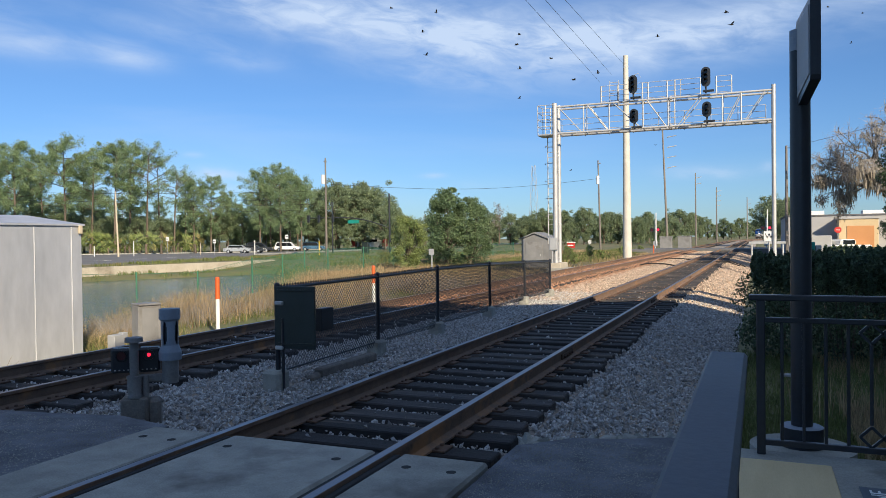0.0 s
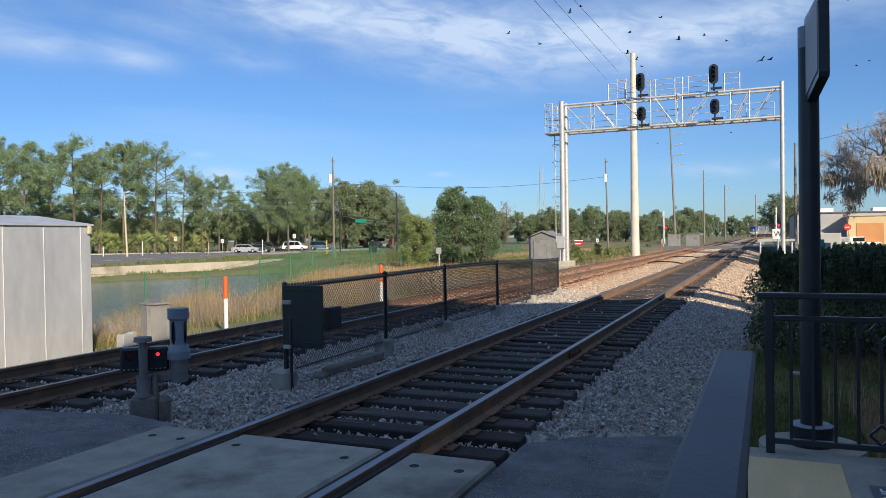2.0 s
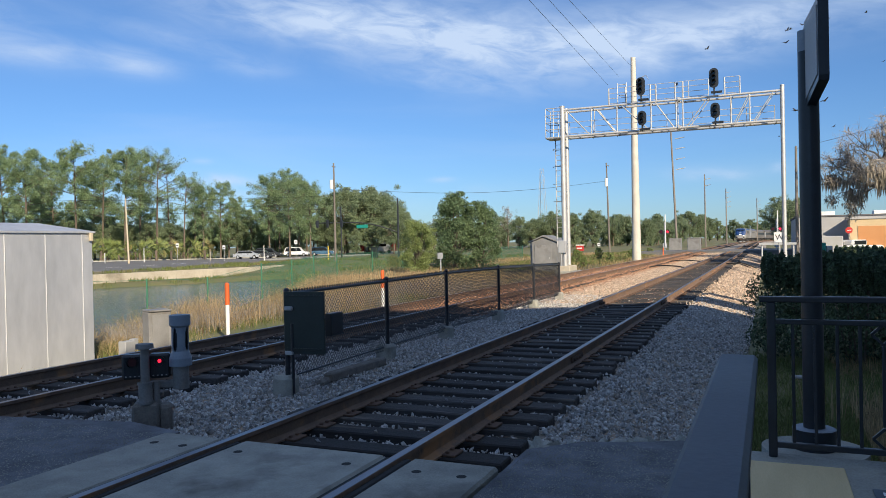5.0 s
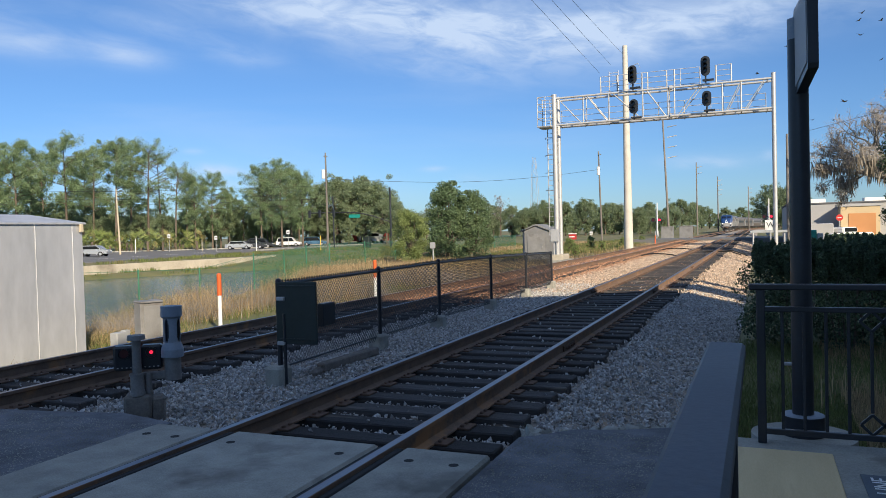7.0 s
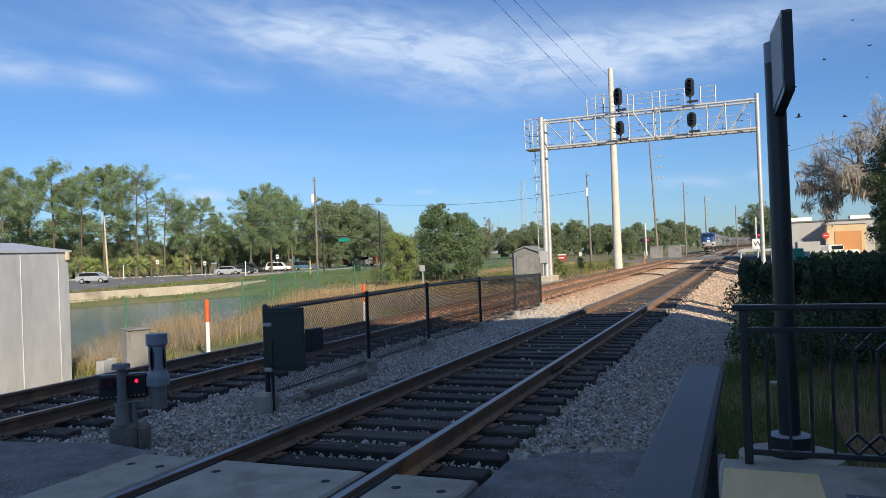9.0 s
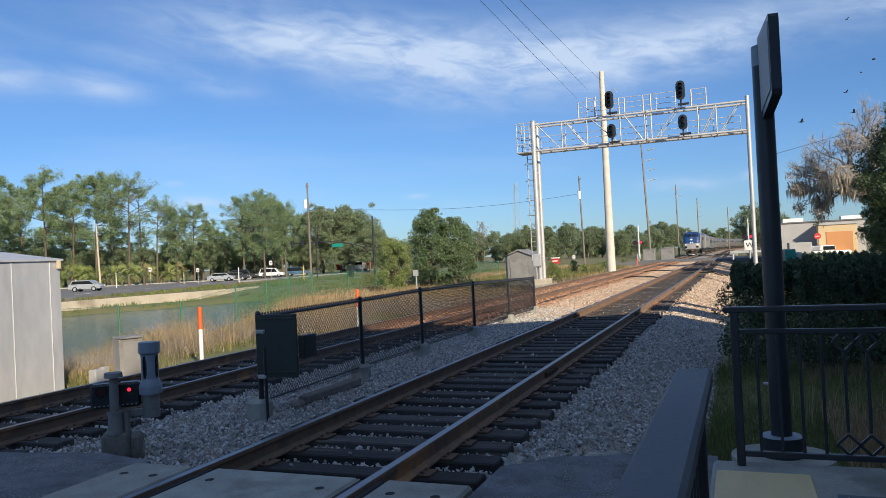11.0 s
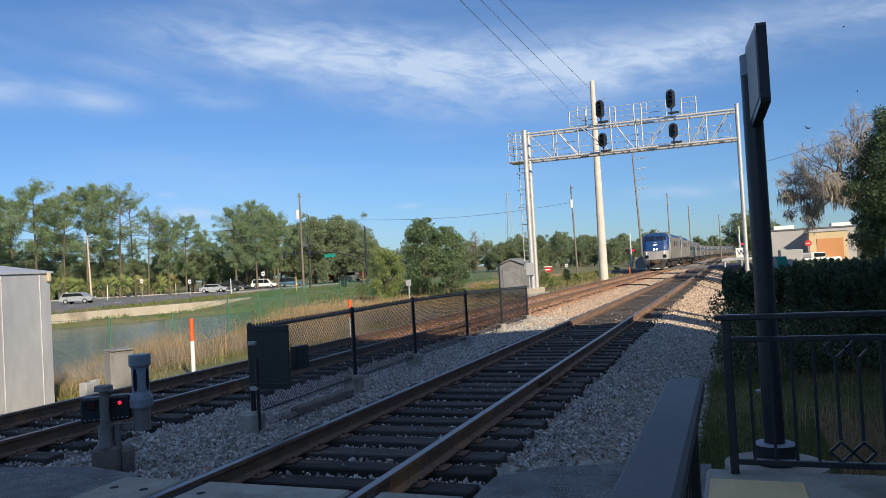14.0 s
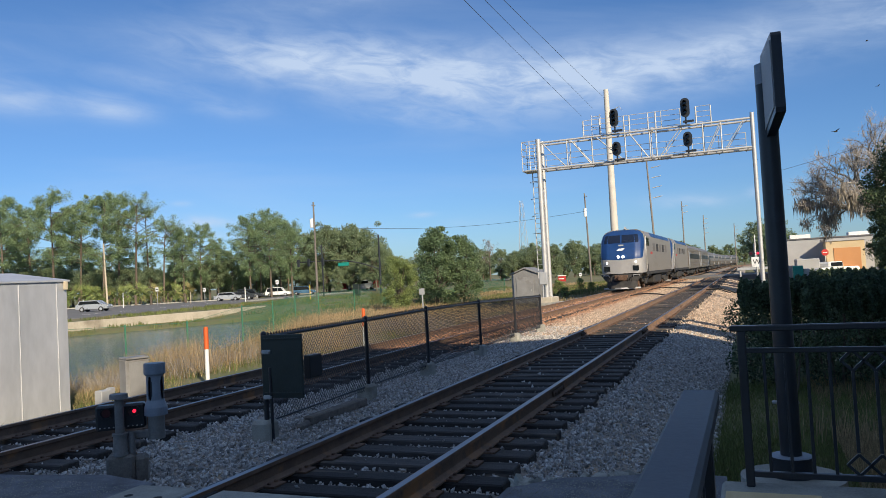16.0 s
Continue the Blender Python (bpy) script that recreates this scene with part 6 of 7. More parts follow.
def build_far_right():
    w = thing("warehouse", (7.0, 80.0, -0.3), "low pale building with a cream bay and orange shutter", "building")
    part("wall", Geo().box((-0.2, 9.0, 1.8), (8.5, 18, 3.6), 0.02), "wall_white", w)
    part("bay", Geo().box((1.5, -0.9, 1.62), (3.2, 2.0, 3.24), 0.02), "wall_cream", w, "cream rendered bay")
    part("shutter", Geo().box((1.65, -1.92, 1.35), (2.2, 0.06, 2.5), 0.01), "door_orange", w, "orange roller shutter")
    part("parapet", Geo().box((1.5, -0.9, 3.3), (3.4, 2.2, 0.14), 0.02), "wall_white", w)
    part("roof", Geo().box((-0.2, 9.0, 3.66), (8.7, 18.2, 0.14), 0.02), "roof_dark", w)
    for c in ((-1.8, 5.0, 3.95), (3.6, 6.0, 3.95)):
        part("roof_unit", Geo().box(c, (1.9, 1.6, 0.5), 0.03), "white_paint", w)
    s = thing("stop_sign", (6.82, 78, -0.25), "red octagonal stop sign on a steel post", "road sign")
    part("post", Geo().cyl((0, 0, -0.2), (0, 0, 2.2), 0.035, n=8), "galvanised", s)
    part("plate", Geo().prism([(0.31 * math.cos(radians(22.5 + 45 * i)), 2.2 + 0.31 * math.sin(radians(22.5 + 45 * i))) for i in range(8)], -0.06, -0.045, "y"), "red_paint", s)
    part("lettering", Geo().box((0, -0.064, 2.2), (0.36, 0.004, 0.06), 0), "white_paint", s, "white lettering bar")
    c = thing("cargo_box", (5.2, 77.5, -0.45), "plain white box trailer parked by the building", "trailer")
    part("body", Geo().box((0, 0, 1.15), (1.9, 3.4, 1.5), 0.05), "wall_white", c)
    for y in (-0.9, 0.9):
        part("wheel", Geo().cyl((-0.9, y, 0.3), (0.9, y, 0.3), 0.3, n=14), "rubber", c)
    # crossing beyond
    solid("crossing_road", Geo().prism([(-15, 94), (40, 90), (40, 101), (-15, 105)], -0.6, -0.012, "z"), "road_asphalt", "pale road crossing the tracks at grade", "road", kind="structure")
    for px, d, wd, h, lab in ((1180, 112, 1.7, 1.7, "grey crossing equipment cabinet"), (1213, 104, 1.7, 1.75, "grey crossing equipment cabinet")):
        b = bearing(math.degrees(math.atan((px - 784) / 1331)), d, -0.4)
        k = thing("crossing_cabinet", (b.x, b.y, b.z), lab, "cabinet", "cabinets at the far crossing")
        part("body", Geo().box((0, 0, h / 2 + 0.15), (wd, 1.5, h), 0.03), "cabinet_grey", k)
        part("lid", Geo().box((0, 0, h + 0.2), (wd + 0.12, 1.62, 0.1), 0.02), "cabinet_grey", k)
        part("plinth", Geo().box((0, 0, 0.05), (wd + 0.2, 1.7, 0.25), 0.02), "concrete", k)

    def gate(x, y, lab):
        f = thing("far_crossing_signal", (x, y, -0.3), lab, "crossing signal", "signals of the far crossing")
        part("mast", Geo().cyl((0, 0, -0.2), (0, 0, 4.0), 0.075, n=12), "galvanised", f)
        part("cross_bar", Geo().box((0, -0.1, 2.75), (1.3, 0.06, 0.08), 0.01), "black_paint", f)
        for sx, lit in ((-0.4, False), (0.4, True)):
            d = part("lamp_disc", Geo().cyl((sx, -0.12, 2.75), (sx, -0.16, 2.75), 0.28, n=18), "black_paint", f)
            part("lens", Geo().cyl((sx, -0.165, 2.75), (sx, -0.175, 2.75), 0.15, n=14), "red_lamp" if lit else "red_lamp_off", d, "glowing red lens" if lit else "dark lens")
        part("gate_arm", Geo().box((0.15, -0.25, 2.9), (0.12, 0.06, 4.2), 0.01), "white_paint", f, "raised white gate arm")
        part("machine_case", Geo().box((0, 0.1, 0.9), (0.5, 0.5, 0.7), 0.03), "grey_steel", f)
    gate(1.0, 101.5, "crossing signal mast with red lamps and a gate arm")
    gate(-12.5, 103, "crossing signal mast by the far road")
    s = thing("whistle_sign", (0.56, 43.0, -0.5), "white square sign with a black letter W", "railway sign")
    part("post", Geo().cyl((0, 0, -0.2), (0, 0, 2.3), 0.04, n=8), "galvanised", s)
    part("plate", Geo().box((0, -0.05, 1.98), (0.52, 0.02, 0.52), 0.006), "white_paint", s)
    cu = bpy.data.curves.new("letter", "FONT")
    cu.body, cu.size, cu.extrude, cu.align_x, cu.align_y = "W", 0.38, 0.002, "CENTER", "CENTER"
    tmp = new("letter_curve", cu)
    me = bpy.data.meshes.new_from_object(tmp.evaluated_get(bpy.context.evaluated_depsgraph_get()))
    bpy.data.objects.remove(tmp)
    me.materials.clear()
    part("letter", me, "black_paint", s, "black letter W", pose(0, -0.064, 1.98, 90))
    h = thing("trackside_hut", (-13.0, 47.5, -0.6), "small grey metal hut with a gabled front", "hut")
    part("body", Geo().prism([(-0.85, 0), (0.85, 0), (0.85, 2.05), (0, 2.38), (-0.85, 2.05)], -1.2, 1.2, "y"), "cabinet_grey", h)
    part("roof", Geo().prism([(-0.97, 2.05), (0, 2.43), (0.97, 2.05), (0.97, 2.12), (0, 2.51), (-0.97, 2.12)], -1.3, 1.3, "y"), "cabinet_grey", h)
    part("door", Geo().box((0, -1.22, 1.0), (1.1, 0.04, 1.8), 0.01), "cabinet_grey", h)
    part("door_handle", Geo().cyl((0.4, -1.25, 1.0), (0.4, -1.27, 1.12), 0.02, n=6), "galvanised", h)


build_far_right()


def build_green_fence():
    f = thing("green_fence", (0, 0, 0), "green chain-link fence round the pond", "fence")
    pts = [(-30.5, 20.3), (-27.9, 21.3), (-25.3, 22.2), (-22.9, 23.2), (-20.6, 24.1), (-20.9, 28.0), (-22.4, 32.5), (-24.0, 37.0), (-25.2, 41.5), (-26.2, 48.0), (-27.0, 54.5), (-27.6, 61.0), (-28.0, 68), (-28.0, 75), (-28.0, 82), (-28.0, 90)]
    foot = [max(float(ground_z(x, y)), -1.25) for x, y in pts]
    for (x, y), z in zip(pts, foot):
        part("post", Geo().cyl((x, y, z - 1.1), (x, y, z + 1.62), 0.035, n=8), "green_wire", f)
    for (xa, ya), (xb, yb), za, zb in zip(pts, pts[1:], foot, foot[1:]):
        v, fc = chain_link((xa, ya, 0), (xb, yb, 0), za - 0.2, za + 1.55, zb - 0.2, zb + 1.55, 0.13, 0.0045)
        part("mesh", fast_mesh("mesh", v, fc, "green_wire"), "green_wire", f, "green wire mesh")
        part("top_wire", Geo().cyl((xa, ya, za + 1.55), (xb, yb, zb + 1.55), 0.008, n=5), "green_wire", f)


build_green_fence()


# ---- unseen block added on the right, shaped to throw the shade ----
def build_shade_block():
    s = thing("station_building", (5.0, 15.2, -0.6), "unseen stucco block added beside the platform, its sloped top shaped to throw the shade", "building", kind="structure")
    part("wall", Geo().prism([(-1.9, 0), (-1.9, 5.55), (-13.2, 10.4), (-55, 10.4), (-55, 0)], 0.0, 12.0, "x"), "wall_stucco", s)
    part("roof", Geo().prism([(-1.85, 5.55), (-1.85, 5.65), (-13.2, 10.52), (-55.2, 10.52), (-55.2, 10.42), (-13.2, 10.42)], -0.1, 12.2, "x"), "roof_dark", s)
    # unseen open slab and outer beam on two side arms, added for shadow stripes
    part("canopy_slab", Geo().box((6.0, 0.45, 5.45), (12.2, 1.75, 0.14), 0.02), "roof_dark", s)
    part("canopy_beam", Geo().box((6.0, 2.85, 5.45), (12.2, 0.55, 0.14), 0.02), "roof_dark", s)
    for x in (8.5, 11.8):
        part("canopy_arm", Geo().box((x, 0.6, 5.3), (0.16, 5.1, 0.16), 0.02), "wall_stucco", s)
        part("canopy_post", Geo().box((x, 2.85, 2.6), (0.2, 0.2, 5.4), 0.02), "wall_stucco", s)


build_shade_block()


# ---- road vehicles ----
def build_vehicle(name, paint, label, length, tall, win0, win1):
    """A car along +x: side outline drawn across its width, with wheels, glass and lamps."""
    v = thing(name, (0, 0, 0), label, "car", "vehicles on the road")
    L, h = length / 2, tall
    side = [(-L, 0.35), (L, 0.35), (L + 0.03, 0.62), (L - 0.08, 0.86), (win1 + 0.35, 0.98), (win1 - 0.25, h - 0.06), (win1 - 0.6, h), (win0 + 0.4, h), (win0 + 0.1, h - 0.06), (win0 - 0.25, 0.98), (-L + 0.02, 0.95), (-L - 0.03, 0.6)]
    part("body", Geo().prism([(u, w) for u, w in side], -0.87, 0.87, "x"), paint, v, at=pose(0, 0, 0, 0, 0, -90))
    for sy in (-1, 1):
        glass = [(win0 - 0.02, 1.0), (win1 + 0.2, 1.0), (win1 - 0.3, h - 0.1), (win0 + 0.18, h - 0.1)]
        part("side_window", Geo().prism(glass, sy * 0.872, sy * 0.882, "y"), "tinted_glass", v)
        for x in (-L + 0.85, L - 0.85):
            w = part("wheel", Geo().cyl((x, sy * 0.70, 0.33), (x, sy * 0.90, 0.33), 0.33, n=20), "rubber", v)
            part("rim", Geo().cyl((x, sy * 0.90, 0.33), (x, sy * 0.91, 0.33), 0.2, n=14), "car_silver", w)
        part("headlamp", Geo().box((L - 0.02, sy * 0.62, 0.72), (0.08, 0.35, 0.14), 0.02), "white_paint", v)
        part("tail_lamp", Geo().box((-L, sy * 0.68, 0.8), (0.08, 0.22, 0.2), 0.02), "red_paint", v)
    return v


def on_road(px, dist, lift=-0.49, turn=22.75):
    d = bearing(math.degrees(math.atan((px - 784) / 1331)), dist)
    return pose(d.x, d.y, lift, 0, 0, turn)


SEDAN = build_vehicle("sedan", "car_silver", "silver sedan waiting on the road", 4.6, 1.45, -1.5, 1.1)
SEDAN.matrix_basis = on_road(422, 132)
build_vehicle("sedan", "car_dark", "dark green sedan waiting on the road", 4.6, 1.45, -1.5, 1.1).matrix_basis = on_road(446, 133)
build_vehicle("suv", "car_dark", "black sport utility vehicle behind the sedans", 4.8, 1.8, -2.1, 1.0).matrix_basis = on_road(460, 143, -0.45)
build_vehicle("suv", "car_white", "white sport utility vehicle on the road", 4.8, 1.8, -2.1, 1.0).matrix_basis = on_road(510, 150, -0.45)
build_vehicle("suv", "car_blue", "blue-grey sport utility vehicle on the road", 4.8, 1.8, -2.1, 1.0).matrix_basis = on_road(556, 155, -0.45)
MOVING_CAR = build_vehicle("hatchback", "car_silver", "silver hatchback driving up and stopping on the road", 4.2, 1.5, -1.7, 1.0)


def build_roadside():
    b = bearing(math.degrees(math.atan((655 - 784) / 1331)), 178, -0.5)
    v = thing("ambulance", (b.x, b.y, b.z), "white van with red ends beyond the trees", "van")
    v.matrix_basis = pose(b.x, b.y, -0.5, 0, 0, 22.75)
    part("body", Geo().box((0, 0, 1.5), (6.0, 2.2, 2.2), 0.1), "white_paint", v)
    for x in (-3.6, 3.6):
        part("end_panel", Geo().box((x, 0, 1.4), (1.3, 2.2, 1.7), 0.1), "red_paint", v, "red end panel")
    for x in (-2.6, 2.6):
        part("wheel", Geo().cyl((x, -1.1, 0.4), (x, 1.1, 0.4), 0.42, n=16), "rubber", v)
    part("window", Geo().box((0.8, -1.11, 1.9), (2.4, 0.03, 0.6), 0.01), "tinted_glass", v)
    b = bearing(math.degrees(math.atan((648 - 784) / 1331)), 116, -0.6)
    c = thing("utility_cabinet", (b.x, b.y, b.z), "dark green utility cabinet on the verge", "cabinet")
    part("body", Geo().box((0, 0, 0.9), (1.0, 0.7, 1.7), 0.05), "green_black", c)
    part("lid", Geo().box((0, 0, 1.78), (1.08, 0.78, 0.08), 0.02), "green_black", c)
    for px, d, h, mt, lab in ((566, 100, 2.1, "yellow", "yellow marker post on the verge"), (452, 112, 2.3, "white_paint", "white marker post on the verge"), (238, 118, 2.4, "white_paint", "white post by the road"), (168, 116, 1.7, "white_paint", "white post by the road"), (1158, 84, 1.15, "orange", "orange and white marker by the track"), (356, 120, 2.0, "pale_wood", "wooden post by the road")):
        b = bearing(math.degrees(math.atan((px - 784) / 1331)), d, -0.6)
        p = thing("roadside_post", (b.x, b.y, b.z), lab, "post", "posts along the road")
        part("post", Geo().cyl((0, 0, -0.2), (0, 0, h), 0.06, n=10).ball((0, 0, h), (0.06, 0.06, 0.04), 10, 4), mt, p)
    for px, d, h, w, lab in ((381, 116, 2.5, 0.55, "small white road sign on a post"), (509, 140, 3.3, 0.7, "small white road sign on a post"), (298, 122, 3.0, 0.6, "grey road sign seen from behind"), (765, 40, 1.62, 0.30, "small grey sign on a dark post"), (1045, 130, 1.6, 0.5, "small white sign by the track")):
        b = bearing(math.degrees(math.atan((px - 784) / 1331)), d, -0.6)
        p = thing("road_sign", (b.x, b.y, b.z), lab, "road sign", "small signs")
        part("post", Geo().cyl((0, 0, -0.2), (0, 0, h), 0.04, n=8), "grey_steel", p)
        plain = h == 1.62
        part("plate", Geo().box((0, -0.05, h - w / 2), (w, 0.02, w * 1.1), 0.004), "grey_steel" if plain else "white_paint", p)
        if plain:
            continue
        part("legend_bar", Geo().box((0, -0.064, h - w / 2), (w * 0.6, 0.004, w * 0.2), 0), "black_paint", p)
    b = bearing(math.degrees(math.atan((1012 - 784) / 1331)), 150, -0.6)
    k = thing("red_kiosk", (b.x, b.y, b.z), "small red and white kiosk behind the fence", "kiosk")
    part("body", Geo().box((0, 0, 0.55), (1.3, 1.2, 1.1), 0.03), "red_paint", k)
    part("roof", Geo().box((0, 0, 1.2), (1.5, 1.4, 0.2), 0.05), "white_paint", k)
    part("band", Geo().box((0, -0.61, 0.6), (1.1, 0.02, 0.2), 0.004), "white_paint", k)
    w = thing("barrier", (0.5, 45.9, -0.6), "low pale barrier rail beside the signal mast", "barrier")
    part("rail", Geo().box((0, 0, 1.72), (1.9, 0.08, 0.14), 0.01), "grey_steel", w)
    for x in (-0.8, 0.8):
        part("post", Geo().cyl((x, 0.05, -0.2), (x, 0.05, 1.7), 0.05, n=8), "galvanised", w)
    t = thing("small_pickup", (7.35, 77.4, -0.45, 0, 0, 38), "white pickup parked by the building", "car")
    part("body", Geo().box((0, 0, 0.75), (4.6, 1.7, 0.55), 0.1).box((-0.3, 0, 1.25), (1.7, 1.55, 0.55), 0.15), "car_white", t)
    part("window", Geo().box((-0.3, -0.78, 1.28), (1.3, 0.03, 0.35), 0.02), "tinted_glass", t)
    for x in (-1.5, 1.5):
        part("wheel", Geo().cyl((x, -0.88, 0.36), (x, 0.88, 0.36), 0.36, n=16), "rubber", t)
    g = thing("green_bin", (3.55, 62.0, -0.5), "green and white container by the road", "bin")
    part("body", Geo().box((0, 0, 0.9), (0.7, 0.7, 1.2), 0.05), "teal_sign", g)
    part("side", Geo().box((0.58, 0.1, 0.7), (0.4, 0.7, 1.1), 0.04), "wall_white", g)
    s = thing("back_of_sign", (2.75, 12.3, -0.5), "grey sheet-metal sign seen from behind over the hedge", "sign")
    for x in (-0.35, 0.35):
        part("plate", Geo().box((x, 0, 1.80), (0.62, 0.03, 0.42), 0.006), "blue_grey", s)
        part("post", Geo().cyl((x, 0.05, -0.2), (x, 0.05, 1.9), 0.03, n=8), "galvanised", s)


build_roadside()


# ---- birds ----
def build_bird():
    b = thing("bird", (0, 0, 0), "black soaring bird with raised wings", "bird", "birds over the tracks")
    part("body", Geo().ball((0, 0, 0), (0.09, 0.26, 0.08), 8, 6).ball((0, 0.27, 0.02), (0.05, 0.07, 0.05), 8, 5), "bird_black", b)
    for sx in (-1, 1):
        part("wing", Geo().add([(sx * 0.05, 0.12, 0.02), (sx * 0.32, 0.17, 0.13), (sx * 0.62, 0.04, 0.20), (sx * 0.60, -0.06, 0.20), (sx * 0.30, -0.1, 0.12), (sx * 0.05, -0.12, 0.01), (sx * 0.05, 0.1, 0.045), (sx * 0.32, 0.13, 0.155), (sx * 0.30, -0.08, 0.14)], [(0, 1, 4, 5), (1, 2, 3, 4), (6, 7, 8, 5), (7, 2, 3, 8)]), "bird_black", b)
    part("tail", Geo().add([(-0.04, -0.22, 0), (0.04, -0.22, 0), (0.09, -0.42, 0.01), (-0.09, -0.42, 0.01), (0, -0.3, 0.03)], [(0, 1, 2, 3), (0, 1, 4), (2, 3, 4)]), "bird_black", b)
    return b


# opening place, place after three seconds, distance
FLOCK = [((748, 57), (1040, 81), 80), ((692, 3), (985, 93), 85), ((754, 85), (1117, 12), 75), ((772, 20), (1137, 34), 90), ((919, 72), (1193, 61), 80), ((914, 93), (1189, 88), 70), ((920, 126), (1209, 80), 85), ((919, 165), (1224, 95), 95), ((975, 90), (1246, 22), 80), ((1015, 136), (1274, 63), 70), ((1058, 137), (1320, 41), 90), ((1164, 79), (1325, 68), 85), ((1285, 30), (1379, 133), 62), ((1294, 38), (1352, 140), 58), ((1010, 288), (1220, 254), 150), ((1160, 248), (1339, 254), 160), ((1465, 17), (1496, 17), 110), ((1527, 37), (1486, 162), 110), ((1506, 87), (1530, 110), 120)]
FIRST_BIRD = build_bird()
BIRDS = [FIRST_BIRD] + [copy_thing(FIRST_BIRD, pose(0, 0, 0)) for _ in FLOCK[1:]]


def bird_rows(i):
    (x0, y0), (x1, y1), d = FLOCK[i]
    rows = []
    for t in (0, 1.5, 3, 4.5, 6, 8, 10, 12, 14, 16):
        u = t / 3
        fade = u if u < 2 else 2 + (u - 2) * 0.55
        px = x0 + (x1 - x0) * fade
        py = y0 + (y1 - y0) * min(u, 1.6) + 14 * math.sin(1.1 * t + i)
        p = sky_place(px, py, d * 1.5)
        right = 1 if x1 > x0 else -1
        rows.append((float(t), pose(p.x, p.y, p.z, 0, 22 * math.sin(0.8 * t + 1.7 * i), -90 * right + 22.75 + 25 * math.sin(0.5 * t + i))))
    return rows


# ---- the train ----
def build_loco():
    t = thing("locomotive", (0, 0, 0), "silver diesel locomotive with a blue wrap-round nose", "locomotive", "train units")
    W, L, zf, zr = 1.5, 21.0, 1.15, 4.25
    body = [(-W, zf), (W, zf), (W, 3.72), (W - 0.18, 4.08), (W - 0.6, zr), (-W + 0.6, zr), (-W + 0.18, 4.08), (-W, 3.72)]
    part("body", Geo().prism(body, 2.0, L - 0.3, "y"), "train_silver", t)

    prof = [(0.0, 1.15), (0.0, 2.30), (0.10, 2.60), (0.50, 3.40), (0.78, 3.85), (1.10, 4.10), (1.5, 4.20), (2.05, 4.25)]
    hs, qs = [z for _, z in prof], [q for q, _ in prof]
    us_, xs_ = [0, 0.42, 0.62, 0.76, 1.0], [0, 0.66, 0.92, 1.0, 1.0]

    def nose_point(u, z, proud=0.0):
        """u from -1 to 1 round the flat-fronted nose with its cut-back corners, at height z."""
        w = float(np.interp(z, [1.15, 2.9, 3.5, 3.9, 4.12, 4.25], [W - 0.03, W, W - 0.02, W - 0.13, W - 0.38, W - 0.85]))
        y0 = float(np.interp(z, hs, qs))
        x = w * float(np.interp(abs(u), us_, xs_))
        y = y0 + float(np.interp(abs(u), us_, [0, 0.07, 0.32, 0.72, max(0.75, 2.05 - y0)]))
        return (math.copysign(x + proud, u), min(y, 2.05) - proud, z)

    def band(lower, name, mat, label):
        g, vs, us = Geo(), [], np.linspace(-1, 1, 51)
        n, k = len(us), 15
        for j in range(k):
            for u in us:
                line = 2.08 + 0.14 * abs(u) + 1.85 * float(smooth01((abs(u) - 0.66) / 0.22))
                z = 1.15 + (line - 1.15) * j / (k - 1) if lower else line + (4.25 - line) * j / (k - 1)
                vs.append(nose_point(u, z))
        g.add(vs, [(j * n + i, j * n + i + 1, (j + 1) * n + i + 1, (j + 1) * n + i) for j in range(k - 1) for i in range(n - 1)], True)
        return part(name, g, mat, t, label)

    def pane(u0, u1, z0, z1, name, mat, label, proud=0.008, skew=0.0):
        us, zs, g = np.linspace(u0, u1, 7), np.linspace(z0, z1, 4), Geo()
        vs = [nose_point(u + skew * (z - z0), z, proud) for z in zs for u in us]
        g.add(vs, [(j * 7 + i, j * 7 + i + 1, (j + 1) * 7 + i + 1, (j + 1) * 7 + i) for j in range(3) for i in range(6)])
        return part(name, g, mat, t, label)

    band(True, "lower_nose", "train_white", "pale silver lower nose")
    band(False, "upper_nose", "train_blue", "deep blue upper nose")
    for sx in (-1, 1):
        pane(*((0.02, 0.52) if sx > 0 else (-0.52, -0.02)), 3.28, 3.84, "windscreen", "cab_glass", "dark windscreen pane")
        part("cab_window", Geo().prism([(2.35, 3.05), (3.0, 3.05), (2.8, 3.62), (2.35, 3.62)], sx * 1.502, sx * 1.516, "x"), "tinted_glass", t)
        part("cab_window", Geo().prism([(3.15, 3.05), (3.75, 3.05), (3.75, 3.62), (2.95, 3.62)], sx * 1.502, sx * 1.516, "x"), "tinted_glass", t)
        part("white_stripe", Geo().prism([(1.25, 2.55), (1.38, 2.5), (2.4, 3.7), (2.2, 3.7)], sx * 1.487, sx * 1.508, "x"), "white_paint", t, "swept white stripe behind the blue nose")
        for k in range(6):
            part("blue_roof_panel", Geo().box((sx * 1.415, 6.6 + 2.35 * k, 3.905), (0.03, 2.2, 0.36), 0.006, Matrix.Rotation(radians(-26.6 * sx), 3, "Y")), "train_blue", t, "blue panel along the roof edge")
        part("red_mark", Geo().box((sx * 1.508, 5.1, 2.55), (0.012, 1.1, 0.16), 0.002), "red_paint", t, "plain red marking on the side")
        part("headlight", Geo().cyl((sx * 0.16, -0.03, 2.31), (sx * 0.16, 0.08, 2.31), 0.095, n=16), "headlight", t, "lit round headlight")
        part("ditch_light", Geo().cyl((sx * 0.98, 0.02, 1.92), (sx * 0.98, 0.12, 1.92), 0.065, n=14), "headlight", t, "lit lower lamp")
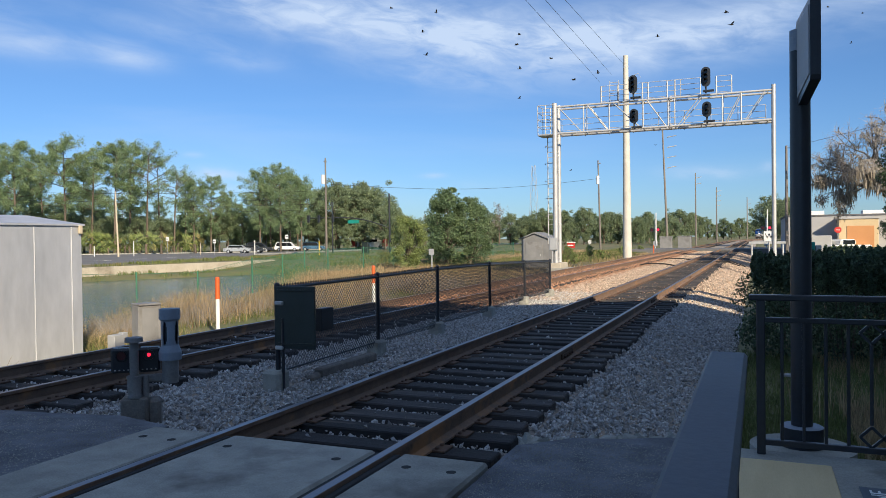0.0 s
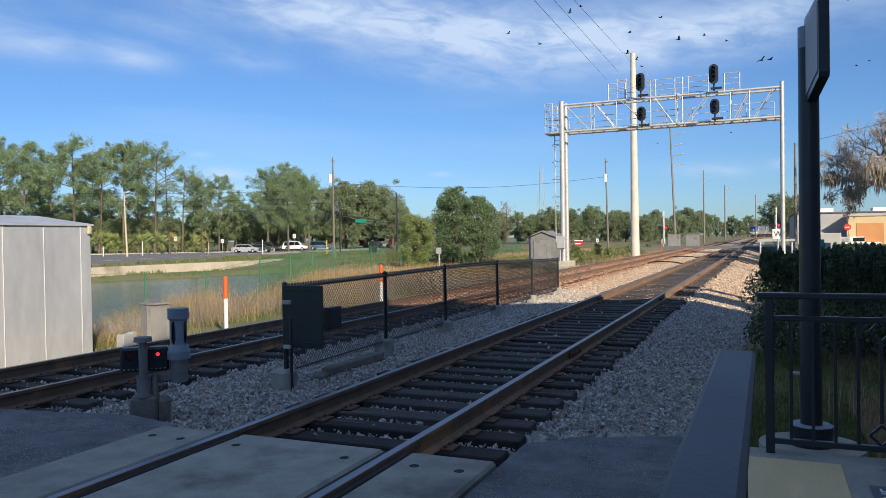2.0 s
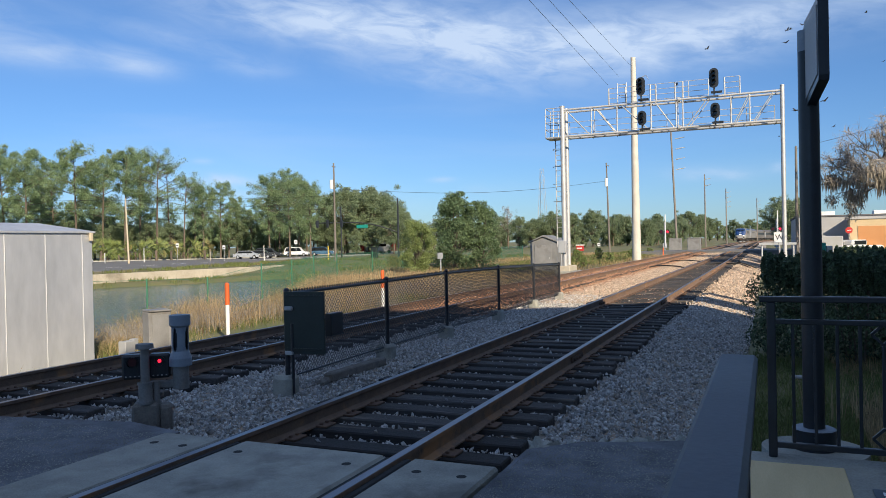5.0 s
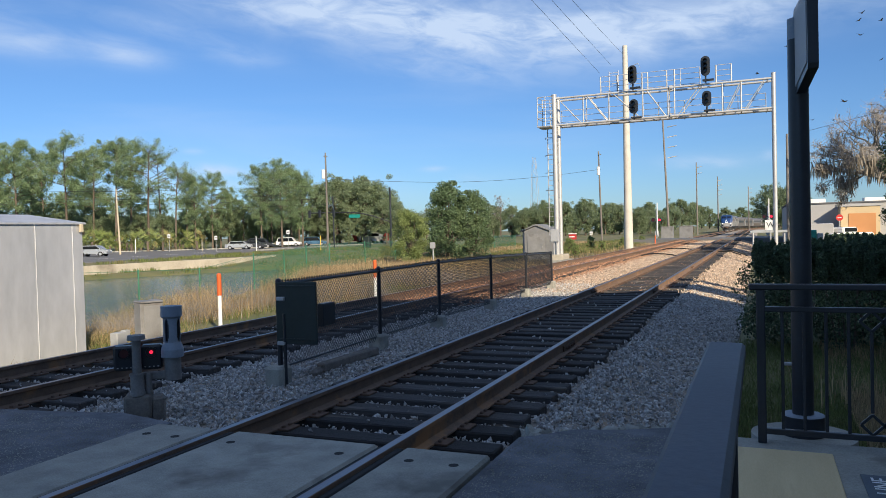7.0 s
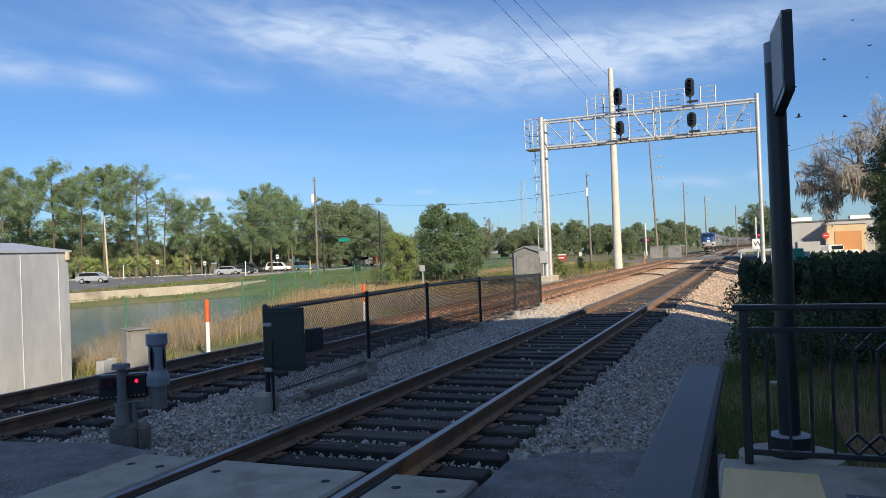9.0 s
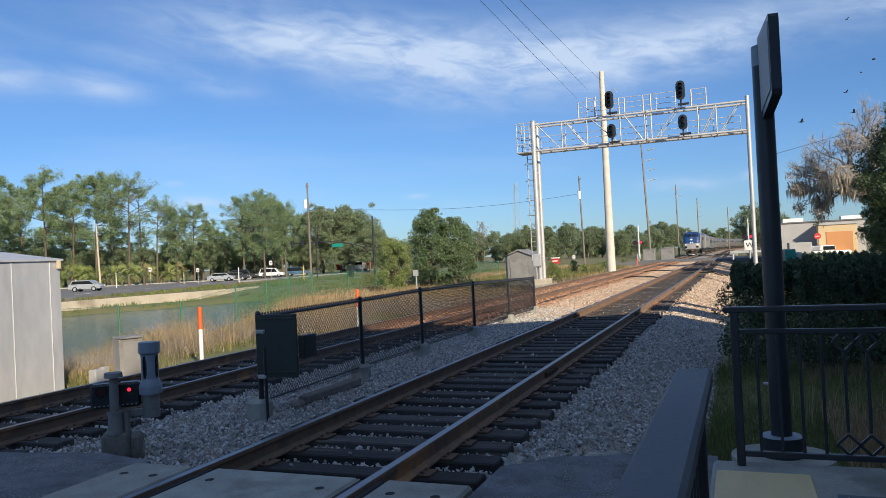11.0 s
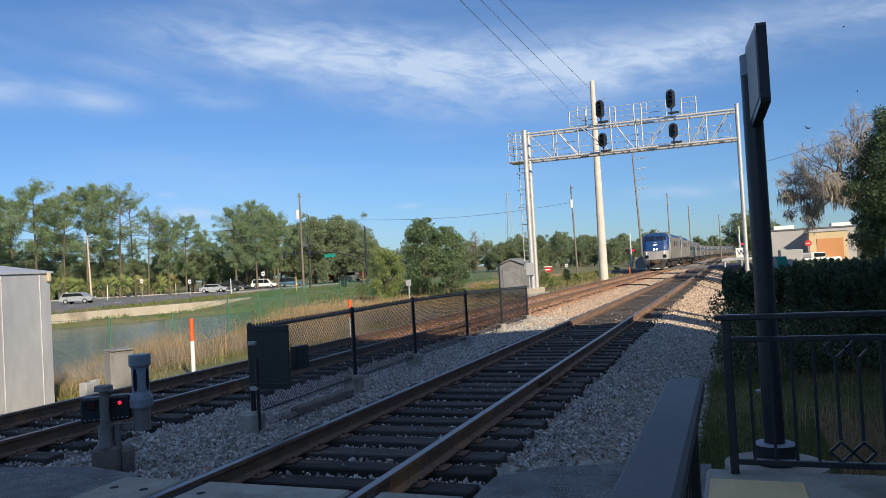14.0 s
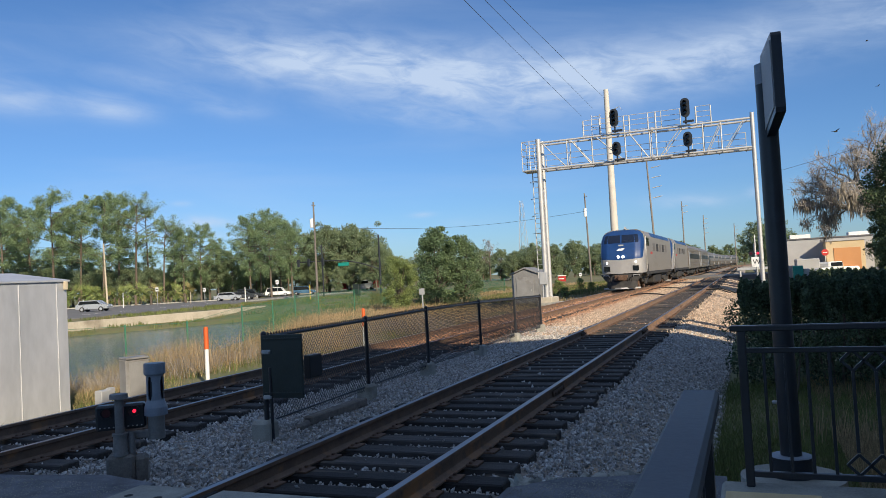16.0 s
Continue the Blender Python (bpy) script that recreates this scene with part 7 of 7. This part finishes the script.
        part("number_box", Geo().box((sx * 0.98, 0.05, 1.50), (0.40, 0.06, 0.34), 0.01), "tinted_glass", t)
        part("step_well", Geo().box((sx * 1.42, 2.45, 1.3), (0.2, 0.6, 0.9), 0.02), "train_dark", t)
        part("grab_iron", Geo().cyl((sx * 1.53, 1.9, 1.4), (sx * 1.53, 1.9, 3.0), 0.018, n=6), "galvanised", t)
        part("side_sill", Geo().box((sx * 1.47, 11.3, 1.1), (0.08, 19, 0.22), 0.01), "train_dark", t)
        for k in range(5):
            part("side_grille", Geo().box((sx * 1.505, 7.0 + 2.2 * k, 3.0), (0.02, 1.4, 0.6), 0.004), "train_dark" if k % 2 else "train_ribbed", t)
    pane(-0.13, 0.04, 2.74, 2.89, "emblem", "white_paint", "plain white swept emblem", 0.010, 0.5)
    pane(-0.07, 0.07, 3.06, 3.16, "number_plate", "shed_grey", "small pale plate under the windscreen", 0.010)
    part("pilot", Geo().prism([(-1.05, 0.62), (1.05, 0.62), (1.38, 1.1), (-1.38, 1.1)], -0.22, 0.5, "y").prism([(-1.0, -0.12), (-0.7, -0.5), (0.7, -0.5), (1.0, -0.12), (1.0, 0.3), (-1.0, 0.3)], 0.14, 0.62, "z"), "train_dark", t, "dark snow plough pilot")
    part("plough_edge", Geo().prism([(-1.25, -0.06), (0, -0.72), (1.25, -0.06), (1.25, 0.02), (0, -0.62), (-1.25, 0.02)], 0.10, 0.20, "z"), "shed_grey", t, "worn grey plough edge")
    for sx in (-1, 1):
        part("grab_loop", Geo().tube([(sx * 1.25, -0.2, 0.95), (sx * 1.2, -0.32, 1.05), (sx * 0.85, -0.34, 1.05), (sx * 0.8, -0.25, 0.92)], 0.025, 6), "galvanised", t)
    part("coupler", Geo().box((0, -0.65, 0.85), (0.35, 0.8, 0.3), 0.05).box((0, -0.35, 0.85), (0.9, 0.15, 0.4), 0.03), "rust_iron", t)
    for sx in (-0.7, -0.45, 0.45, 0.7):
        part("air_hose", Geo().tube([(sx, -0.3, 0.95), (sx, -0.5, 0.7), (sx * 0.95, -0.45, 0.45)], 0.03, 6), "rubber", t)
    part("underframe", Geo().box((0, 10.6, 0.95), (2.2, 19.5, 0.4), 0.03), "train_dark", t)
    part("fuel_tank", Geo().box((0, 10.5, 0.6), (2.6, 5.0, 0.75), 0.12), "train_dark", t)
    trucks(t, (3.9, 17.1))
    part("roof_fan", Geo().cyl((0, 16.0, 4.25), (0, 16.0, 4.36), 0.6, n=20).cyl((0, 17.8, 4.25), (0, 17.8, 4.36), 0.6, n=20), "train_dark", t)
    part("horn", Geo().cyl((0, 3.4, 4.4), (0, 2.9, 4.42), 0.05, 0.09, 8).box((0, 3.2, 4.3), (0.4, 0.2, 0.1), 0.01), "grey_steel", t)
    return t


def trucks(t, ys):
    for y in ys:
        for sx in (-1, 1):
            part("truck_frame", Geo().box((sx * 1.05, y, 0.62), (0.14, 3.2, 0.3), 0.04).box((sx * 1.08, y, 0.5), (0.2, 0.7, 0.45), 0.05), "train_dark", t)
            for dy in (-1.35, 1.35):
                part("wheel", Geo().cyl((sx * 0.70, y + dy, 0.5), (sx * 0.83, y + dy, 0.5), 0.5, n=24), "rust_iron", t)


def build_coach(tall):
    t = thing("passenger_car", (0, 0, 0), "ribbed silver passenger car with a dark window band", "railway car", "train units")
    W, L, zr = 1.5, 25.4, 4.1 if tall else 3.86
    if tall:
        body = [(-W, 1.0), (W, 1.0), (W, 3.5), (W - 0.3, zr - 0.18), (W - 0.8, zr), (-W + 0.8, zr), (-W + 0.3, zr - 0.18), (-W, 3.5)]
    else:
        body = [(-1.3, 0.95), (1.3, 0.95), (1.58, 2.0), (1.5, 2.9), (1.2, 3.6), (0.6, zr), (-0.6, zr), (-1.2, 3.6), (-1.5, 2.9), (-1.58, 2.0)]
    part("body", Geo().prism(body, 0.35, L - 0.35, "y"), "train_ribbed", t)
    for sx in (-1, 1):
        part("window_band", Geo().box((sx * 1.50, L / 2, 2.55), (0.06, L - 5.0, 0.62), 0.01), "band_glass", t, "dark window band")
        for k, z in enumerate((1.3, 1.5, 1.7, 3.2)):
            part("rib", Geo().box((sx * (1.505 if tall else 1.46), L / 2, z), (0.03, L - 1.2, 0.05), 0.008), "train_ribbed", t)
        for y in (1.5, L - 1.5):
            part("door", Geo().box((sx * 1.5, y, 2.2), (0.05, 0.85, 2.1), 0.01), "grey_steel", t)
    part("gangway", Geo().box((0, 0.15, 2.2), (1.1, 0.4, 2.3), 0.03).box((0, L - 0.15, 2.2), (1.1, 0.4, 2.3), 0.03), "train_dark", t)
    part("underframe", Geo().box((0, L / 2, 0.8), (2.0, L - 1, 0.4), 0.03), "train_dark", t)
    for y in (9, 12, 15.5):
        part("equipment_box", Geo().box((0, y, 0.55), (2.3, 1.8, 0.5), 0.04), "train_dark", t)
    trucks(t, (3.8, L - 3.8))
    return t


LOCO, COACH = build_loco(), build_coach(True)
SLIM = build_coach(False)
TRAIN = [(LOCO, 0.0, 21.0), (copy_thing(LOCO, pose(0, 0, 0)), 21.6, 21.0), (COACH, 43.2, 25.4)]
s0 = 69.2
for k in range(7):
    src = COACH if k in (0,) else SLIM
    TRAIN.append((SLIM if k == 1 else copy_thing(src, pose(0, 0, 0)), s0, 25.4))
    s0 += 26.0
TRAIN_END, TRAIN_SPEED = 53.0, 17.9


def unit_pose(front, length):
    a, b = along(front + 3.8, TRACK_FAR), along(front + length - 3.8, TRACK_FAR)
    d = Vector((b[0] - a[0], b[1] - a[1], 0)).normalized()
    p = Vector((a[0], a[1], 0)) - d * 3.8
    return pose(p.x, p.y, 0, 0, 0, -math.degrees(math.atan2(d.x, d.y)))


def motions():
    for ob, off, length in TRAIN:
        rows = []
        for t in range(0, 17):
            rows.append((float(t), unit_pose(TRAIN_END + TRAIN_SPEED * (16 - t) + off, length)))
        walk(ob, rows)
    for i, b in enumerate(BIRDS):
        walk(b, bird_rows(i))
    walk(MOVING_CAR, [(t, on_road(px + 4, 102)) for t, px in ((0.0, -150), (3.0, 10), (5.0, 110), (6.3, 152), (7.0, 160), (8.0, 173), (9.0, 182), (10.0, 183), (16.0, 183))])


motions()
